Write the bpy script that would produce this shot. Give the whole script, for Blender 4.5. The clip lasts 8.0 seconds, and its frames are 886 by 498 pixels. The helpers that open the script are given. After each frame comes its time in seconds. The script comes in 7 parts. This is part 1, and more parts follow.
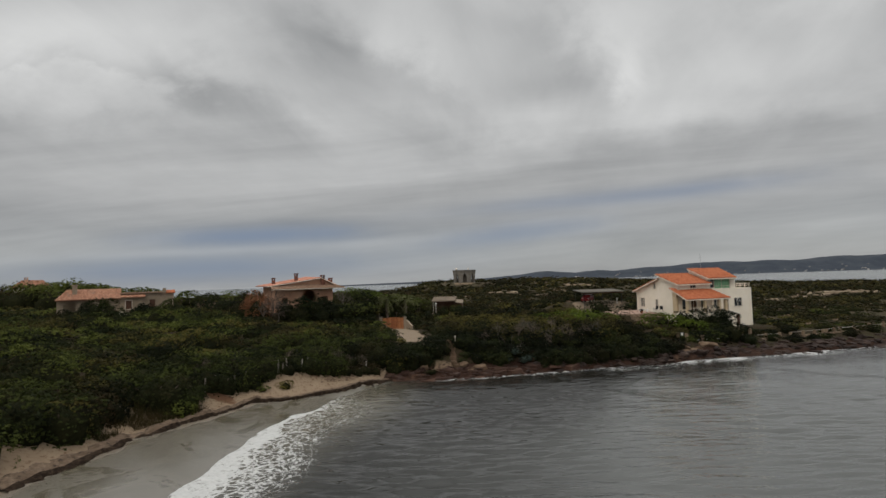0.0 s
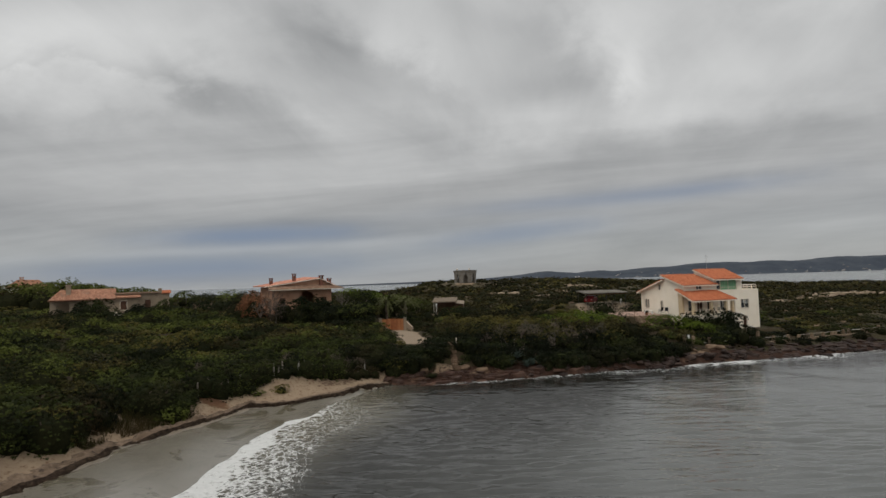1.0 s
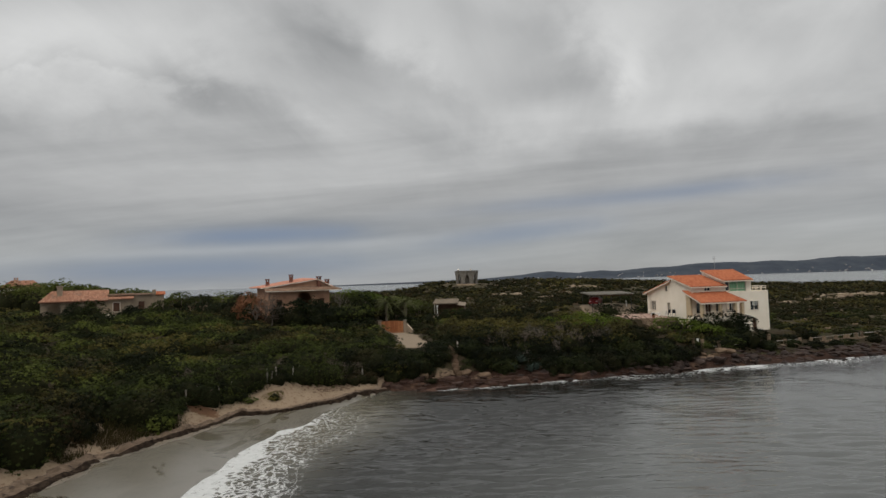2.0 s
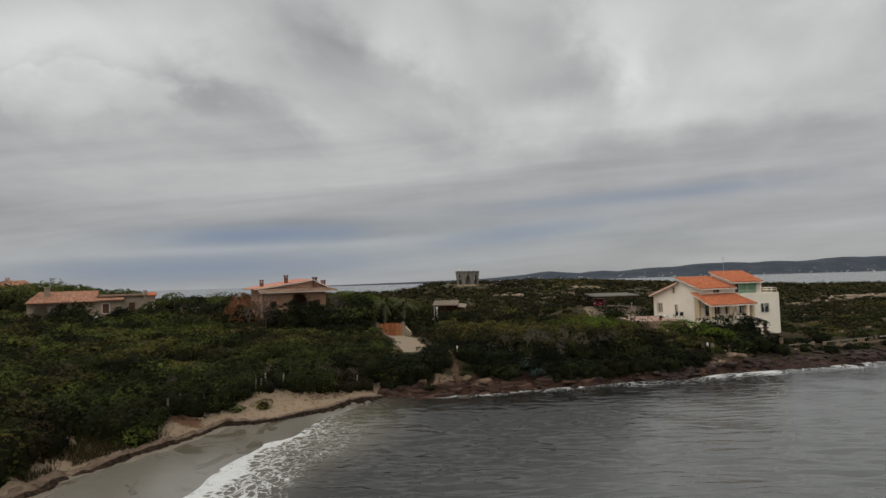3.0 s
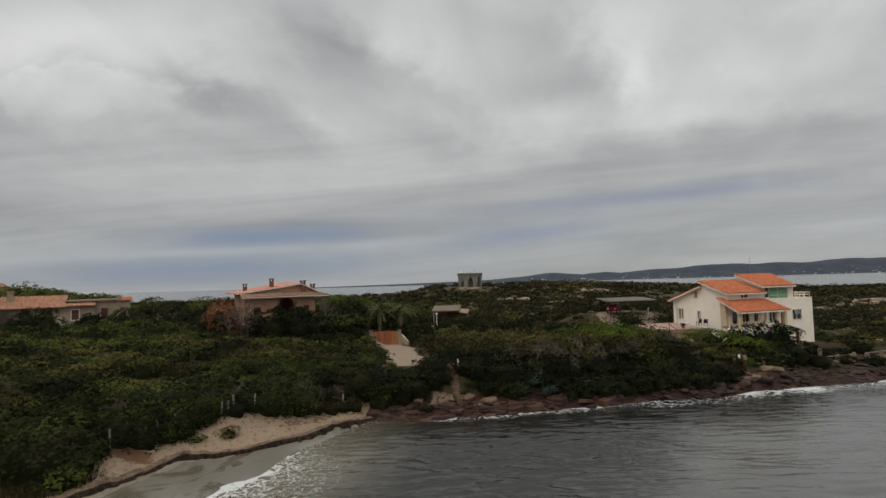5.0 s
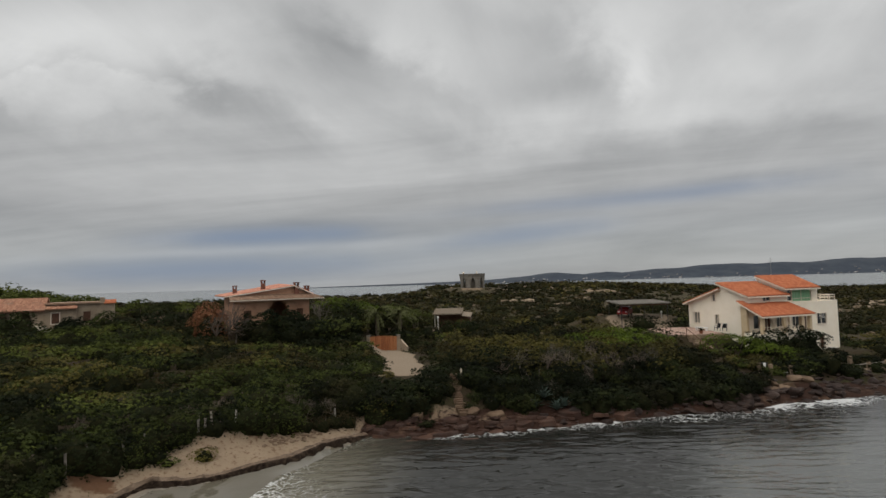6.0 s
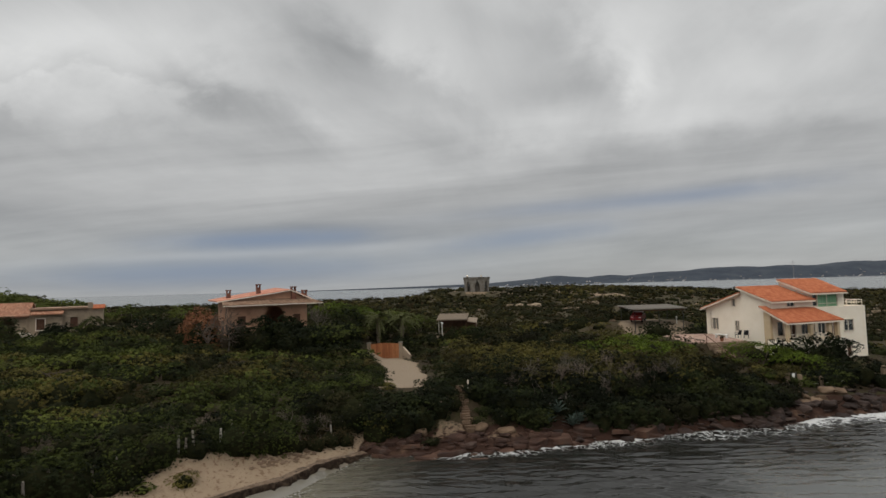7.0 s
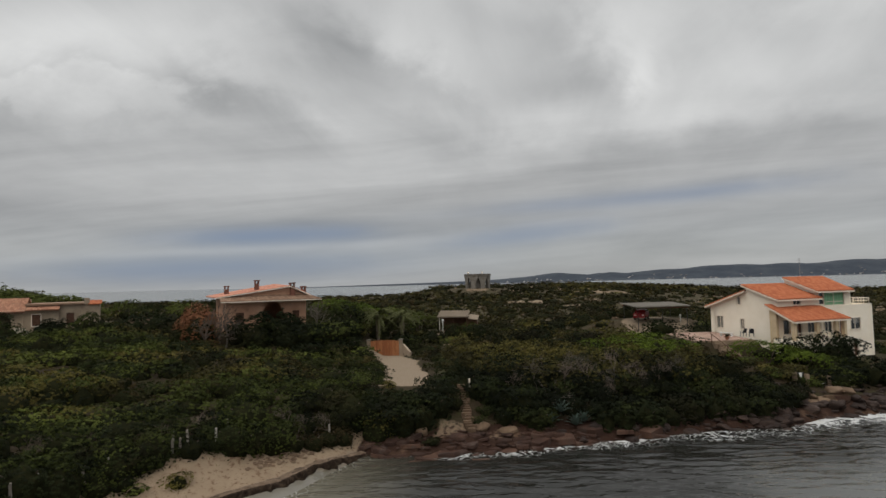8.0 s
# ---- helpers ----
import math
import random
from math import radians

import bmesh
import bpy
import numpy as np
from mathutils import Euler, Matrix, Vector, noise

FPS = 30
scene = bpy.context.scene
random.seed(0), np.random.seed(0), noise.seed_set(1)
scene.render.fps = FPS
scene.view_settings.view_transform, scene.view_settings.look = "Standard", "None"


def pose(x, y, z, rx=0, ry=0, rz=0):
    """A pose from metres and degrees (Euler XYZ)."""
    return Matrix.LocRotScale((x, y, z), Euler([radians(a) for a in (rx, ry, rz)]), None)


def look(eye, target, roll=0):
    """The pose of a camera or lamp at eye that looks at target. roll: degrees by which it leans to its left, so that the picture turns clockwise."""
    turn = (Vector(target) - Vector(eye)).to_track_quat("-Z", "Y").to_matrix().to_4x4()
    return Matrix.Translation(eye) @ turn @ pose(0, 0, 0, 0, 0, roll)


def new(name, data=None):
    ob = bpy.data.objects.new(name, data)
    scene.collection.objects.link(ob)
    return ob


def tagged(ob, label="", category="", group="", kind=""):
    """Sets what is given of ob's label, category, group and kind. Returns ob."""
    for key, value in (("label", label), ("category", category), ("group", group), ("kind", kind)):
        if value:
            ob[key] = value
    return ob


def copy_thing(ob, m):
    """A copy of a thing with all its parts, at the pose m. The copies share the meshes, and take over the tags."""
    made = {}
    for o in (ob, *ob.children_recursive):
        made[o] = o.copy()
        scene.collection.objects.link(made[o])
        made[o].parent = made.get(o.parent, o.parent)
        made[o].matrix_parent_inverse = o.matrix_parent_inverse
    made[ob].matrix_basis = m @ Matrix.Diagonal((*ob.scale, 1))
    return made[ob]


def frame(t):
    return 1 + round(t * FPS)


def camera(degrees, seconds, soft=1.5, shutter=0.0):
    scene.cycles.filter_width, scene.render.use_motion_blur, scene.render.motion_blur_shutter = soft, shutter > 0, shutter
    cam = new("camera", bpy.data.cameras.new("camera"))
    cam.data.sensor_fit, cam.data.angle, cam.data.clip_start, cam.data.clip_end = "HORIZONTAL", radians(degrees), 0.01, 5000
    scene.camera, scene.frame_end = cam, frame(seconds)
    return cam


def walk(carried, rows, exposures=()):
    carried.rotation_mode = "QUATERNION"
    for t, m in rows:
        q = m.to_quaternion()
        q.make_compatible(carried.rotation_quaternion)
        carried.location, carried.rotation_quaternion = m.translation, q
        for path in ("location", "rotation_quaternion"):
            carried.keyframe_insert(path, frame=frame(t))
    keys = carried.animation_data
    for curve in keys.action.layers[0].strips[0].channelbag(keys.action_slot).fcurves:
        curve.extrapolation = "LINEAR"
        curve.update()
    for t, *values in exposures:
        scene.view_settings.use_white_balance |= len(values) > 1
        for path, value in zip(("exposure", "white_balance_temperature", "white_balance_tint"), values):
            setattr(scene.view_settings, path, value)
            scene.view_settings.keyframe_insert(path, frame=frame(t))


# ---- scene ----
cam = camera(74.6, 8.0)
PATH = [
    (0, (0.167, 2.141, 12.285), (0.176, 4.138, 12.395), -1.8),
    (0.5, (0.156, 3.028, 12.3), (0.165, 5.025, 12.41), -1.8),
    (1, (0.133, 4.067, 12.393), (0.14, 6.064, 12.503), -1.7),
    (1.5, (0.174, 5.3, 12.497), (0.178, 7.297, 12.607), -1.7),
    (3, (0.457, 9.718, 12.771), (0.455, 11.715, 12.881), -1.6),
    (3.5, (0.681, 11.507, 12.843), (0.676, 13.504, 12.954), -1.6),
    (4, (0.785, 13.414, 12.913), (0.778, 15.411, 13.026), -1.6),
    (4.5, (0.84, 15.501, 12.992), (0.831, 17.497, 13.107), -1.6),
    (6, (0.774, 22.695, 13.424), (0.758, 24.692, 13.538), -1.6),
    (6.5, (0.622, 25.073, 13.518), (0.602, 27.069, 13.645), -1.6),
    (7, (0.504, 26.782, 13.568), (0.479, 28.778, 13.693), -1.6),
    (7.5, (0.455, 27.636, 13.569), (0.428, 29.632, 13.694), -1.5),
    (8, (0.41, 27.855, 13.553), (0.383, 29.852, 13.667), -1.4),
]
walk(cam, [(t, look(eye, target, roll)) for t, eye, target, roll in PATH], exposures=((0, -0.02), (8, 0.06)))

# ---- world and light ----
SUN_AZ, SUN_EL = 215.0, 64.0   # the veiled sun stands behind and to the left of the flight line


def ramp(x, a, b):
    """Smooth step from 0 at a to 1 at b, for arrays."""
    t = np.clip((np.asarray(x, float) - a) / (b - a), 0, 1)
    return t * t * (3 - 2 * t)


class Nodes:
    """A thin writer for node trees."""

    def __init__(self, tree):
        self.tree = tree
        tree.nodes.clear()

    def add(self, kind, operation=None, use_clamp=None, data_type=None, blend_type=None, interpolation_type=None, attribute_name=None, feature=None):
        n = self.tree.nodes.new(kind)
        if data_type is not None:
            n.data_type = data_type
        if operation is not None:
            n.operation = operation
        if use_clamp is not None:
            n.use_clamp = use_clamp
        if blend_type is not None:
            n.blend_type = blend_type
        if interpolation_type is not None:
            n.interpolation_type = interpolation_type
        if attribute_name is not None:
            n.attribute_name = attribute_name
        if feature is not None:
            n.feature = feature
        return n

    def put(self, value, socket):
        if isinstance(value, bpy.types.NodeSocket):
            self.tree.links.new(value, socket)
        elif value is not None:
            socket.default_value = value

    def math(self, op, a, b=None, c=None, clamp=False):
        n = self.add("ShaderNodeMath", operation=op, use_clamp=clamp)
        for v, s in zip((a, b, c), n.inputs):
            self.put(v, s)
        return n.outputs[0]

    def mix(self, fac, a, b, blend="MIX"):
        n = self.add("ShaderNodeMix", data_type="RGBA", blend_type=blend)
        self.put(fac, n.inputs[0])
        for v, s in ((a, n.inputs[6]), (b, n.inputs[7])):
            self.put((*v, 1) if isinstance(v, tuple) and len(v) == 3 else v, s)
        return n.outputs[2]

    def noise(self, vec, scale, detail=4.0, rough=0.55, distort=0.0):
        n = self.add("ShaderNodeTexNoise")
        self.put(vec, n.inputs["Vector"])
        n.inputs["Scale"].default_value, n.inputs["Detail"].default_value = scale, detail
        n.inputs["Roughness"].default_value, n.inputs["Distortion"].default_value = rough, distort
        return n.outputs[0]

    def step(self, x, a, b):
        n = self.add("ShaderNodeMapRange", interpolation_type="SMOOTHSTEP")
        self.put(x, n.inputs[0])
        n.inputs[1].default_value, n.inputs[2].default_value = a, b
        return n.outputs[0]

    def vec(self, x, y, z):
        n = self.add("ShaderNodeCombineXYZ")
        for v, s in zip((x, y, z), n.inputs):
            self.put(v, s)
        return n.outputs[0]


world = bpy.data.worlds.new("overcast_sky")
scene.world = world
world.use_nodes = True
N = Nodes(world.node_tree)
way = N.add("ShaderNodeTexCoord").outputs["Generated"]
sep = N.add("ShaderNodeSeparateXYZ")
N.put(way, sep.inputs[0])
wx, wy, wz = sep.outputs
up = N.math("MAXIMUM", wz, 0.0)
deep = N.math("ADD", up, 0.20)
px, py = N.math("DIVIDE", wx, deep), N.math("DIVIDE", wy, deep)
lane = N.math("SUBTRACT", px, N.math("MULTIPLY", py, 0.12))       # the cloud lanes run out ahead and a little to the right
broad = N.noise(N.vec(N.math("MULTIPLY", lane, 1.5), N.math("MULTIPLY", py, 0.62), 3.7), 1.0, 3.0, 0.50, 0.55)
fine = N.noise(N.vec(N.math("MULTIPLY", lane, 3.4), N.math("MULTIPLY", py, 1.5), 9.1), 1.0, 7.0, 0.58, 0.5)
swing = N.math("ADD", 0.08, N.math("MULTIPLY", N.step(wz, 0.10, 0.30), 0.26))
bright = N.math("ADD", N.math("MULTIPLY", N.math("SUBTRACT", broad, 0.5), swing), N.math("MULTIPLY", N.math("SUBTRACT", fine, 0.5), N.math("MULTIPLY", swing, 0.90)))
ahead = N.math("MAXIMUM", wy, 0.05)
front = N.step(wy, 0.05, 0.4)
u, v = N.math("DIVIDE", wx, ahead), N.math("DIVIDE", wz, ahead)
curl = N.noise(N.vec(u, N.math("MULTIPLY", v, 1.3), 5.2), 5.0, 6.0, 0.58, 0.3)
wob = N.math("MULTIPLY", N.math("SUBTRACT", curl, 0.5), 0.24)


def bank(cu, cv, ru, rv, lean):
    """A soft-edged patch of cloud ahead of the flight: across, up, half width, half height, lean."""
    du = N.math("SUBTRACT", N.math("ADD", u, wob), cu)
    dv = N.math("SUBTRACT", N.math("SUBTRACT", N.math("ADD", v, N.math("MULTIPLY", wob, N.math("ADD", 0.04, N.math("MULTIPLY", N.step(v, 0.12, 0.28), 0.41)))), cv), N.math("MULTIPLY", du, lean))
    far = N.math("ADD", N.math("POWER", N.math("DIVIDE", du, ru), 2.0), N.math("POWER", N.math("DIVIDE", dv, rv), 2.0))
    return N.math("MULTIPLY", N.math("EXPONENT", N.math("MULTIPLY", far, -1.0)), front)


CLOUDS = (  # across, up, half width, half height, lean, amount
    (-0.14, 0.375, 0.17, 0.066, -0.50, -0.16), (-0.24, 0.450, 0.12, 0.070, -0.45, -0.09), (-0.39, 0.330, 0.11, 0.038, -0.28, -0.20), (-0.25, 0.258, 0.10, 0.022, -0.15, -0.09),
    (0.18, 0.428, 0.09, 0.060, -0.10, -0.17), (0.23, 0.340, 0.09, 0.040, 0.05, -0.15), (0.04, 0.480, 0.05, 0.040, -0.5, -0.07), (-0.02, 0.400, 0.10, 0.040, -0.60, 0.07),
    (0.356, 0.360, 0.045, 0.060, 0.60, 0.27), (0.335, 0.454, 0.07, 0.050, 0.30, 0.12), (-0.70, 0.455, 0.30, 0.065, 0.0, 0.24), (-0.40, 0.430, 0.10, 0.040, -0.4, 0.05),
    (0.52, 0.335, 0.22, 0.060, 0.15, 0.15), (0.55, 0.430, 0.22, 0.030, 0.20, -0.05), (0.66, 0.470, 0.22, 0.030, 0.25, 0.10), (0.145, 0.263, 0.09, 0.040, 0.20, 0.17),
    (0.30, 0.205, 0.22, 0.020, 0.14, -0.07), (0.62, 0.245, 0.20, 0.022, 0.12, -0.05), (0.40, 0.275, 0.20, 0.022, 0.10, 0.08), (-0.05, 0.300, 0.10, 0.030, -0.50, 0.08),
    (-0.42, 0.190, 0.34, 0.040, 0.0, 0.07), (-0.58, 0.262, 0.20, 0.022, -0.1, -0.05), (-0.48, 0.108, 0.30, 0.018, 0.0, -0.08), (-0.32, 0.066, 0.34, 0.008, 0.02, 0.13), (0.50, 0.080, 0.32, 0.035, 0.0, 0.03),
)
bright = N.math("ADD", bright, N.math("MULTIPLY", N.math("MULTIPLY", N.math("SUBTRACT", curl, 0.5), 0.26), N.step(v, 0.10, 0.30)))
for cu, cv, ru, rv, lean, amount in CLOUDS:
    bright = N.math("ADD", bright, N.math("MULTIPLY", bank(cu, cv, ru, rv, lean), amount))
billow = N.noise(N.vec(u, N.math("MULTIPLY", v, 1.5), 1.3), 13.0, 6.0, 0.58, 0.2)      # the crisp heaped cloud
band = N.noise(N.vec(N.math("MULTIPLY", u, 1.6), N.math("MULTIPLY", N.math("SUBTRACT", v, N.math("MULTIPLY", u, 0.06)), 17.0), 6.4), 1.0, 5.0, 0.55, 0.3)      # level bands low over the horizon
low = N.math("MULTIPLY", N.math("SUBTRACT", 1.0, N.step(v, 0.20, 0.36)), 0.50)
bright = N.math("ADD", bright, N.math("MULTIPLY", N.math("SUBTRACT", band, 0.5), N.math("MULTIPLY", low, front)))
heap = N.step(N.math("ADD", bank(-0.64, 0.345, 0.24, 0.060, -0.05), N.math("MULTIPLY", N.math("SUBTRACT", billow, 0.5), 0.9)), 0.38, 0.66)
bright = N.math("ADD", bright, N.math("MULTIPLY", N.math("MULTIPLY", heap, N.step(v, 0.27, 0.37)), N.math("ADD", 0.02, N.math("MULTIPLY", billow, 0.22))))
level = N.math("ADD", bright, N.math("ADD", 0.355, N.math("MULTIPLY", N.step(wz, 0.10, 0.36), 0.215)), clamp=True)
cloud = N.mix(level, (1.34, 1.42, 1.52), (7.9, 7.95, 7.9))
GAPS = ((-0.31, 0.088, 0.19, 0.018, 0.0, 0.90), (0.30, 0.135, 0.24, 0.014, 0.06, 0.52), (0.13, 0.078, 0.14, 0.018, 0.10, 0.62), (-0.42, 0.034, 0.36, 0.026, 0.0, 0.85), (0.50, 0.152, 0.12, 0.016, 0.10, 0.30))
clear = 0.0
for cu, cv, ru, rv, lean, amount in GAPS:
    clear = N.math("ADD", clear, N.math("MULTIPLY", bank(cu, cv, ru, rv, lean), amount))
cloud = N.mix(clear, cloud, (1.98, 2.48, 3.40))
rise = N.math("ADD", 1.0, N.math("MULTIPLY", N.step(wz, 0.62, 1.0), 2.3))
behind = N.math("ADD", 1.0, N.math("MULTIPLY", N.step(N.math("MULTIPLY", wy, -1.0), -0.1, 0.7), 0.15))
lift = N.math("MULTIPLY", rise, behind)
cloud = N.mix(1.0, cloud, N.vec(lift, lift, lift), "MULTIPLY")
sky = N.add("ShaderNodeTexSky")
sky.sky_type, sky.sun_disc = "NISHITA", False
sky.sun_elevation, sky.sun_rotation = radians(SUN_EL), radians(SUN_AZ)
haze = N.step(wz, 0.0, 0.16)
cover = N.math("SUBTRACT", 1.0, N.math("MULTIPLY", N.math("SUBTRACT", 1.0, haze), 0.10))
ground_end = N.add("ShaderNodeBackground")
N.put(N.mix(cover, sky.outputs[0], cloud), ground_end.inputs[0])
ground_end.inputs[1].default_value = 0.1
N.tree.links.new(ground_end.outputs[0], N.add("ShaderNodeOutputWorld").inputs[0])

sun = new("sun", bpy.data.lights.new("sun", "SUN"))
sun.data.energy, sun.data.angle, sun.data.color = 1.0, radians(60), (1.0, 0.92, 0.82)
a, e = radians(SUN_AZ), radians(SUN_EL)
sun.matrix_world = look(Vector((math.sin(a) * math.cos(e), math.cos(a) * math.cos(e), math.sin(e))) * 300, (0, 0, 0))

# ---- materials ----


def material(name, colours, scale=3.0, rough=0.8, bump=0.2, bump_scale=20.0, metal=0.0, spec=0.18, stain=None, island=0.0, each=0.0, stretch=(1, 1, 1)):
    """A surface whose colour wanders between the given ones at two sizes, with fine relief. stain: (colour, scale, low, high)."""
    m = bpy.data.materials.new(name)
    m.use_nodes = True
    k = Nodes(m.node_tree)
    out, sh = k.add("ShaderNodeOutputMaterial"), k.add("ShaderNodeBsdfPrincipled")
    k.tree.links.new(sh.outputs[0], out.inputs[0])
    place = k.add("ShaderNodeTexCoord").outputs["Object"]
    mp = k.add("ShaderNodeMapping")
    k.put(place, mp.inputs[0])
    mp.inputs["Scale"].default_value = stretch
    place = mp.outputs[0]
    f = k.noise(place, scale, 6.0, 0.6)
    if island:
        rnd = k.add("ShaderNodeNewGeometry").outputs["Random Per Island"]
        f = k.math("ADD", k.math("MULTIPLY", f, 1 - island), k.math("MULTIPLY", rnd, island))
    if each:
        rnd = k.add("ShaderNodeObjectInfo").outputs["Random"]
        f = k.math("ADD", k.math("MULTIPLY", f, 1 - each), k.math("MULTIPLY", rnd, each))
    cr = k.add("ShaderNodeValToRGB")
    k.put(f, cr.inputs[0])
    els = cr.color_ramp.elements
    while len(els) < len(colours):
        els.new(0.5)
    for i, (c, el) in enumerate(zip(colours, els)):
        el.position, el.color = (0.28 + 0.44 * i / max(1, len(colours) - 1)), (*c, 1)
    col = cr.outputs[0]
    if stain:
        sc, ss, lo, hi = stain
        col = k.mix(k.step(k.noise(place, ss, 5.0, 0.65, 0.4), lo, hi), col, sc)
    k.put(col, sh.inputs["Base Color"])
    rr = k.math("ADD", rough - 0.1, k.math("MULTIPLY", k.noise(place, scale * 2.3, 3.0), 0.2), clamp=True)
    k.put(rr, sh.inputs["Roughness"])
    sh.inputs["Metallic"].default_value, sh.inputs["Specular IOR Level"].default_value = metal, spec
    if bump:
        b = k.add("ShaderNodeBump")
        b.inputs["Strength"].default_value, b.inputs["Distance"].default_value = bump, 0.05
        k.put(k.noise(place, bump_scale, 5.0, 0.65), b.inputs["Height"])
        k.put(b.outputs[0], sh.inputs["Normal"])
    return m


def foliage(name, colours, dry):
    """Leaves: hue by shrub (tone), by leaf (island) and by patch; a little light passes through."""
    m = bpy.data.materials.new(name)
    m.use_nodes = True
    k = Nodes(m.node_tree)
    out, sh = k.add("ShaderNodeOutputMaterial"), k.add("ShaderNodeBsdfPrincipled")
    tone = k.add("ShaderNodeAttribute", attribute_name="tone").outputs["Fac"]
    geo = k.add("ShaderNodeNewGeometry")
    patch = k.noise(geo.outputs["Position"], 0.16, 3.0)
    rnd = geo.outputs["Random Per Island"]
    each = k.add("ShaderNodeObjectInfo").outputs["Random"]
    f = k.math("ADD", k.math("MULTIPLY", tone, 0.70), k.math("MULTIPLY", rnd, 0.05))
    f = k.math("ADD", f, k.math("ADD", k.math("MULTIPLY", patch, 0.24), k.math("MULTIPLY", each, 0.10)))
    cr = k.add("ShaderNodeValToRGB")
    k.put(f, cr.inputs[0])
    els = cr.color_ramp.elements
    while len(els) < len(colours):
        els.new(0.5)
    for i, (c, el) in enumerate(zip(colours, els)):
        el.position, el.color = 0.20 + 0.72 * i / (len(colours) - 1), (*c, 1)
    brown = k.math("MULTIPLY", k.step(k.noise(geo.outputs["Position"], 0.17, 2.0, 0.5), 0.55, 0.72), 0.7)
    col = k.mix(brown, cr.outputs[0], dry)
    k.put(col, sh.inputs["Base Color"])
    sh.inputs["Roughness"].default_value, sh.inputs["Specular IOR Level"].default_value = 0.75, 0.06
    tr = k.add("ShaderNodeBsdfTranslucent")
    k.put(col, tr.inputs[0])
    mx = k.add("ShaderNodeMixShader")
    mx.inputs[0].default_value = 0.14
    k.tree.links.new(sh.outputs[0], mx.inputs[1])
    k.tree.links.new(tr.outputs[0], mx.inputs[2])
    k.tree.links.new(mx.outputs[0], out.inputs[0])
    return m


LEAF = foliage("maquis_leaves", [(0.0085, 0.0105, 0.005), (0.020, 0.026, 0.0085), (0.050, 0.061, 0.015), (0.104, 0.120, 0.026)], (0.042, 0.034, 0.017))
LEAF_OLIVE = foliage("olive_leaves", [(0.014, 0.0135, 0.007), (0.031, 0.028, 0.011), (0.064, 0.056, 0.017), (0.118, 0.102, 0.027)], (0.062, 0.041, 0.019))
LEAF_BRIGHT = foliage("pine_leaves", [(0.016, 0.026, 0.006), (0.034, 0.052, 0.009), (0.064, 0.092, 0.012), (0.105, 0.14, 0.019)], (0.035, 0.05, 0.010))
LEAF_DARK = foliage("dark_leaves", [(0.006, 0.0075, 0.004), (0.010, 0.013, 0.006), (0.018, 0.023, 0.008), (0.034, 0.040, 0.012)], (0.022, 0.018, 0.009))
LEAF_RED = foliage("withered_leaves", [(0.12, 0.045, 0.022), (0.17, 0.070, 0.034), (0.22, 0.100, 0.052), (0.27, 0.135, 0.075)], (0.16, 0.070, 0.036))
LEAF_PALM = foliage("palm_leaves", [(0.075, 0.080, 0.032), (0.09, 0.095, 0.038), (0.085, 0.09, 0.034), (0.125, 0.125, 0.055)], (0.10, 0.08, 0.038))
LEAF_GREY = foliage("agave_leaves", [(0.07, 0.095, 0.078), (0.065, 0.09, 0.072), (0.10, 0.125, 0.10), (0.14, 0.165, 0.13)], (0.10, 0.11, 0.085))
# near-black: inner twigs with the shade between the leaves put into their colour
TWIG_SHADE = material("twigs", [(0.007, 0.008, 0.004), (0.013, 0.014, 0.006), (0.022, 0.021, 0.009)], 2.5, 0.95, 0.3, 14, spec=0.02)
BARK = material("bark", [(0.06, 0.045, 0.035), (0.13, 0.10, 0.08), (0.20, 0.16, 0.13)], 4, 0.9, 0.5, 30, stretch=(1, 1, 0.3))
DEADWOOD = material("bleached_wood", [(0.07, 0.058, 0.048), (0.11, 0.092, 0.076), (0.16, 0.138, 0.118)], 5, 0.85, 0.4, 30)
PLASTER = material("cream_plaster", [(0.84, 0.755, 0.62), (0.89, 0.805, 0.67), (0.92, 0.84, 0.715)], 0.7, 0.85, 0.10, 40, stain=((0.62, 0.54, 0.42), 0.55, 0.60, 0.85))
POSTPLASTER = material("yellow_post_plaster", [(0.50, 0.38, 0.24), (0.58, 0.45, 0.29), (0.64, 0.51, 0.35)], 1.4, 0.85, 0.1, 40)
TRIM = material("white_trim", [(0.70, 0.61, 0.50), (0.78, 0.69, 0.57)], 2.0, 0.6, 0.05, 30)
TILES = material("orange_roof_tiles", [(0.30, 0.092, 0.044), (0.37, 0.12, 0.056), (0.43, 0.155, 0.075)], 2.2, 0.85, 0.25, 18, island=0.45, spec=0.15, stain=((0.27, 0.085, 0.042), 0.7, 0.55, 0.85))
TILES_OLD = material("faded_roof_tiles", [(0.24, 0.115, 0.072), (0.32, 0.16, 0.10), (0.40, 0.22, 0.14)], 1.8, 0.85, 0.25, 18, island=0.5, stain=((0.22, 0.15, 0.11), 0.8, 0.52, 0.75))
TILES_BROWN = material("brown_roof_tiles", [(0.17, 0.105, 0.07), (0.23, 0.145, 0.10), (0.29, 0.195, 0.135)], 1.8, 0.85, 0.25, 18, island=0.5)
STUCCO = material("ochre_stucco", [(0.23, 0.18, 0.13), (0.30, 0.235, 0.17), (0.36, 0.29, 0.215)], 0.8, 0.9, 0.2, 25, stain=((0.20, 0.15, 0.11), 0.5, 0.55, 0.8))
PINK = material("terracotta_stucco", [(0.38, 0.21, 0.135), (0.48, 0.275, 0.18), (0.55, 0.335, 0.23)], 0.8, 0.9, 0.2, 25, stain=((0.22, 0.13, 0.09), 0.5, 0.55, 0.8))
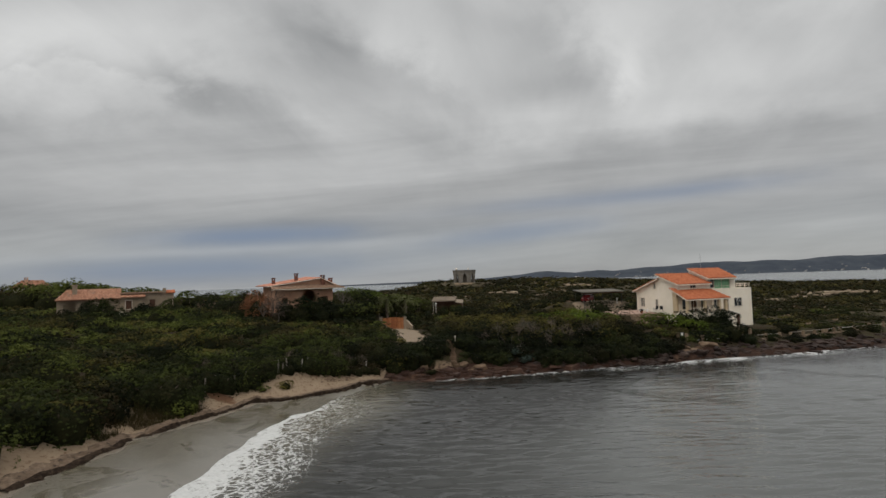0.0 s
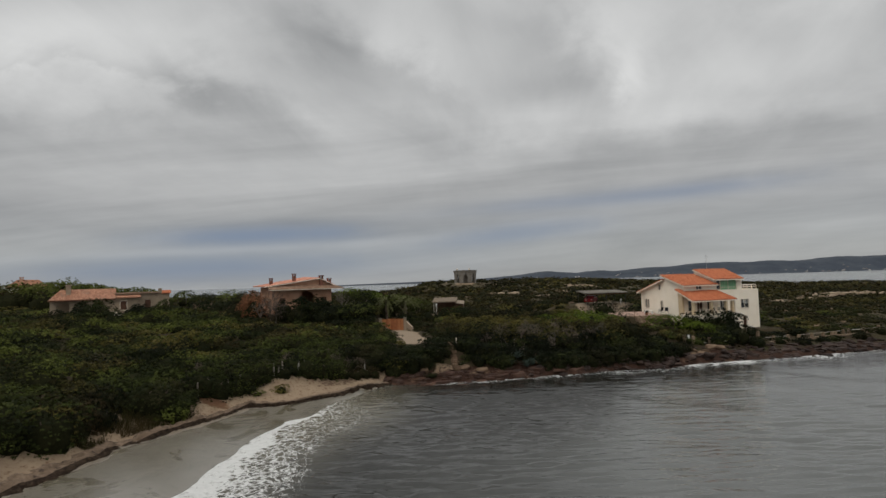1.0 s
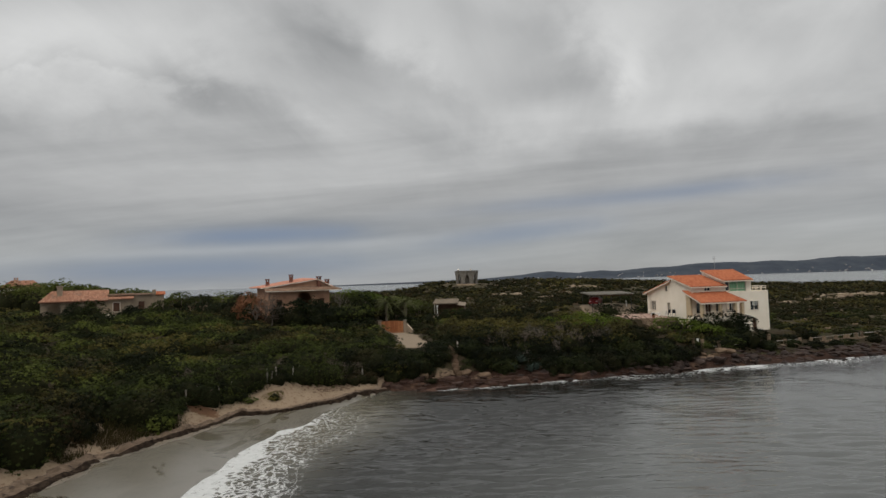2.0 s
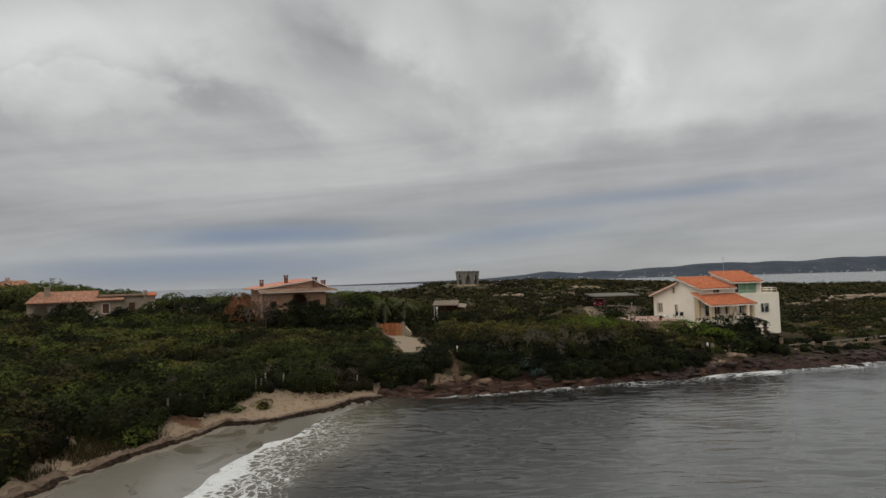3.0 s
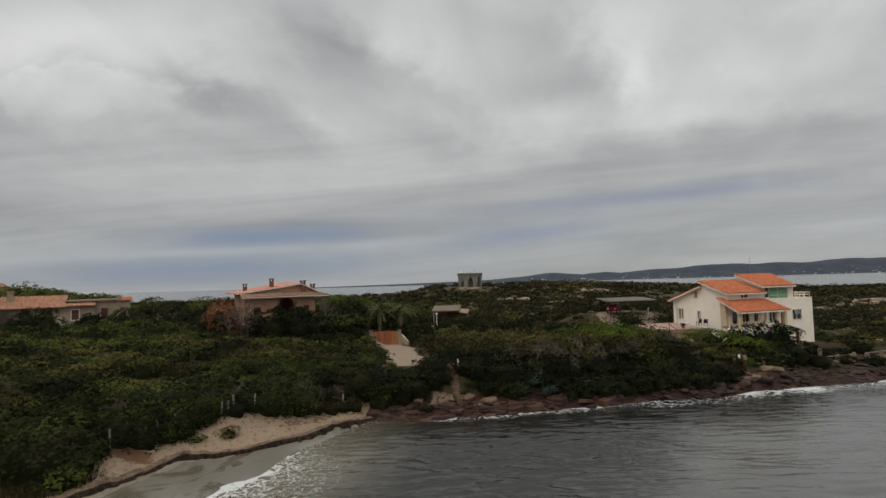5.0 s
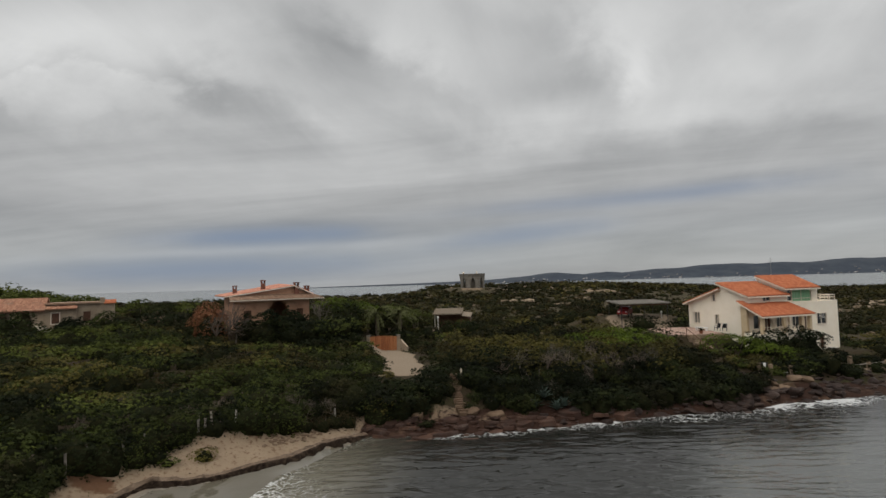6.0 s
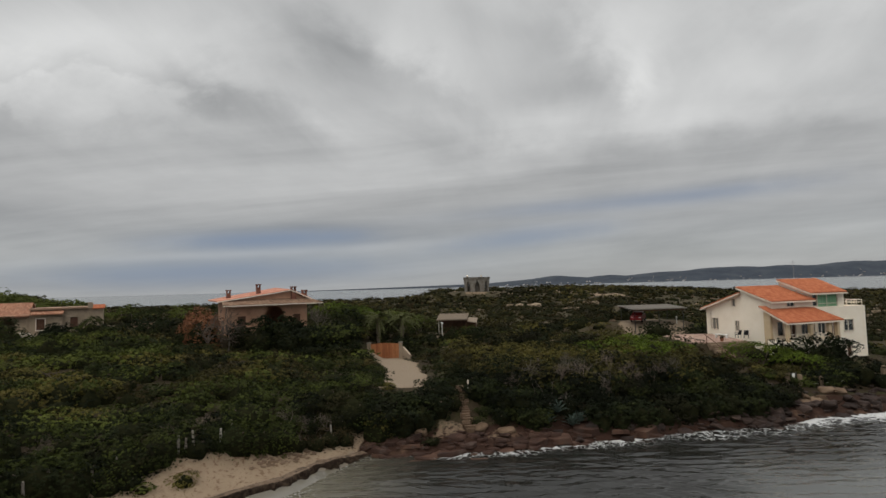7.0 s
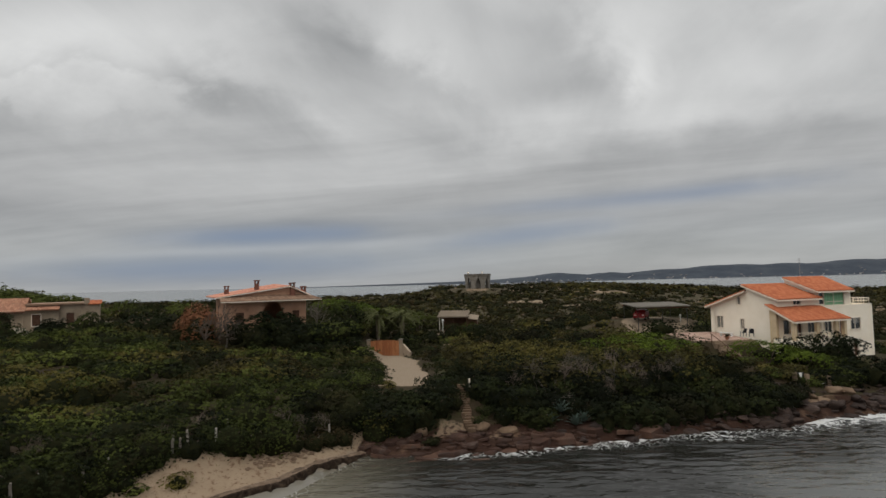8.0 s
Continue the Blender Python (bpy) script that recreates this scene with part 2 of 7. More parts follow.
TILES_SALMON = material("salmon_roof_tiles", [(0.36, 0.155, 0.105), (0.46, 0.215, 0.15), (0.54, 0.28, 0.20)], 1.8, 0.85, 0.25, 18, island=0.4, stain=((0.30, 0.17, 0.12), 0.8, 0.55, 0.8))
BRICK = material("chimney_brick", [(0.12, 0.05, 0.035), (0.18, 0.08, 0.055), (0.23, 0.11, 0.08)], 6, 0.9, 0.4, 25)
SHUTTER = material("brown_shutters", [(0.06, 0.03, 0.018), (0.09, 0.045, 0.028), (0.12, 0.06, 0.04)], 3, 0.6, 0.15, 40)
GATEWOOD = material("orange_gate_wood", [(0.24, 0.085, 0.035), (0.33, 0.13, 0.055), (0.40, 0.17, 0.075)], 3, 0.75, 0.3, 30, each=0.4, stretch=(1, 1, 0.25))
FENCEWOOD = material("grey_post_wood", [(0.22, 0.19, 0.16), (0.33, 0.30, 0.26), (0.44, 0.41, 0.37)], 4, 0.9, 0.4, 30, each=0.4, stretch=(1, 1, 0.3))
CONCRETE = material("weathered_concrete", [(0.12, 0.105, 0.088), (0.175, 0.16, 0.137), (0.235, 0.215, 0.187)], 1.2, 0.9, 0.3, 20, stain=((0.13, 0.11, 0.09), 0.8, 0.5, 0.75))
CANOPYROOF = material("reed_roof", [(0.13, 0.100, 0.073), (0.19, 0.15, 0.11), (0.25, 0.205, 0.155)], 3, 0.9, 0.4, 25, stretch=(0.3, 3, 1))
SHEETROOF = material("grey_sheet_roof", [(0.13, 0.118, 0.10), (0.18, 0.166, 0.145), (0.24, 0.222, 0.195)], 2, 0.8, 0.1, 20, spec=0.08, stain=((0.12, 0.09, 0.07), 0.8, 0.5, 0.75))
STONEWALL = material("tan_stone_wall", [(0.15, 0.105, 0.07), (0.22, 0.16, 0.108), (0.30, 0.225, 0.155)], 1.4, 0.9, 0.5, 8, each=0.35)
PAVING = material("pink_terrace_paving", [(0.24, 0.155, 0.12), (0.30, 0.20, 0.155), (0.36, 0.255, 0.20)], 1.5, 0.85, 0.2, 15, each=0.4)
ROCK = material("red_brown_rock", [(0.013, 0.0085, 0.007), (0.029, 0.018, 0.014), (0.062, 0.040, 0.030)], 0.9, 0.75, 0.8, 5, each=0.25, stain=((0.05, 0.04, 0.035), 0.7, 0.5, 0.7))
ROCK_RED = material("rust_red_rock", [(0.018, 0.0095, 0.007), (0.042, 0.021, 0.014), (0.085, 0.046, 0.030)], 0.9, 0.8, 0.8, 5, each=0.3, stain=((0.06, 0.042, 0.034), 0.7, 0.5, 0.7))
ROCK_TAN = material("tan_rock", [(0.070, 0.044, 0.027), (0.115, 0.076, 0.048), (0.18, 0.126, 0.083)], 0.9, 0.85, 0.8, 5, each=0.25, stain=((0.14, 0.09, 0.06), 0.8, 0.5, 0.7))
OUTCROP = material("pale_ledge_rock", [(0.15, 0.11, 0.075), (0.23, 0.175, 0.12), (0.32, 0.25, 0.18)], 0.6, 0.9, 0.6, 4, island=0.4, stain=((0.12, 0.09, 0.06), 0.5, 0.5, 0.7))
WEED = material("seagrass_litter", [(0.010, 0.007, 0.0055), (0.026, 0.018, 0.013), (0.060, 0.043, 0.030)], 3.2, 0.95, 0.9, 9, spec=0.03)
WEED_TOP = material("seagrass_crust", [(0.075, 0.052, 0.035), (0.125, 0.088, 0.060), (0.19, 0.14, 0.098)], 2.4, 0.95, 0.9, 9, stain=((0.03, 0.021, 0.015), 1.6, 0.5, 0.7))
CARPAINT = material("red_car_paint", [(0.20, 0.010, 0.012), (0.25, 0.014, 0.014)], 2, 0.35, 0.0, spec=0.5)
RUBBER = material("black_rubber", [(0.012, 0.012, 0.012), (0.022, 0.022, 0.022)], 4, 0.85, 0.1)
METAL = material("grey_metal", [(0.25, 0.25, 0.25), (0.34, 0.34, 0.34)], 4, 0.45, 0.05, metal=0.8)
DARKPLASTIC = material("dark_plastic", [(0.02, 0.022, 0.025), (0.035, 0.036, 0.04)], 4, 0.55, 0.05)
WHITEPLASTIC = material("white_plastic", [(0.70, 0.69, 0.66), (0.80, 0.79, 0.76)], 4, 0.5, 0.03)
POT = material("terracotta_pot", [(0.20, 0.08, 0.045), (0.28, 0.12, 0.07)], 4, 0.85, 0.1)
CURTAIN = material("green_curtain", [(0.17, 0.36, 0.20), (0.24, 0.45, 0.27), (0.31, 0.53, 0.34)], 1.2, 0.7, 0.3, 12, stretch=(6, 6, 0.2))
LOUVRE = material("grey_louvres", [(0.16, 0.15, 0.13), (0.24, 0.23, 0.20)], 3.0, 0.7, 0.3, 30, stretch=(1, 1, 8))
GLASS = material("dark_window_glass", [(0.010, 0.012, 0.014), (0.022, 0.025, 0.028)], 0.8, 0.14, 0.02, 3, spec=0.6)
# far woodland, with the blue-grey haze of distance mixed into its colours
HAZED_HILL = material("hazed_wooded_hill", [(0.024, 0.031, 0.042), (0.033, 0.041, 0.054), (0.048, 0.056, 0.066)], 0.012, 0.95, 0.6, 0.03, stain=((0.075, 0.076, 0.070), 0.006, 0.6, 0.75))
SPECK = material("pale_far_house", [(0.10, 0.09, 0.085), (0.22, 0.20, 0.185), (0.42, 0.40, 0.37)], 0.2, 0.9, 0.0, island=0.8)

# ---- ground, beach and sea ----


def lattice(ix, iy, seed):
    h = (ix * 374761393 + iy * 668265263 + seed * 974634541) & 0x7FFFFFFF
    h = ((h ^ (h >> 13)) * 1274126177) & 0x7FFFFFFF
    return ((h ^ (h >> 16)) & 0xFFFF) / 65535.0


def wander(x, y, size, seed=1, octaves=4):
    """Layered value noise about 0, from -1 to 1, with features of the given size in metres."""
    x, y = np.asarray(x, float) / size, np.asarray(y, float) / size
    total, amp, norm = 0.0, 1.0, 0.0
    for o in range(octaves):
        ix, iy = np.floor(x).astype(np.int64), np.floor(y).astype(np.int64)
        fx, fy = x - ix, y - iy
        fx, fy = fx * fx * (3 - 2 * fx), fy * fy * (3 - 2 * fy)
        s = seed + 17 * o
        a, b = lattice(ix, iy, s), lattice(ix + 1, iy, s)
        c, d = lattice(ix, iy + 1, s), lattice(ix + 1, iy + 1, s)
        total = total + amp * ((a + (b - a) * fx) * (1 - fy) + (c + (d - c) * fx) * fy - 0.5) * 2
        norm += amp
        x, y, amp = x * 2.03 + 5.1, y * 2.03 + 1.7, amp * 0.5
    return total / norm


# the land's edge: foot of the beach bank, then the rocky shore, then round the back of the peninsula
EDGE = [(-60, -80), (-30.7, 9.7), (-25.9, 36.5), (-24.2, 47.7), (-20.7, 55.1), (-18.8, 60.1), (-15.0, 61.7), (-11.1, 65.6), (-8.8, 69.7), (-6.7, 73.2),
        (-1.6, 72.2), (4.5, 73.2), (8.6, 74.1), (15.4, 76.0), (21.6, 78.0), (28.8, 78.9), (33.6, 81.4), (40.3, 82.9), (47.0, 84.1), (53.7, 86.3), (66.2, 90.0), (95.9, 98.9),
        (160, 122), (260, 190), (330, 300), (260, 400), (60, 430), (-120, 330), (-260, 260), (-420, 120), (-420, -80)]
SEA = 0.5   # still water level


def inland(x, y):
    """Metres inland from the land's edge; negative seaward."""
    x, y = np.asarray(x, float), np.asarray(y, float)
    best, inside = np.full(x.shape, 1e9), np.zeros(x.shape, bool)
    for (ax, ay), (bx, by) in zip(EDGE, EDGE[1:] + EDGE[:1]):
        dx, dy = bx - ax, by - ay
        t = np.clip(((x - ax) * dx + (y - ay) * dy) / (dx * dx + dy * dy), 0, 1)
        best = np.minimum(best, (x - ax - t * dx) ** 2 + (y - ay - t * dy) ** 2)
        if ay != by:
            inside ^= ((ay > y) != (by > y)) & (x < ax + (y - ay) / (by - ay) * dx)
    return np.where(inside, 1, -1) * np.sqrt(best)


PROFILE_BEACH = ([0, 1, 4, 8, 20, 38, 80, 120, 200], [0.9, 1.4, 2.8, 4.0, 5.2, 7.2, 7.5, 7.2, 6.5])
PROFILE_BANK = ([0, 0.4, 2.5, 4.5, 7, 20, 35, 80, 120, 200], [0.6, 1.05, 1.95, 3.5, 4.3, 4.6, 6.4, 8.2, 9.4, 9.4])
PROFILE_BLUFF = ([0, 0.6, 2.5, 4.0, 6.5, 10, 28, 42, 80, 116, 200], [0.45, 0.85, 1.5, 2.5, 4.1, 4.3, 4.6, 6.0, 8.4, 11.3, 11.6])
PROFILE_RIGHT = ([0, 0.7, 3, 6, 9, 16, 34, 80, 140, 200], [0.45, 0.8, 1.2, 1.5, 1.9, 2.9, 4.0, 5.4, 6.0, 6.0])
# levelled places: x, y, height, half width, half depth, softness
PADS = ((32.0, 102.3, 5.9, 3.6, 5.6, 2.2), (42.0, 105.5, 5.6, 5.5, 4.5, 2.0), (40.0, 92.6, 2.7, 7.0, 1.8, 2.6), (53.0, 103.6, 3.1, 4.5, 4.5, 2.0), (-5.0, 93.0, 4.3, 3.2, 11.0, 3.0),
        (29.0, 118.5, 7.35, 6.0, 3.5, 6.0), (1.0, 114.5, 6.1, 4.0, 4.0, 3.0), (-22.0, 107.0, 7.8, 8.0, 7.0, 4.0), (-58.0, 104.0, 7.7, 10.0, 8.0, 4.0), (7.5, 193.0, 11.7, 5.0, 5.0, 6.0))


def height(x, y):
    x, y = np.asarray(x, float), np.asarray(y, float)
    s = inland(x, y) + 0.9 * wander(x, y, 5.0, 3, 3) * ramp(x, -9, -4)
    si = np.maximum(s, 0)
    w_bank, w_bluff = ramp(x, -19.5, -14.5), ramp(x, -8.5, -5.0)
    w_right = ramp(x, 31, 46 + np.maximum(0, y - 100) * 0.8)
    z = np.interp(si, *PROFILE_BEACH) * (1 - w_bank) + np.interp(si, *PROFILE_BANK) * w_bank
    z = z * (1 - w_bluff) + np.interp(si, *PROFILE_BLUFF) * w_bluff
    z = z * (1 - w_right) + np.interp(si, *PROFILE_RIGHT) * w_right
    z = z + 2.2 * ramp(-x / np.maximum(y, 1), 0.50, 0.64) * ramp(y, 108, 132)
    far = ramp(s, 5, 40)
    z = z + far * 0.55 * wander(x, y, 22, 5) + ramp(s, 1.5, 8) * 0.22 * wander(x, y, 4, 6)
    z = z + (1 - ramp(s, 3, 6)) * ramp(s, 0.3, 1.2) * 0.28 * wander(x, y, 1.6, 9, 2) * ramp(x, -8, -5)
    for cx, cy, cz, hx, hy, soft in PADS:
        d = np.hypot(np.maximum(np.abs(x - cx) - hx, 0), np.maximum(np.abs(y - cy) - hy, 0))
        w = 1 - ramp(d, 0, soft)
        z = z * (1 - w) + cz * w
    wide = np.interp(y, [29, 35.5, 46, 55, 63.4, 69], [12.0, 10.9, 8.9, 6.3, 1.5, 0.8])      # breadth of the wet sand
    beach = SEA + 0.42 * (1 + s / wide)
    beach = np.where(beach < SEA, np.maximum(SEA + (beach - SEA) * 1.2, -3.5), beach) + 0.03 * wander(x, y, 3, 8)
    rocky = np.interp(-s, [0, 1, 5, 14, 60], [0.45, 0.0, -0.9, -1.8, -4.0])
    w_sea = ramp(x, -9, -5)
    return np.where(s > 0, z, beach * (1 - w_sea) + rocky * w_sea)


def spaced(lo, hi, fine, reach, grow=1.22):
    """Coordinates at an even fine step from lo to hi, widening out to +-reach."""
    mid = list(np.arange(lo, hi + fine / 2, fine))
    step, out = fine, []
    p = mid[-1]
    while p < reach:
        step *= grow
        p += step
        out.append(p)
    step, inn, p = fine, [], mid[0]
    while p > -reach:
        step *= grow
        p -= step
        inn.append(p)
    return np.array(inn[::-1] + mid + out)


def sheet(name, xs, ys, z_of, mat, attributes):
    """One continuous surface over a grid, with named point values."""
    gx, gy = np.meshgrid(xs, ys)
    gx, gy = gx.ravel(), gy.ravel()
    z = z_of(gx, gy)
    nx, ny = len(xs), len(ys)
    me = bpy.data.meshes.new(name)
    me.vertices.add(nx * ny)
    me.vertices.foreach_set("co", np.stack([gx, gy, z], -1).ravel())
    i = (np.arange(ny - 1)[:, None] * nx + np.arange(nx - 1)[None]).ravel()
    quads = np.stack([i, i + 1, i + 1 + nx, i + nx], -1)
    me.loops.add(quads.size)
    me.loops.foreach_set("vertex_index", quads.ravel())
    me.polygons.add(len(quads))
    me.polygons.foreach_set("loop_start", np.arange(len(quads)) * 4)
    me.polygons.foreach_set("use_smooth", np.ones(len(quads), bool))
    me.update()
    for key, fn in attributes.items():
        me.attributes.new(key, "FLOAT", "POINT").data.foreach_set("value", np.clip(fn(gx, gy, z), 0, 1).astype(np.float32))
    me.materials.append(mat)
    return new(name, me)


def path_mask(x, y):
    """The bare sandy tracks: the drive to the gate, the carport yard, the ground round the buildings."""
    mid = -4.3 - 1.6 * ramp(y, 84, 96) - 2.2 * ramp(y, 97, 102)
    drive = (1 - ramp(np.abs(x - mid) + 0.55 * wander(x, y, 2.2, 19), 1.7, 2.6)) * ramp(y + 1.2 * wander(x, y, 1.7, 20), 80.3, 82.3) * (1 - ramp(y, 103.5, 106))
    yard = 1 - ramp(np.hypot((x - 30.0) / 1.7, (y - 113.5) / 2.0) + 0.5 * wander(x, y, 2, 23), 2.0, 3.6)
    k = np.clip((114.0 - y) / 9.0, 0, 1)
    yard = np.maximum(yard, (1 - ramp(np.abs(x - (30.0 + 3.6 * k)) + 0.4 * wander(x, y, 1.5, 24), 0.9, 1.6)) * ramp(y, 104.5, 105.5) * (1 - ramp(y, 114, 116)))
    shed = 1 - ramp(np.hypot((x - 1.0) / 1.3, (y - 113.0)), 2.5, 4.0)
    return np.maximum(np.maximum(drive, yard), shed)


def sand_mask(x, y, z):
    s = inland(x, y)
    beach = (1 - ramp(x + 1.4 * wander(x, y, 2.5, 13), -7.6, -6.4)) * (1 - ramp(s + 0.8 * wander(x, y, 3, 11), 3.0, 4.3))
    bare = ramp(wander(x, y * 1.6, 9, 21, 4), 0.04, 0.26) * ramp(y, 98, 115) * (1 - ramp(-x, 12, 30)) * (0.38 - 0.06 * ramp(x, 36, 50) + 0.30 * ramp(y, 160, 195))
    pocket = (1 - ramp(np.hypot((x - 1.3) / 5.0, (y - 75.6) / 1.5) + 0.9 * wander(x, y, 1.8, 15), 0.5, 1.0)) * 0.5
    garden = ramp(x, 40, 46) * (1 - ramp(s, 9, 14)) * ramp(s, 4.0, 5.0) * 0.30
    return np.maximum.reduce([beach, bare, pocket, garden, path_mask(x, y)])


def rock_mask(x, y, z):
    s = inland(x, y)
    return ramp(x + 1.4 * wander(x, y, 2.5, 13), -8.0, -6.8) * (1 - ramp(s + 1.1 * wander(x, y, 2.2, 17), 2.2, 4.2)) * ramp(s, -30, -20)


def wet_mask(x, y, z):
    return (1 - ramp(z - SEA + 0.05 * wander(x, y, 4, 31), 0.33, 0.47)) * (1 - ramp(x, -8.5, -6.5))


def earth_mask(x, y, z):
    """Raw red-brown earth where the bank has slipped."""
    s = inland(x, y)
    end = ramp(s + 0.8 * wander(x, y, 1.4, 101), 2.2, 3.2) * (1 - ramp(s, 5, 7)) * ramp(x, -15.5, -13.5) * (1 - ramp(x, -7, -5))
    pocket = 1 - ramp(np.hypot((x + 21.6) / 1.9, (y - 58.9) / 1.5) + 0.6 * wander(x, y, 1.5, 103), 0.5, 1.1)
    return np.maximum(end, pocket)


def ground_material():
    m = bpy.data.materials.new("coast_ground")
    m.use_nodes = True
    k = Nodes(m.node_tree)
    out, sh = k.add("ShaderNodeOutputMaterial"), k.add("ShaderNodeBsdfPrincipled")
    k.tree.links.new(sh.outputs[0], out.inputs[0])
    place = k.add("ShaderNodeNewGeometry").outputs["Position"]
    sand, rock, wet = (k.add("ShaderNodeAttribute", attribute_name=n).outputs["Fac"] for n in ("sand", "rock", "wet"))
    n1, n2, n3 = k.noise(place, 0.5, 6.0, 0.62), k.noise(place, 3.5, 6.0, 0.6), k.noise(place, 0.22, 4.0, 0.6, 1.0)
    soil = k.mix(n2, (0.020, 0.015, 0.009), (0.046, 0.034, 0.020))
    soil = k.mix(k.step(n1, 0.45, 0.65), soil, (0.034, 0.034, 0.013))
    dry = k.mix(n1, (0.16, 0.113, 0.073), (0.285, 0.218, 0.152))
    earth = k.add("ShaderNodeAttribute", attribute_name="earth").outputs["Fac"]
    dry = k.mix(k.step(n2, 0.50, 0.70), dry, (0.13, 0.082, 0.050))
    dry = k.mix(k.step(k.math("ADD", earth, k.math("MULTIPLY", k.math("SUBTRACT", n2, 0.5), 0.9)), 0.3, 0.75), dry, k.mix(n1, (0.055, 0.030, 0.018), (0.15, 0.080, 0.044)))
    track = k.add("ShaderNodeAttribute", attribute_name="track").outputs["Fac"]
    dry = k.mix(k.math("MULTIPLY", track, k.math("ADD", 0.55, k.math("MULTIPLY", n1, 0.6)), clamp=True), dry, k.mix(n2, (0.13, 0.096, 0.065), (0.29, 0.235, 0.175)))
    damp = k.mix(n3, (0.098, 0.089, 0.070), (0.18, 0.164, 0.135))
    damp = k.mix(k.step(n3, 0.52, 0.60), damp, (0.088, 0.077, 0.054))
    shore = k.mix(wet, dry, damp)
    stone = k.mix(n2, (0.014, 0.008, 0.0062), (0.046, 0.024, 0.016))
    stone = k.mix(k.step(n1, 0.54, 0.68), stone, (0.085, 0.052, 0.034))
    soil = k.mix(k.add("ShaderNodeAttribute", attribute_name="heath").outputs["Fac"], soil, k.mix(k.step(n1, 0.42, 0.6), (0.074, 0.058, 0.036), (0.040, 0.036, 0.018)))
    col = k.mix(k.step(k.math("ADD", rock, k.math("MULTIPLY", k.math("SUBTRACT", n2, 0.5), 0.5)), 0.4, 0.6), soil, stone)
    col = k.mix(k.step(k.math("ADD", sand, k.math("MULTIPLY", k.math("SUBTRACT", n2, 0.5), 0.6)), 0.38, 0.62), col, shore)
    k.put(col, sh.inputs["Base Color"])
    k.put(k.math("ADD", 0.08, k.math("MULTIPLY", wet, 0.52)), sh.inputs["Specular IOR Level"])
    k.put(k.math("SUBTRACT", 0.9, k.math("MULTIPLY", k.math("MULTIPLY", wet, sand), k.math("ADD", 0.60, k.math("MULTIPLY", n3, 0.25)))), sh.inputs["Roughness"])
    b = k.add("ShaderNodeBump")
    k.put(k.math("SUBTRACT", 0.7, k.math("MULTIPLY", wet, 0.62)), b.inputs["Strength"])
    b.inputs["Distance"].default_value = 0.16
    k.put(n2, b.inputs["Height"])
    k.put(b.outputs[0], sh.inputs["Normal"])
    return m


GX, GY = spaced(-92, 78, 0.6, 6000), spaced(10, 124, 0.6, 6000)
ground = sheet("ground", GX, GY, height, ground_material(), {"sand": sand_mask, "rock": rock_mask, "wet": wet_mask, "earth": earth_mask, "track": lambda x, y, z: path_mask(x, y), "heath": lambda x, y, z: 0.8 * ramp(y + 4 * wander(x, y, 7, 111), 96, 124)})
tagged(ground, "sandy maquis headland with beach and red rock shore", "ground", kind="structure")


def swash(x, y):
    """Metres seaward from the water's edge on the beach, and from the rocks."""
    return -inland(x, y)


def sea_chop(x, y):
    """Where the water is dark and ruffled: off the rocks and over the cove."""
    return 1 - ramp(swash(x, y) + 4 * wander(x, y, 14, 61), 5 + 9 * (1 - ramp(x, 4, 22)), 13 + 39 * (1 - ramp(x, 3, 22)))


def sea_height(x, y):
    s = swash(x, y)
    deep = ramp(s, 1.0, 12) * 0.8 + 0.2
    near = 1 - ramp(np.hypot(x - 10, y - 60), 120, 400)
    ph = 0.55 * (y * 0.80 + x * 0.22) + 1.8 * wander(x, y, 16, 41, 2)
    swell = 0.05 * np.sin(ph) + 0.03 * np.sin(1.73 * ph + 0.35 * x + 2)
    chop = (0.03 + 0.05 * sea_chop(x, y)) * wander(x * 0.60, y * 1.2, 2.8, 43, 2)
    fine = (1 - ramp(x, 38, 50)) * ramp(x, -32, -24) * (1 - ramp(y, 84, 92)) * ramp(y, 20, 34)
    rough = (0.24 + 0.76 * sea_chop(x, y)) * (0.55 + 0.9 * ramp(wander(x * 0.7, y, 9, 46, 2), -0.4, 0.4)) * ramp(s, 0.5, 4)
    for i, (lam, deg) in enumerate(((2.0, -88), (1.6, -100), (1.3, -79), (1.1, -94), (0.95, -106), (0.85, -84))):
        k = 2 * math.pi / lam
        w = k * (x * math.cos(radians(deg)) + y * math.sin(radians(deg))) + 1.5 * wander(x, y, 5, 141 + i, 2) + i
        group = 0.35 + 0.9 * ramp(wander(x, y, 5, 151 + i, 2), -0.35, 0.35)
        chop = chop + fine * rough * group * (0.14 + 0.10 * ramp(s, 8, 26)) / k * np.sin(w + 0.35 * np.sin(w))
    wide = np.interp(y, [29, 35.5, 46, 55, 63.4, 69], [12.0, 10.9, 8.9, 6.3, 1.5, 0.8])
    rocky = ramp(x, -9, -5)
    shallow = rocky + (1 - rocky) * ramp(s - wide, 0.5, 7.0)      # the waves flatten as they run up the beach
    chop, swell = chop * shallow, swell * (0.35 + 0.65 * shallow)
    surf = 0.22 * np.exp(-((s - 1.2) / 0.8) ** 2) * ramp(x, 2, 14) * (0.55 + 0.8 * wander(x, y, 2.5, 47))
    return near * (deep * (swell + chop) + surf * (s > 0)) + SEA


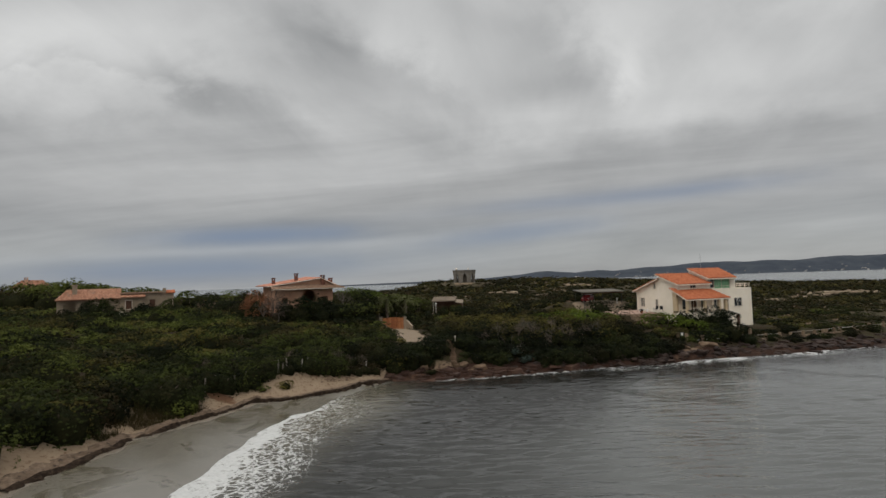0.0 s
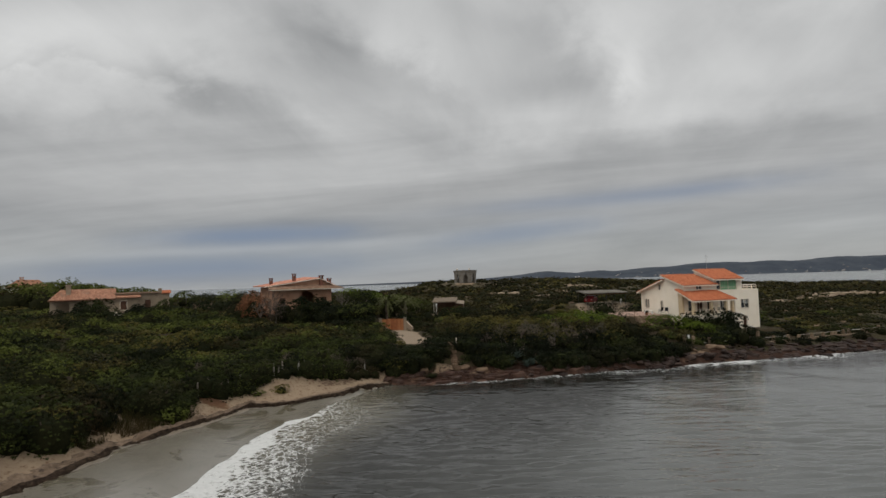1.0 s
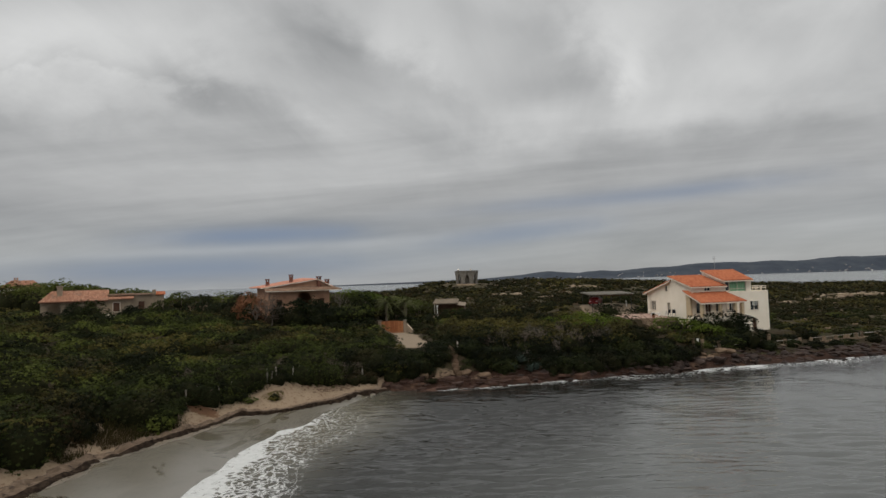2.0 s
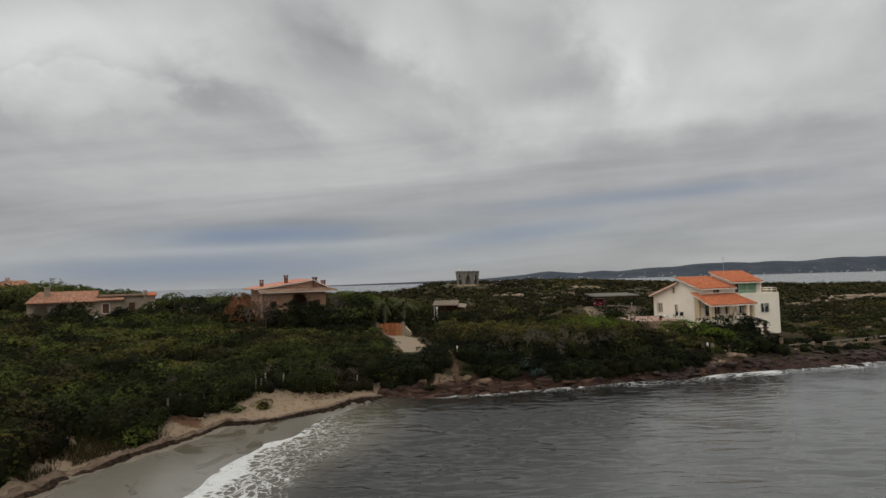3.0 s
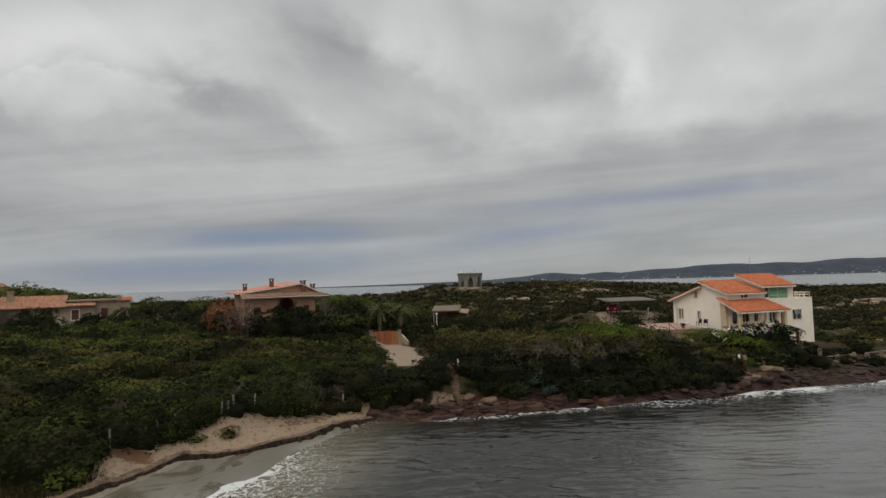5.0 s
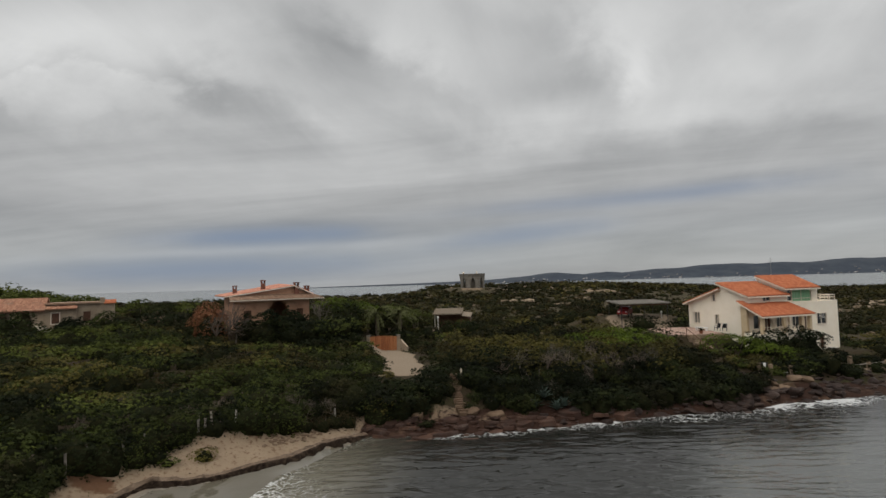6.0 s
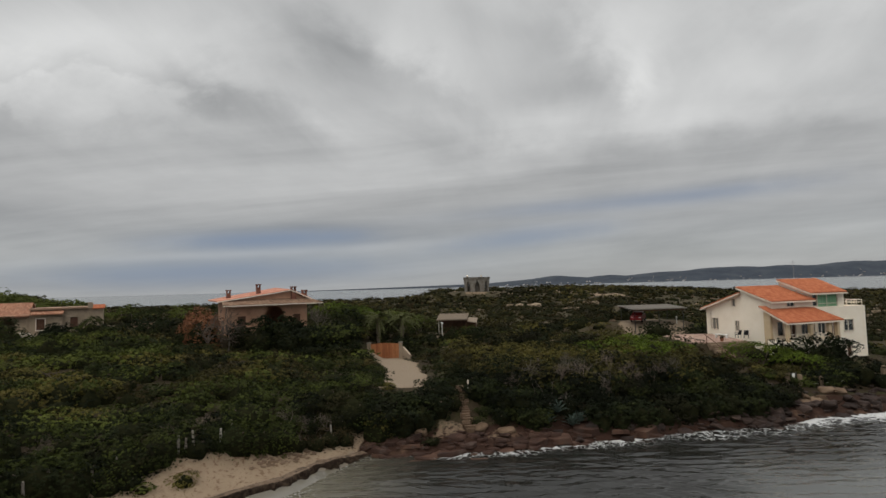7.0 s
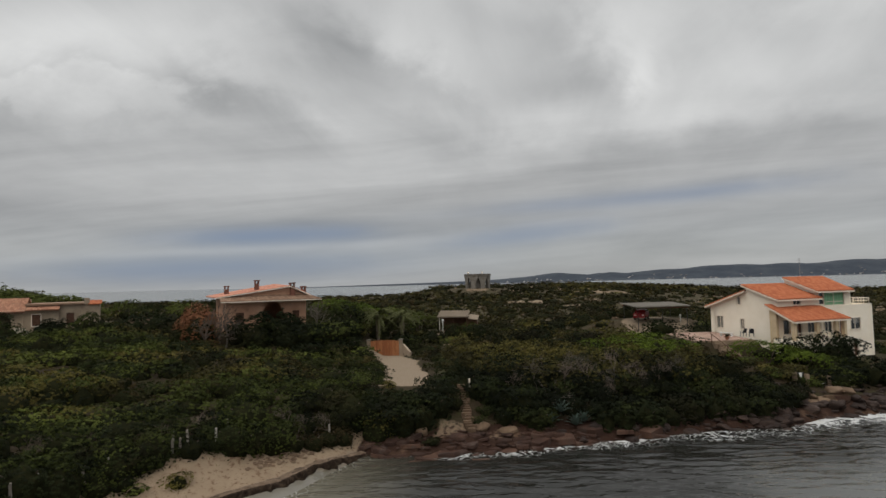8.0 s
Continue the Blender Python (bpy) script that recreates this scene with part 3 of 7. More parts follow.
def foam_mask(x, y, z):
    s = swash(x, y)
    wide = np.interp(y, [29, 35.5, 46, 55, 63.4, 69], [12.0, 10.9, 8.9, 6.3, 1.5, 0.8])
    d = s - wide + 0.7 * wander(x, y, 3.5, 51)          # metres seaward of the water's edge on the beach
    beach = (1 - ramp(x, -7, -1)) * (1 - ramp(y, 74, 77)) * ramp(d, -1.2, 0.1)
    lace = beach * (0.98 * np.exp(-np.maximum(d, 0) / 1.3) + 0.66 * (1 - ramp(d + 2.0 * wander(x, y, 5, 53), 3.5, 7.5)) * (1 - ramp(y, 42, 58) * 0.75)) * (1 - ramp(y, 57, 66) * 0.80)
    r = s + 0.9 * wander(x, y, 3, 55)
    rocks = ramp(x, 4, 18) * (1 - ramp(r, 0.0, 4.6)) * (0.34 + 0.18 * ramp(x, 16, 26) + 0.66 * ramp(wander(x, y, 4, 57), -0.2, 0.35))
    tide = (ramp(x, -6, -3) * (1 - ramp(x, 14, 22))) * (1 - ramp(r, 0.1, 1.0 + 1.4 * ramp(x, -3, 2))) * (0.35 + 0.30 * ramp(x, -3, 3) + 0.40 * ramp(wander(x, y, 3, 58), -0.3, 0.4))
    off = 0.05 * ramp(wander(x * 0.6, y, 7, 59), 0.30, 0.55) * (1 - ramp(s, 8, 16)) * ramp(x, -14, 0)
    return np.maximum.reduce([lace, rocks, tide, off])


def shoal_mask(x, y, z):
    s = swash(x, y)
    return (1 - ramp(x, -10, 0)) * (1 - ramp(s, 6, 20)) * ramp(-y, -90, -60)


def sea_material():
    m = bpy.data.materials.new("grey_sea_water")
    m.use_nodes = True
    k = Nodes(m.node_tree)
    out, sh = k.add("ShaderNodeOutputMaterial"), k.add("ShaderNodeBsdfPrincipled")
    place = k.add("ShaderNodeNewGeometry").outputs["Position"]
    foam, shoal, chop = (k.add("ShaderNodeAttribute", attribute_name=n).outputs["Fac"] for n in ("foam", "shoal", "chop"))
    broad = k.noise(place, 0.045, 3.0)
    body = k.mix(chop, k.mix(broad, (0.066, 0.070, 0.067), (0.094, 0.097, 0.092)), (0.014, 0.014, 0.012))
    body = k.mix(shoal, body, (0.118, 0.108, 0.080))
    sp = k.add("ShaderNodeSeparateXYZ")
    k.put(place, sp.inputs[0])
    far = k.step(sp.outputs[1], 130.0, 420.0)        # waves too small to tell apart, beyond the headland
    # paler body there stands for the sky mirrored by those small waves
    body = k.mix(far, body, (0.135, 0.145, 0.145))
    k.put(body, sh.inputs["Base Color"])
    sh.inputs["IOR"].default_value, sh.inputs["Specular IOR Level"].default_value = 1.333, 0.5
    k.put(k.math("ADD", 0.02, k.math("ADD", k.math("MULTIPLY", broad, 0.03), k.math("MULTIPLY", far, 0.20))), sh.inputs["Roughness"])
    mp = k.add("ShaderNodeMapping")
    k.put(place, mp.inputs[0])
    mp.inputs["Scale"].default_value, mp.inputs["Rotation"].default_value = (0.48, 1.25, 1), (0, 0, 0.10)
    b1, b2 = k.add("ShaderNodeBump"), k.add("ShaderNodeBump")
    gust = k.math("ADD", 0.35, k.math("MULTIPLY", k.step(k.noise(mp.outputs[0], 0.16, 3.0, 0.6, 0.8), 0.36, 0.64), 0.85))
    k.put(k.math("MULTIPLY", gust, k.math("ADD", 0.20, k.math("MULTIPLY", chop, 0.45))), b1.inputs["Strength"])
    b1.inputs["Distance"].default_value = 0.34
    k.put(k.noise(mp.outputs[0], 1.0, 2.2, 0.5, 0.35), b1.inputs["Height"])
    k.put(k.math("ADD", 0.45, k.math("MULTIPLY", chop, -0.15)), b2.inputs["Strength"])
    b2.inputs["Distance"].default_value = 0.07
    k.put(k.noise(mp.outputs[0], 3.4, 2.0, 0.5, 0.3), b2.inputs["Height"])
    k.put(b1.outputs[0], b2.inputs["Normal"])
    k.put(b2.outputs[0], sh.inputs["Normal"])
    warp = k.add("ShaderNodeVectorMath", operation="ADD")
    k.put(place, warp.inputs[0])
    k.put(k.vec(k.math("MULTIPLY", k.noise(place, 0.9, 3.0), 1.6), k.math("MULTIPLY", k.noise(place, 1.1, 3.0), 1.6), 0.0), warp.inputs[1])
    cells = k.add("ShaderNodeTexVoronoi", feature="DISTANCE_TO_EDGE")
    k.put(warp.outputs[0], cells.inputs["Vector"])
    cells.inputs["Scale"].default_value = 1.7
    small = k.add("ShaderNodeTexVoronoi", feature="DISTANCE_TO_EDGE")
    k.put(warp.outputs[0], small.inputs["Vector"])
    small.inputs["Scale"].default_value = 4.6
    web = k.math("SUBTRACT", 1.0, k.step(cells.outputs["Distance"], 0.0, 0.26))
    web = k.math("ADD", web, k.math("MULTIPLY", k.math("SUBTRACT", 1.0, k.step(small.outputs["Distance"], 0.0, 0.22)), 0.45))
    froth = k.math("ADD", k.math("MULTIPLY", web, 0.62), k.math("MULTIPLY", k.noise(place, 1.3, 8.0, 0.72, 1.2), 0.70))
    froth = k.math("ADD", froth, k.math("MULTIPLY", k.step(foam, 0.80, 0.98), 0.40))
    cover = k.step(k.math("ADD", froth, k.math("MULTIPLY", foam, 0.62)), 1.14, 1.62)
    cover = k.math("MULTIPLY", cover, k.step(foam, 0.05, 0.3))
    white = k.add("ShaderNodeBsdfPrincipled")
    k.put(k.mix(k.noise(place, 5.0, 4.0), (0.38, 0.39, 0.385), (0.68, 0.68, 0.665)), white.inputs["Base Color"])
    white.inputs["Roughness"].default_value = 0.7
    k.put(b1.outputs[0], white.inputs["Normal"])
    mx = k.add("ShaderNodeMixShader")
    k.put(k.math("MULTIPLY", cover, 0.82), mx.inputs[0])
    k.tree.links.new(sh.outputs[0], mx.inputs[1])
    k.tree.links.new(white.outputs[0], mx.inputs[2])
    k.tree.links.new(mx.outputs[0], out.inputs[0])
    return m


SX, SY = spaced(-26, 40, 0.22, 9000, 1.16), spaced(33, 84, 0.14, 9000, 1.16)
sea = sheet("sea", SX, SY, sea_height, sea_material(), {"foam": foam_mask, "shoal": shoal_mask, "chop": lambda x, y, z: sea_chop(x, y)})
tagged(sea, "grey rippled sea with lacy foam along the shore", "water", kind="structure")

# ---- far shore ----
RIDGE = ([-900, -774, -334, 3, 273, 542, 677, 877, 978, 1112, 1346, 1747, 2079, 2567, 3200, 4200], [0, 3, 9, 15, 23, 44, 62, 43, 58, 47, 71, 92, 84, 99, 114, 70])


def hill_height(x, y):
    back = ramp(y, 3280, 3620) * (1 - ramp(y, 3900, 4400))
    top = np.interp(x, *RIDGE) + 2.5 * wander(x, y * 0.3, 240, 61, 3) * ramp(np.interp(x, *RIDGE), 8, 40)
    return np.where(back > 0, back * top * (0.85 + 0.2 * wander(x, y, 260, 63)) + 1.5, -2)


hills = sheet("backdrop", np.arange(-1000, 4201, 22.0), np.arange(3240, 4440, 40.0), hill_height, HAZED_HILL, {})
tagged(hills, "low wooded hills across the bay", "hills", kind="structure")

# ---- building helpers ----


def part(name, bm, mat, parent=None, label="", smooth=False):
    """Link a bmesh as one mesh object, under a thing or a part."""
    me = bpy.data.meshes.new(name)
    bmesh.ops.recalc_face_normals(bm, faces=bm.faces)
    bm.to_mesh(me)
    bm.free()
    if smooth:
        me.polygons.foreach_set("use_smooth", np.ones(len(me.polygons), bool))
    me.materials.append(mat)
    ob = new(name, me)
    if parent is not None:
        ob.parent = parent
    if label:
        ob["label"] = label
    return ob


def thing(name, m, label, category, group="", kind=""):
    ob = new(name)
    ob.matrix_world = m
    return tagged(ob, label, category, group, kind)


def box(bm, x0, x1, y0, y1, z0, z1):
    return bmesh.ops.create_cube(bm, size=1, matrix=Matrix.Translation(((x0 + x1) / 2, (y0 + y1) / 2, (z0 + z1) / 2)) @ Matrix.Diagonal((x1 - x0, y1 - y0, z1 - z0, 1)))["verts"]


def boxed(*rows, bevel=0.0):
    bm = bmesh.new()
    for r in rows:
        box(bm, *r)
    if bevel:
        bmesh.ops.bevel(bm, geom=bm.edges[:], offset=bevel, segments=2, affect="EDGES")
    return bm


def prism(bm, corners, lift):
    """A slab under a flat polygon of (x, y, z) corners, lift metres thick downwards."""
    top = [bm.verts.new(c) for c in corners]
    low = [bm.verts.new((c[0], c[1], c[2] - lift)) for c in corners]
    bm.faces.new(top)
    bm.faces.new(low[::-1])
    for i in range(len(top)):
        j = (i + 1) % len(top)
        bm.faces.new((top[j], top[i], low[i], low[j]))


def tube(bm, points, radii, sides=7):
    """A tapered limb through the points."""
    rings = []
    for i, (p, r) in enumerate(zip(points, radii)):
        p = Vector(p)
        a, b = Vector(points[max(0, i - 1)]), Vector(points[min(len(points) - 1, i + 1)])
        q = (b - a).to_track_quat("Z", "Y")
        rings.append([bm.verts.new(p + q @ Vector((r * math.cos(2 * math.pi * k / sides), r * math.sin(2 * math.pi * k / sides), 0))) for k in range(sides)])
    for r0, r1 in zip(rings, rings[1:]):
        for k in range(sides):
            bm.faces.new((r0[k], r0[(k + 1) % sides], r1[(k + 1) % sides], r1[k]))
    for r in (rings[0], rings[-1]):
        bm.faces.new(r)


def wall(bm, axis, p0, p1, a0, a1, z0, z1, holes=(), arches=()):
    """A wall of thickness p0..p1 along x (axis 'x') or y, with openings (a0, a1, z0, z1) and round arches (a0, a1, spring, top)."""
    cols = 10
    cells = list(holes)
    for b0, b1, zs, zt in arches:
        for i in range(cols):
            c0, c1 = b0 + (b1 - b0) * i / cols, b0 + (b1 - b0) * (i + 1) / cols
            t = ((c0 + c1) / 2 - (b0 + b1) / 2) / ((b1 - b0) / 2)
            cells.append((c0, c1, z0, zs + (zt - zs) * math.sqrt(max(0, 1 - t * t))))
    cut_a = sorted({a0, a1, *(c for h in cells for c in h[:2])})
    for c0, c1 in zip(cut_a, cut_a[1:]):
        mid = (c0 + c1) / 2
        gaps = sorted((h[2], h[3]) for h in cells if h[0] < mid < h[1])
        z = z0
        for g0, g1 in gaps + [(z1, z1)]:
            if g0 > z + 1e-4:
                if axis == "x":
                    box(bm, c0, c1, p0, p1, z, g0)
                else:
                    box(bm, p0, p1, c0, c1, z, g0)
            z = max(z, g1)


def cut_above(bm, point, normal):
    """Cut away what lies on the normal's side of a plane."""
    r = bmesh.ops.bisect_plane(bm, geom=bm.verts[:] + bm.edges[:] + bm.faces[:], plane_co=point, plane_no=normal, clear_outer=True)
    edges = [g for g in r["geom_cut"] if isinstance(g, bmesh.types.BMEdge)]
    bmesh.ops.holes_fill(bm, edges=[e for e in bm.edges if e.is_boundary], sides=0)


def tiled_roof(name, eave_a, eave_b, top_a, top_b, mat, parent, label="", pitch=0.24, thick=0.10):
    """A roof plane of ridged tile courses over a slab, from its eave (a to b) to its top (a to b)."""
    ea, eb, ta, tb = (Vector(p) for p in (eave_a, eave_b, top_a, top_b))
    bm = bmesh.new()
    prism(bm, [ea, eb, tb, ta], thick)
    n = (eb - ea).cross(ta - ea).normalized()
    if n.z < 0:
        n = -n
    count = max(4, int((eb - ea).length / pitch))
    rows = max(2, int((ta - ea).length / 0.42))
    for i in range(count):
        f0, f1 = (i + 0.12) / count, (i + 0.88) / count
        fm = (f0 + f1) / 2
        for j in range(rows):
            g0, g1 = j / rows, (j + 1.06) / rows
            g1 = min(g1, 1)
            ring = []
            for g, up in ((g0, 0.085), (g1, 0.05)):
                for f, hgt in ((f0, 0.006), (fm, up), (f1, 0.006)):
                    ring.append(bm.verts.new((ea.lerp(eb, f)).lerp(ta.lerp(tb, f), g) + n * hgt))
            bm.faces.new((ring[0], ring[1], ring[4], ring[3]))
            bm.faces.new((ring[1], ring[2], ring[5], ring[4]))
            bm.faces.new((ring[0], ring[1], ring[2]))
    return part(name, bm, mat, parent, label)


def window(name, parent, axis, p, a0, a1, z0, z1, out, fill=GLASS, bars=1, rim=TRIM, label=""):
    """A window in a wall at p, facing the out side (+1 or -1): a rim proud of the wall, a pane set back, and bars."""
    def slab(c0, c1, q0, q1, w0, w1):
        lo, hi = sorted((p + out * q0, p + out * q1))
        return (c0, c1, lo, hi, w0, w1) if axis == "x" else (lo, hi, c0, c1, w0, w1)
    t = 0.09
    ob = part(name, boxed(slab(a0 - t, a0, -0.12, 0.05, z0 - t, z1 + t), slab(a1, a1 + t, -0.12, 0.05, z0 - t, z1 + t),
                          slab(a0, a1, -0.12, 0.05, z1, z1 + t), slab(a0 - 0.06, a1 + 0.06, -0.12, 0.09, z0 - t, z0)), rim, parent, label)
    part("pane", boxed(slab(a0, a1, -0.13, -0.09, z0, z1)), fill, ob)
    for i in range(bars):
        c = a0 + (a1 - a0) * (i + 1) / (bars + 1)
        part("bar", boxed(slab(c - 0.03, c + 0.03, -0.085, -0.03, z0, z1)), rim, ob)
    return ob


def railing(name, parent, points, high, mat, label="", gap=0.9):
    """A post and rail balustrade through (x, y, z) points."""
    bm = bmesh.new()
    for p, q in zip(points, points[1:]):
        p, q = Vector(p), Vector(q)
        for h in (high, high * 0.55):
            tube(bm, [p + Vector((0, 0, h)), q + Vector((0, 0, h))], [0.045, 0.045], 5)
        for i in range(max(1, int((q - p).length / gap)) + 1):
            c = p.lerp(q, i / max(1, int((q - p).length / gap)))
            tube(bm, [c, c + Vector((0, 0, high))], [0.05, 0.05], 5)
    return part(name, bm, mat, parent, label)


# ---- planting ----
rng = np.random.default_rng(11)
leafrng = np.random.default_rng(12)


def unit(v):
    return v / np.maximum(1e-9, np.linalg.norm(v, axis=-1, keepdims=True))


def mesh_from(name, co, quads, tris, mats, index=None, tone=None):
    """A mesh from arrays; index: material per face; tone: a value per face."""
    me = bpy.data.meshes.new(name)
    me.vertices.add(len(co))
    me.vertices.foreach_set("co", np.ascontiguousarray(co, np.float32).ravel())
    loops = np.concatenate([quads.ravel(), tris.ravel()]).astype(np.int32)
    me.loops.add(len(loops))
    me.loops.foreach_set("vertex_index", loops)
    nf = len(quads) + len(tris)
    me.polygons.add(nf)
    me.polygons.foreach_set("loop_start", np.concatenate([np.arange(len(quads)) * 4, len(quads) * 4 + np.arange(len(tris)) * 3]).astype(np.int32))
    if index is not None:
        me.polygons.foreach_set("material_index", index.astype(np.int32))
    me.update()
    if tone is not None:
        me.attributes.new("tone", "FLOAT", "FACE").data.foreach_set("value", tone.astype(np.float32))
    for m in mats:
        me.materials.append(m)
    return me


def leaf_faces(c, n, size, slim=0.78):
    """Pointed leaf sprays at c, lying along n: vertices and faces."""
    k = len(c)
    t = unit(np.cross(n, leafrng.normal(size=(k, 3))))
    b = np.cross(n, t)
    s = size[:, None]
    co = np.stack([c + t * s * 1.25 + n * s * 0.2, c - t * s * 0.6 + b * s * slim, c - t * s * 0.6 - b * s * slim], 1).reshape(-1, 3)
    return co, np.arange(3 * k).reshape(k, 3)


def ball(level):
    bm = bmesh.new()
    bmesh.ops.create_icosphere(bm, subdivisions=level, radius=1)
    co, faces = np.array([v.co[:] for v in bm.verts]), np.array([[v.index for v in f.verts] for f in bm.faces])
    bm.free()
    return co, faces


BALLS = {1: ball(1), 2: ball(2)}


def clump(cx, cy, cz, r, h, leaves, size, lumps=7, flat=0.75, level=1, flank=0.22, core=0.72):
    """One wind-clipped shrub: flat pads of leaf sprays over a near-black core, its inner shade as colour. Returns core
    vertices, core faces, leaf centres, normals, sizes, shifts of tone.
    """
    ang = leafrng.uniform(0, 2 * math.pi) + np.arange(lumps) * 2.4 + leafrng.normal(size=lumps) * 0.3
    rad = r * 0.76 * np.sqrt((np.arange(lumps) + 0.2) / lumps)
    lr = r * leafrng.uniform(0.36, 0.78, lumps) * (7 / lumps) ** 0.25
    lx, ly = cx + rad * np.cos(ang), cy + rad * np.sin(ang)
    top = h * (1 - 0.50 * (rad / r) ** 2) * leafrng.uniform(0.70, 1.08, lumps)
    lh = np.minimum(lr * flat * 0.72, h * 0.5) * leafrng.uniform(0.75, 1.2, lumps)
    lz = cz + top - lh
    base, faces = BALLS[level]
    cores, cfaces = [], []
    for i in range(lumps):
        cores.append(base * (lr[i] * 0.72, lr[i] * 0.60, lh[i] * 0.55) + (lx[i], ly[i], lz[i]))
        cfaces.append(faces + i * len(base))
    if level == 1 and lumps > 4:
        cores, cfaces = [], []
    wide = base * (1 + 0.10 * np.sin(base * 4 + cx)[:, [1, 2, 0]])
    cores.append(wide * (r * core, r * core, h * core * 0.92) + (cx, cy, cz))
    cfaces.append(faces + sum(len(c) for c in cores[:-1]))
    area = lr * (lr + lh)
    tufts = max(8, leaves // 8)
    which = leafrng.choice(lumps, tufts, p=area / area.sum())
    d = unit(leafrng.normal(size=(tufts, 3)))
    d[:, 2] = np.where((d[:, 2] < 0) & (leafrng.uniform(size=tufts) < 0.78), -d[:, 2], d[:, 2])
    d[:, 2] = np.maximum(d[:, 2], -0.5)
    e = np.stack([lr[which] * 1.30, lr[which] * 0.95, lh[which]], -1)
    c = np.stack([lx[which], ly[which], lz[which]], -1) + d * e * (1.08 - 0.30 * leafrng.uniform(size=(tufts, 1)) ** 2)
    keep = np.ones(tufts, bool)
    for i in range(lumps):
        q = (c - (lx[i], ly[i], lz[i])) / (lr[i] * 0.8, lr[i] * 0.66, lh[i] * 0.7)
        keep &= ((q ** 2).sum(1) > 1) | (which == i)
    c, d, which = c[keep], d[keep], which[keep]
    skirt = int(len(c) * flank)
    ds = unit(leafrng.normal(size=(skirt, 3)) * (1, 1, 0.75))      # foliage down the flanks to the ground
    ds[:, 2] = np.where(ds[:, 2] > 0.55, -ds[:, 2] * 0.6, ds[:, 2])
    cs = ds * (r * 0.86, r * 0.86, h * 0.80) * leafrng.uniform(0.92, 1.12, (skirt, 1)) * (1 + 0.10 * np.sin(ds[:, :1] * 9 + cx)) + (cx, cy, cz)
    c, d, which = np.concatenate([c, cs]), np.concatenate([d, ds]), np.concatenate([which, np.full(skirt, lumps)])
    # each tuft is a small dome of leaves
    own = np.repeat(np.arange(len(c)), leafrng.integers(5, 13, len(c)))
    dome = unit(leafrng.normal(size=(len(own), 3)) + d[own] * 0.9 + (0, 0, 0.35))
    wide = (size * leafrng.uniform(0.9, 2.0, len(c)))[own][:, None]
    at = c[own] + dome * wide * (1.2, 1.1, 0.7) * leafrng.uniform(0.55, 1.05, (len(own), 1))
    n = unit(dome * 0.55 + d[own] * 1.1 + leafrng.normal(size=dome.shape) * 0.24)
    shift = leafrng.normal(size=lumps + 1) * 0.13
    t = (shift[which] + leafrng.normal(size=len(c)) * 0.045)[own]
    return np.concatenate(cores), np.concatenate(cfaces), at, n, size * leafrng.uniform(0.5, 1.05, len(own)), t


def planted(name, v, f, c, n, s, t, leaf, tone):
    """One mesh of leaves over their core."""
    lv, lt = leaf_faces(c, n, s)
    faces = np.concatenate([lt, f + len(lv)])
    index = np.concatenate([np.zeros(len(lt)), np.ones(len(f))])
    return mesh_from(name, np.concatenate([lv, v]), np.zeros((0, 4), int), faces, [leaf, TWIG_SHADE], index, np.concatenate([tone + t, np.full(len(f), tone)]))


def thicket(name, rows, mats, label, category, flat=0.75):
    """Many shrubs (x, y, ground, radius, height, leaves, leaf size, lumps, tone) as one mass."""
    co, tris, index, tones, at = [], [], [], [], 0
    for x, y, z, r, h, k, size, lumps, tone in rows:
        v, f, c, n, s, t = clump(x, y, z, r, h, int(k), size, int(lumps), flat)
        lv, lt = leaf_faces(c, n, s)
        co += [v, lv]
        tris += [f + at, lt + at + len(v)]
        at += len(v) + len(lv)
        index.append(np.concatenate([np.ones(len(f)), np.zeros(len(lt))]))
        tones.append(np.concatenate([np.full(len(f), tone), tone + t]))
    me = mesh_from(name, np.concatenate(co), np.zeros((0, 4), int), np.concatenate(tris), mats, np.concatenate(index), np.concatenate(tones))
    return tagged(new(name, me), label, category, kind="stuff")


def shrub(name, r, h, leaves, size, leaf, label, category, group="", lumps=9, flat=0.75, tone=0.5, trunk=0.0, spread=1.0):
    """A shrub or small tree at the origin: stems, and a crown of leaf sprays over inner twigs darkened to the shade
    among them; trunk: clear height below the crown.
    """
    base = thing(name, Matrix(), label, category, group)
    v, f, c, n, s, t = clump(0, 0, trunk, r, h, int(leaves * 1.9), size * 0.85, lumps + 4, flat, 1, 0.05 if trunk else 0.75, 0.72 if trunk else 0.80)
    if trunk:
        v = np.concatenate([v[:, :2] * 0.62, trunk + np.maximum(v[:, 2:] - trunk, 0.12 * h) * 0.85], 1)
    ob = new("crown", planted("crown", v, f, c, n, s, t, leaf, tone))
    ob.parent = base
    for i in range(3 if trunk else 4):
        a = i * 2.1 + 0.4
        d = Vector((math.cos(a), math.sin(a), 0))
        reach = r * 0.5 * spread
        bm = bmesh.new()
        tube(bm, [d * 0.08 * (1 if trunk else 3) + Vector((0, 0, -0.3)), d * reach * 0.35 + Vector((0, 0, max(trunk * 0.7, h * 0.3))), d * reach + Vector((0, 0, trunk + h * 0.55))],
             [0.14 if trunk else 0.08, 0.10 if trunk else 0.06, 0.03], 6)
        part("stem", bm, BARK, base)
    return base


def ground_at(x, y):
    return float(height(np.array([x]), np.array([y]))[0])

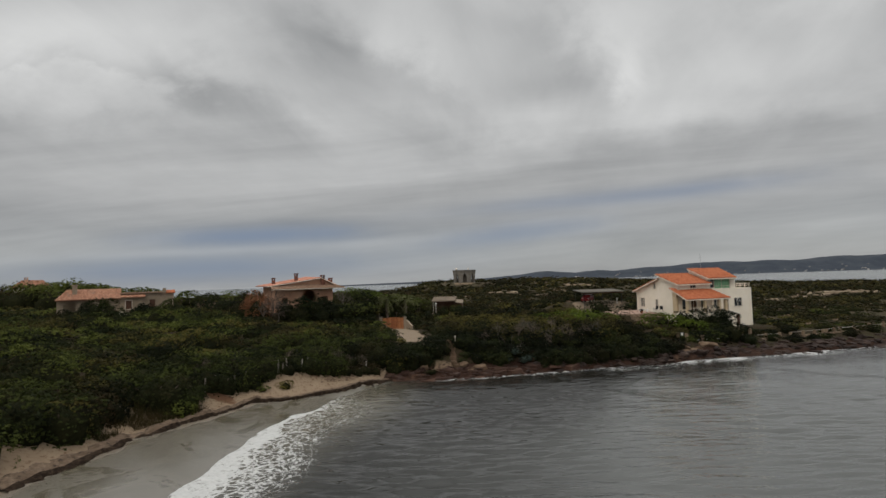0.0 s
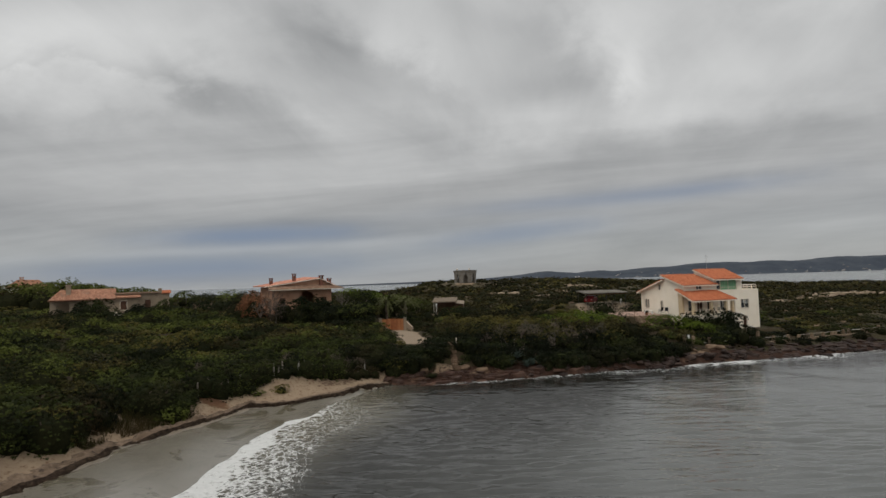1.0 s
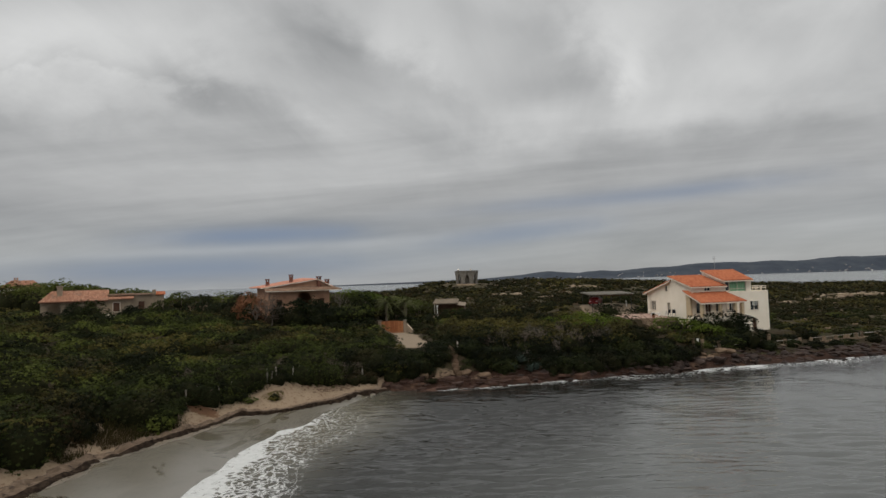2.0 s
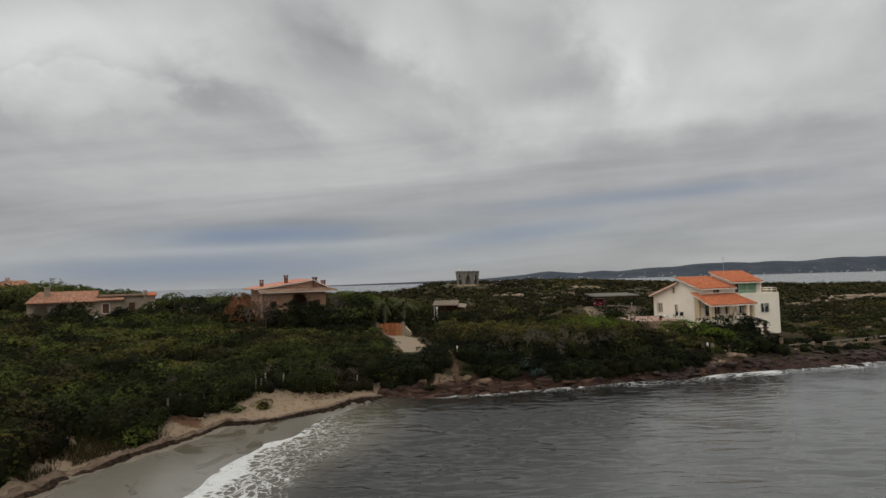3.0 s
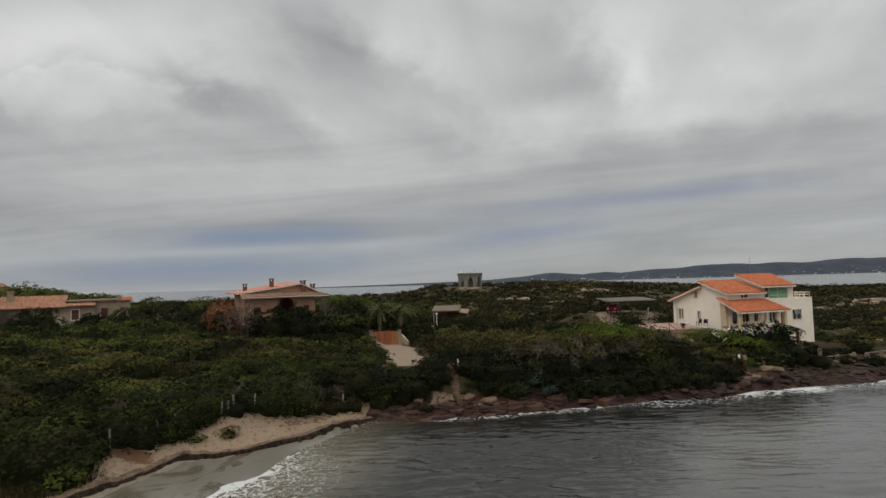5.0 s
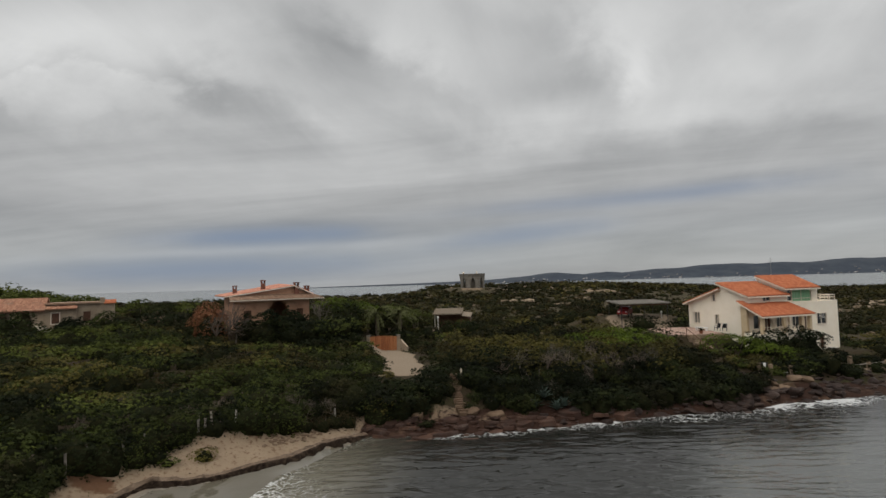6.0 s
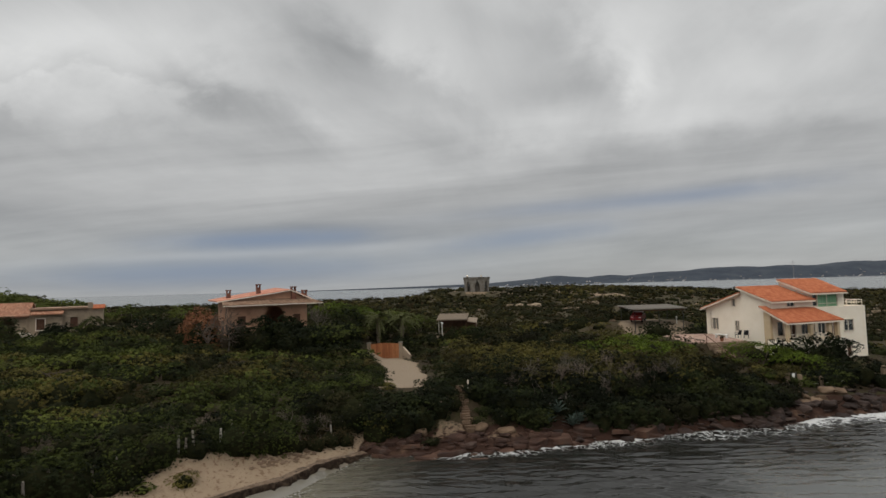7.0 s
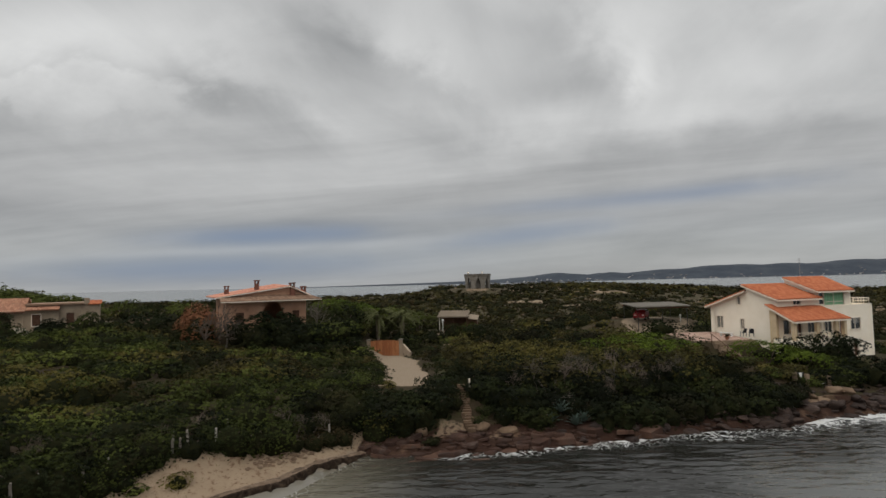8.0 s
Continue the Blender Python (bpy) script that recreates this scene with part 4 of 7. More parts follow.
# ---- maquis ----
KEEP_OUT = [  # plan rectangles in turned axes: x, y, turn, x0, x1, y0, y1
    (39.1, 97.6, 20, -2.0, 16.8, -3.6, 12), (-66.5, 97.5, 28, 2.6, 21.5, -1.0, 9), (-30.5, 99.5, 30, 1.0, 13.6, -2.0, 10)]


def free_of_buildings(x, y):
    ok = np.ones(np.shape(x), bool)
    for ox, oy, turn, x0, x1, y0, y1 in KEEP_OUT:
        c, s = math.cos(radians(turn)), math.sin(radians(turn))
        lx, ly = (x - ox) * c + (y - oy) * s, -(x - ox) * s + (y - oy) * c
        ok &= ~((lx > x0) & (lx < x1) & (ly > y0) & (ly < y1))
    ok &= ~((x > 27.5) & (x < 36.5) & (y > 95.5) & (y < 108))                     # terrace
    ok &= ~((x > 29.0) & (x < 35.5) & (y > 85.0) & (y < 98))                        # steps below it
    ok &= ~((x > 26.2) & (x < 35.2) & (y > 110.5) & (y < 117.5))                        # carport
    ok &= ~((x > -3) & (x < 5) & (y > 111) & (y < 119))                           # shed
    ok &= ~((x > -11.2) & (x < -5) & (y > 98.0) & (y < 104.5))                     # gate
    ok &= np.hypot((x - 9.8) / 2.3, (y - 76.6) / 1.6) > 1                         # agaves
    ok &= ~((np.abs(x - 1.2) < 0.7) & (y > 73) & (y < 81.5))                      # stairs to the shore
    return ok


def jitter_grid(x0, x1, y0, y1, step):
    gx, gy = np.meshgrid(np.arange(x0, x1, step), np.arange(y0, y1, step))
    gx = gx.ravel() + rng.uniform(-0.48, 0.48, gx.size) * step
    gy = gy.ravel() + rng.uniform(-0.48, 0.48, gy.size) * step
    return gx, gy


# near scrub: from the shore banks back past the houses
gx, gy = jitter_grid(-95, 80, 36, 122, 2.6)
ex, ey = jitter_grid(-46, -17.5, 36, 66, 1.35)      # the closed front above the beach
keep = inland(ex, ey) < 3.4
bx, by = jitter_grid(3, 34, 74, 94, 1.6)            # and above the rocks
keep_b = inland(bx, by) < 9.5
gx, gy = np.concatenate([gx, ex[keep], bx[keep_b]]), np.concatenate([gy, ey[keep], by[keep_b]])
s = inland(gx, gy)
edge_gap = np.interp(gx, [-60, -23, -20.5, -18, -15, -9, -7, -4.5, -3, 4, 6, 24, 33, 38, 46, 80], [1.4, 1.4, 2.6, 4.3, 4.6, 3.8, 1.8, 2.0, 4.0, 4.2, 2.2, 2.0, 3.2, 5.5, 8.0, 9.5])
edge_gap += np.where(gx < -17.5, np.interp(gy, [40, 46, 49, 53, 56, 60], [1.4, 1.1, 0.2, -0.2, 0.2, 1.0]), 0)
slack = wander(gx, gy, 3.0, 71) * 0.9
thin = np.where(gx > 50, 0.97, 1.0) * np.where((gx > 36) & (gy > 98), 0.9, 1.0) * np.where((gx > 36) & (s < 13), 0.8, 1.0)
ok = (s > edge_gap + slack) & free_of_buildings(gx, gy) & (path_mask(gx, gy) < 0.25) & (path_mask(gx - 1.3, gy) < 0.5) & (path_mask(gx + 1.3, gy) < 0.5) & (rng.uniform(size=gx.size) < thin)
ok &= np.abs(gx) < 0.80 * gy + 12
ok &= ~((gx > -18.9) & (gx < -12.5) & (gy < 64.9 + 0.79 * (gx + 17.7)))
ok &= ~((gx < -20) & (gy > 47) & (gy < 54.5) & (s < 2.5 + 0.8 * wander(gx, gy, 2, 113)))      # a grassy slope
ok &= np.hypot((gx + 20.6) / 2.8, (gy - 58.4) / 1.9) > 1        # the slipped earth above the beach
ok &= ~((np.abs(gx + 4.0) < 2.7) & (gy > 79.6) & (gy < 86))
gx, gy, s = gx[ok], gy[ok], s[ok]
gz = height(gx, gy)
rad = rng.uniform(1.2, 2.2, gx.size) * np.where(rng.uniform(size=gx.size) < 0.25, 1.4, 1.0)
tall = np.interp(wander(gx, gy, 6, 73), [-0.5, 0.5], [0.9, 2.5]) * rng.uniform(0.6, 1.6, gx.size)
tall *= np.where(gx > 46, 0.62, 1.0) * np.where((np.abs(gx + 4.5) < 5.0) & (gy > 79) & (gy < 104), 0.55, 1.0)
tall *= np.where((gx > -12.5) & (gx < -2) & (gy > 95) & (gy < 103), 0.6, 1.0) * np.where((gx > 18) & (gy > 100), 0.75, 1.0)
tall *= np.where((gx < -10) & (gy > 90), 0.62, 1.0) * np.where((gx < -44) & (gy > 84), 0.75, 1.0)
# left scrub behind the front gets a lighter tone, standing for lit tops
tone = np.clip(0.50 + 0.18 * ((gx < -14) & (s > 6)) + 0.45 * wander(gx, gy, 10, 75) + rng.normal(size=gx.size) * 0.27, 0, 1)
front_row = (s < edge_gap[ok] + 4.6) & (gx > -42) & (gx < 46)
order = np.argsort(gy)
hard_top = np.where((gx > -11) & (gx < -6) & (gy > 94) & (gy < 104), 5.3, np.where((gx > -8) & (gx < 1) & (gy < 82), 4.75, np.where((gx > 26.5) & (gx < 31) & (gy < 92), 5.2, 99)))          # the drive shows over these
tall = np.clip(np.minimum(tall, hard_top - gz), 0.5, None)
rows = [(gx[i], gy[i], gz[i] - 0.15, rad[i], tall[i], np.interp(gy[i], [45, 75, 120], [2300, 1650, 640]) * (rad[i] / 1.8) ** 1.5, np.interp(gy[i], [45, 75, 120], [0.066, 0.084, 0.125]), 6, tone[i]) for i in order if not front_row[i]]
olive = [0.22 + 0.45 * (0 < r[0] < 34) * (r[1] > 80) + 0.25 * (r[0] > 46) for r in rows]
pick = rng.uniform(size=len(rows))
# most scrub at the bluff's edge goes blackish too, for its shaded face
bluff = np.array([6 < r[0] < 35 and inland(r[0], r[1]) < 5.0 + 2 * wander(r[0], r[1], 4, 107) for r in rows])
pick = np.where(bluff & (pick < 0.6), np.array(olive) + 0.1, pick)
thicket("maquis_scrub", [r for r, p, o in zip(rows, pick, olive) if p > o + 0.30], [LEAF, TWIG_SHADE], "dense green maquis scrub covering the coastal slope", "shrubs", 0.62)
thicket("olive_scrub", [r for r, p, o in zip(rows, pick, olive) if p <= o], [LEAF_OLIVE, TWIG_SHADE], "olive brown half-dry scrub among the green maquis", "shrubs", 0.8)
thicket("dark_scrub", [r for r, p, o in zip(rows, pick, olive) if o < p <= o + 0.30], [LEAF_DARK, TWIG_SHADE], "blackish green mastic scrub among the maquis", "shrubs", 0.75)

# front row along the banks: single shrubs
protos = []
for i in range(12):
    r = (1.1, 1.4, 1.8, 2.2)[i % 4]
    protos.append(shrub("shrub", r, r * rng.uniform(0.95, 1.25), int(700 + 720 * r), 0.076, LEAF_OLIVE if i in (9, 10) else LEAF if i % 4 else LEAF_DARK,
                        "dark green wind-shaped shrub on the sandy bank" if i % 4 else "blackish green dense shrub on the sandy bank", "shrub", "maquis shrubs along the shore bank", 5, tone=(i % 5) / 5 + 0.1))
front = [i for i in order if front_row[i]][:470]
for count, i in enumerate(front):
    pick = int(rng.integers(12))
    if 2 < gx[i] < 36:          # blackish leaf colour stands for the shade on the bluff's face
        pick = (0, 4, 8, 0)[pick % 4]
    elif gx[i] < -22 and 43 < gy[i] < 53:      # half-dry growth above the beach
        pick = (0, 10, 4, 8, 2)[pick % 5]
    # more blackish shrubs here, colouring in the shaded front over the beach
    elif gx[i] < -15:
        pick = (0, 4, 2, 6, 5)[pick % 5]
    p = protos[pick]
    k = min(rng.uniform(0.85, 1.12) * (1.15 if 6 < gx[i] < 30 else 1.3 if gx[i] < -21 and gy[i] < 57 else 1.0), max(0.45, (hard_top[i] - gz[i]) / 2.2))
    m = pose(gx[i], gy[i], gz[i] - 0.15, 0, 0, rng.uniform(0, 360)) @ Matrix.Scale(k, 4)
    if count < 12:
        protos[count].matrix_world = m
    else:
        ob = copy_thing(p, m)
        ob.matrix_basis = m

for x, y, k, i in ((2.9, 77.4, 0.62, 4), (3.6, 78.6, 0.8, 0), (2.7, 79.2, 0.7, 8), (2.4, 76.2, 0.4, 6), (-0.3, 77.8, 0.5, 2), (-0.5, 79.3, 0.75, 0), (-22.8, 62.6, 1.1, 2), (-21.2, 63.8, 1.0, 6), (-21.9, 61.9, 0.8, 6), (-20.5, 62.0, 0.75, 2), (-19.4, 62.6, 0.7, 5), (-19.2, 63.9, 0.8, 1), (-20.2, 63.4, 0.9, 3), (-23.6, 60.8, 1.0, 4), (-10.0, 73.9, 1.1, 4), (-8.9, 75.0, 1.1, 0), (-12.6, 73.2, 1.2, 8), (-23.0, 57.4, 0.8, 0), (-10.4, 76.2, 1.2, 8), (-9.2, 77.6, 1.2, 4), (-11.8, 75.0, 1.2, 0), (-8.0, 76.6, 1.1, 8), (-12.2, 71.4, 1.1, 4), (-11.0, 72.6, 1.1, 0), (-16.8, 65.9, 0.85, 5), (-23.3, 54.2, 0.8, 2), (-19.2, 64.3, 0.8, 10), (-18.2, 64.5, 0.45, 6), (-7.4, 84.6, 0.75, 1), (-7.5, 86.6, 0.8, 6), (-7.8, 88.6, 0.75, 2), (-8.3, 90.8, 0.8, 5), (-8.9, 93.0, 0.75, 9), (-9.5, 95.2, 0.75, 1), (-10.0, 97.4, 0.7, 6), (-6.3, 82.3, 0.5, 2), (-1.9, 82.2, 0.5, 5), (-5.4, 80.9, 0.5, 9), (-14.7, 67.6, 0.9, 6), (-13.7, 68.5, 0.9, 2), (-15.8, 66.9, 0.9, 8), (-12.7, 69.6, 0.9, 3), (-18.9, 65.0, 0.85, 7), (-18.0, 66.4, 0.9, 2), (-19.8, 64.4, 0.8, 6), (0.4, 110.2, 0.9, 6), (2.8, 110.6, 0.9, 3)):
    m = pose(x, y, ground_at(x, y) - 0.2, 0, 0, 77 * x) @ Matrix.Scale(k, 4)
    copy_thing(protos[i], m).matrix_basis = m

for x, y, r_, mat, lab in ((16.0, 93.5, 1.9, LEAF_BRIGHT, "bright green leafy shrub among the maquis"), (18.6, 95.4, 2.1, LEAF_BRIGHT, "bright green leafy shrub among the maquis"), (21.4, 97.0, 2.2, LEAF_BRIGHT, "bright green broad shrub above the bluff"), (24.0, 98.4, 1.9, LEAF_BRIGHT, "bright green leafy shrub near the terrace"),
                           (4.2, 89.5, 2.0, LEAF_OLIVE, "yellowish olive shrub above the shore steps"), (6.8, 91.0, 2.2, LEAF_OLIVE, "yellowish olive broad shrub above the bluff"), (9.6, 92.4, 2.1, LEAF_OLIVE, "yellowish olive shrub above the bluff"), (3.0, 93.4, 1.8, LEAF_OLIVE, "yellowish olive shrub beside the drive"), (12.4, 91.0, 1.9, LEAF_OLIVE, "half-dry olive shrub above the bluff"), (8.2, 86.4, 1.9, LEAF_OLIVE, "yellowish olive shrub above the bluff"), (13.4, 86.8, 2.0, LEAF_OLIVE, "half-dry olive shrub above the bluff"), (17.6, 88.2, 2.0, LEAF_OLIVE, "half-dry olive shrub above the bluff"), (22.4, 91.6, 2.1, LEAF_BRIGHT, "bright green leafy shrub among the maquis"), (10.8, 88.6, 1.8, LEAF_OLIVE, "yellowish olive shrub above the bluff"), (20.0, 90.0, 1.9, LEAF_BRIGHT, "bright green leafy shrub among the maquis"), (5.2, 86.0, 1.7, LEAF_OLIVE, "yellowish olive shrub above the shore steps"), (26.0, 93.6, 1.8, LEAF_BRIGHT, "bright green leafy shrub near the terrace")):
    ob = shrub("shrub", r_, r_ * 1.15, int(1100 * r_), 0.085, mat, lab, "shrub", "", 10, 0.75, 0.85)
    ob.matrix_world = pose(x, y, ground_at(x, y) + 0.3, 0, 0, 53 * x)

# far scrub over the headland
gx, gy = jitter_grid(-230, 300, 122, 330, 3.3)
grow = ramp(wander(gx, gy, 16, 81), -0.5, 0.1)
ok = (inland(gx, gy) > 3) & (np.abs(gx) < 0.80 * gy + 15) & (rng.uniform(size=gx.size) < (0.20 + 0.62 * grow + 0.45 * (np.abs(gx - 20) < 34) * (gy < 200)) * np.where(gx > 50, 1.25, 1.0)) & (np.hypot(gx - 7.5, gy - 190) > 7)
ok &= (gy < 265) | (rng.uniform(size=gx.size) < 0.4)
ok &= (sand_mask(gx, gy, 0) < 0.5) & free_of_buildings(gx, gy)
gx, gy = gx[ok], gy[ok]
gz = height(gx, gy)
woods = ramp(-gx / gy, 0.50, 0.64) * (gy < 200)
rows = [(x, y, z - 0.2, rng.uniform(1.6, 2.9) * (1 + 0.5 * w), rng.uniform(0.6, 1.7) + 4.0 * w, 210 if y < 160 and abs(x) < 120 else 60, 0.17 if y < 160 and abs(x) < 120 else 0.32, 5, t)
        for x, y, z, w, t in zip(gx, gy, gz, woods, np.clip(0.30 + 0.5 * wander(gx, gy, 20, 83) + rng.normal(size=gx.size) * 0.15, 0, 1))]
thicket("headland_scrub", rows, [LEAF_OLIVE, TWIG_SHADE], "low olive green scrub over the headland behind the houses", "shrubs")

# ---- white house on the point ----


def white_house():
    h = thing("white_house", pose(39.1, 97.6, 0, 0, 0, 20), "cream plastered seaside house with orange tiled roofs and a veranda", "house")
    # gable side, back half: lower roof falling to the rear
    bm = bmesh.new()
    wall(bm, "y", 0.0, 0.3, 4.4, 10.7, 4.5, 12.2, holes=[(8.6, 9.6, 6.7, 8.15), (5.2, 5.75, 6.75, 7.95), (5.65, 6.15, 9.85, 10.7)])
    cut_above(bm, (0, 4.4, 11.62), (0, 0.325, 1))
    side = part("gable_wall", bm, PLASTER, h)
    window("window", side, "y", 0.0, 8.6, 9.6, 6.7, 8.15, -1, LOUVRE, bars=1)
    window("window", side, "y", 0.0, 5.2, 5.75, 6.75, 7.95, -1, LOUVRE, bars=1)
    window("window", side, "y", 0.0, 5.65, 6.15, 9.85, 10.7, -1, LOUVRE, bars=0)
    # gable side, front half, standing a little proud
    bm = bmesh.new()
    wall(bm, "y", -0.32, 0.0, 0.0, 4.4, 4.5, 12.3)
    cut_above(bm, (0, 4.4, 12.06), (0, -0.335, 1))
    part("gable_wall", bm, PLASTER, h)
    bm = bmesh.new()
    wall(bm, "x", 0.0, 0.3, 0.0, 6.5, 4.5, 10.55, holes=[(2.25, 3.4, 9.88, 10.42), (0.5, 1.4, 6.4, 8.0), (2.3, 3.4, 5.95, 8.05), (4.4, 5.6, 6.4, 7.9)])
    face = part("front_wall", bm, PLASTER, h)
    window("window", face, "x", 0.0, 2.25, 3.4, 9.88, 10.42, -1, bars=1)
    window("window", face, "x", 0.0, 0.5, 1.4, 6.4, 8.0, -1, bars=0)
    window("veranda_door", face, "x", 0.0, 2.3, 3.4, 5.95, 8.05, -1, SHUTTER, bars=1)
    window("window", face, "x", 0.0, 4.4, 5.6, 6.4, 7.9, -1, bars=1)
    # tower block with the roof terrace
    bm = bmesh.new()
    wall(bm, "x", -0.15, 0.15, 6.5, 15.4, 2.6, 9.55, holes=[(11.45, 13.1, 6.5, 7.85), (11.75, 12.55, 3.2, 5.15), (7.0, 8.2, 6.3, 7.9), (9.1, 10.1, 5.95, 8.0)])
    block = part("tower_wall", bm, PLASTER, h)
    window("window", block, "x", -0.15, 11.45, 13.1, 6.5, 7.85, -1, bars=1)
    part("roller_blind", boxed((12.0, 13.06, -0.06, -0.02, 7.2, 7.85)), WHITEPLASTIC, block)
    window("window", block, "x", -0.15, 7.0, 8.2, 6.3, 7.9, -1, bars=1)
    window("cellar_door", block, "x", -0.15, 11.75, 12.55, 3.2, 5.15, -1, SHUTTER, bars=0)
    window("veranda_door", block, "x", -0.15, 9.1, 10.1, 5.95, 8.0, -1, SHUTTER, bars=1)
    bm = bmesh.new()
    wall(bm, "y", 15.1, 15.4, 0.15, 9.8, 2.6, 9.55)
    wall(bm, "x", 9.8, 10.1, 0.0, 15.4, 2.6, 9.4)
    box(bm, 6.5, 15.1, 0.15, 9.8, 8.9, 9.05)
    part("outer_wall", bm, PLASTER, h)
    # upper room
    bm = bmesh.new()
    wall(bm, "x", 0.2, 0.45, 6.5, 12.2, 9.05, 11.35, holes=[(6.72, 7.5, 9.75, 11.1), (7.58, 11.0, 9.6, 11.12)])
    wall(bm, "y", 6.3, 6.5, 0.2, 4.3, 9.05, 12.9)
    wall(bm, "y", 11.95, 12.2, 0.45, 4.3, 9.05, 12.9)
    wall(bm, "x", 4.3, 4.5, 6.3, 12.2, 9.05, 12.9)
    cut_above(bm, (0, 4.3, 12.95), (0, -0.348, 1))
    room = part("upper_room", bm, PLASTER, h)
    window("window", room, "x", 0.2, 6.72, 7.5, 9.75, 11.1, -1, bars=0)
    glaz = window("glazed_front", room, "x", 0.2, 7.58, 11.0, 9.6, 11.12, -1, CURTAIN, bars=1, label="white framed glazing with green curtains behind")
    part("rail", boxed((7.58, 11.0, 0.13, 0.18, 9.95, 10.02)), TRIM, glaz)
    # roofs, each with its pale edge boards
    def roof(name, ea, eb, ta, tb):
        r = tiled_roof(name, ea, eb, ta, tb, TILES, h, "bright orange clay tiles")
        for p, q in ((ea, eb), (ea, ta), (eb, tb)):
            bm = bmesh.new()
            p, q = Vector(p) - Vector((0, 0, 0.11)), Vector(q) - Vector((0, 0, 0.11))
            flat = (q - p).normalized().cross(Vector((0, 0, 1))).normalized() * 0.05
            prism(bm, [p - flat, p + flat, q + flat, q - flat], 0.17)
            part("edge_board", bm, TRIM, r)
        return r
    roof("front_roof", (-0.75, -0.5, 10.60), (6.45, -0.5, 10.60), (-0.75, 4.75, 12.36), (6.45, 4.75, 12.36))
    roof("rear_roof", (-0.55, 11.2, 9.45), (6.3, 11.2, 9.45), (-0.55, 4.45, 11.66), (6.3, 4.45, 11.66))
    roof("upper_roof", (5.75, -0.55, 11.42), (11.9, -0.55, 11.42), (6.0, 4.5, 13.14), (13.1, 4.5, 13.14))
    roof("veranda_roof", (-1.3, -2.95, 8.20), (7.75, -2.95, 8.20), (-1.3, 0.9, 10.02), (6.4, -0.16, 9.60))
    # veranda
    for x0 in (-1.05, 2.5, 5.5, 6.85):
        part("veranda_post", boxed((x0, x0 + 0.42, -2.75, -2.33, 3.0, 8.12), bevel=0.02), POSTPLASTER, h)
    part("veranda_post", boxed((-1.05, -0.65, -0.4, 0.5, 3.0, 9.3), bevel=0.02), POSTPLASTER, h)
    part("veranda_beam", boxed((-1.05, 7.27, -2.72, -2.36, 8.0, 8.22)), PLASTER, h)
    part("veranda_floor", boxed((-1.3, 7.4, -2.9, -0.16, 2.8, 5.95)), PLASTER, h)
    railing("veranda_railing", h, [(-0.6, -2.55, 5.95), (2.5, -2.55, 5.95)], 0.78, TRIM, "white rail")
    railing("veranda_railing", h, [(2.95, -2.55, 5.95), (5.5, -2.55, 5.95)], 0.78, TRIM, "white rail")
    railing("terrace_railing", h, [(12.35, 0.05, 9.55), (15.2, 0.05, 9.55), (15.2, 5.0, 9.55)], 0.72, TRIM, "white rail")
    bm = bmesh.new()
    tube(bm, [(9.0, 4.4, 13.0), (9.0, 4.4, 15.6)], [0.03, 0.02], 5)
    for z in (15.0, 15.3):
        tube(bm, [(8.6, 4.4, z), (9.4, 4.4, z)], [0.015, 0.015], 4)
    part("antenna", bm, METAL, h)
    return h


white_house()

# ---- terracotta villa with chimneys ----


def chimney(parent, x, y, z0, z1, w, mat, cap):
    c = part("chimney", boxed((x - w, x + w, y - w, y + w, z0, z1 - 0.45), bevel=0.02), mat, parent)
    part("chimney_top", boxed((x - w, x - w * 0.5, y - w, y + w, z1 - 0.45, z1 - 0.12), (x + w * 0.5, x + w, y - w, y + w, z1 - 0.45, z1 - 0.12),
                              (x - w * 1.25, x + w * 1.25, y - w * 1.25, y + w * 1.25, z1 - 0.12, z1)), cap, c)
    return c


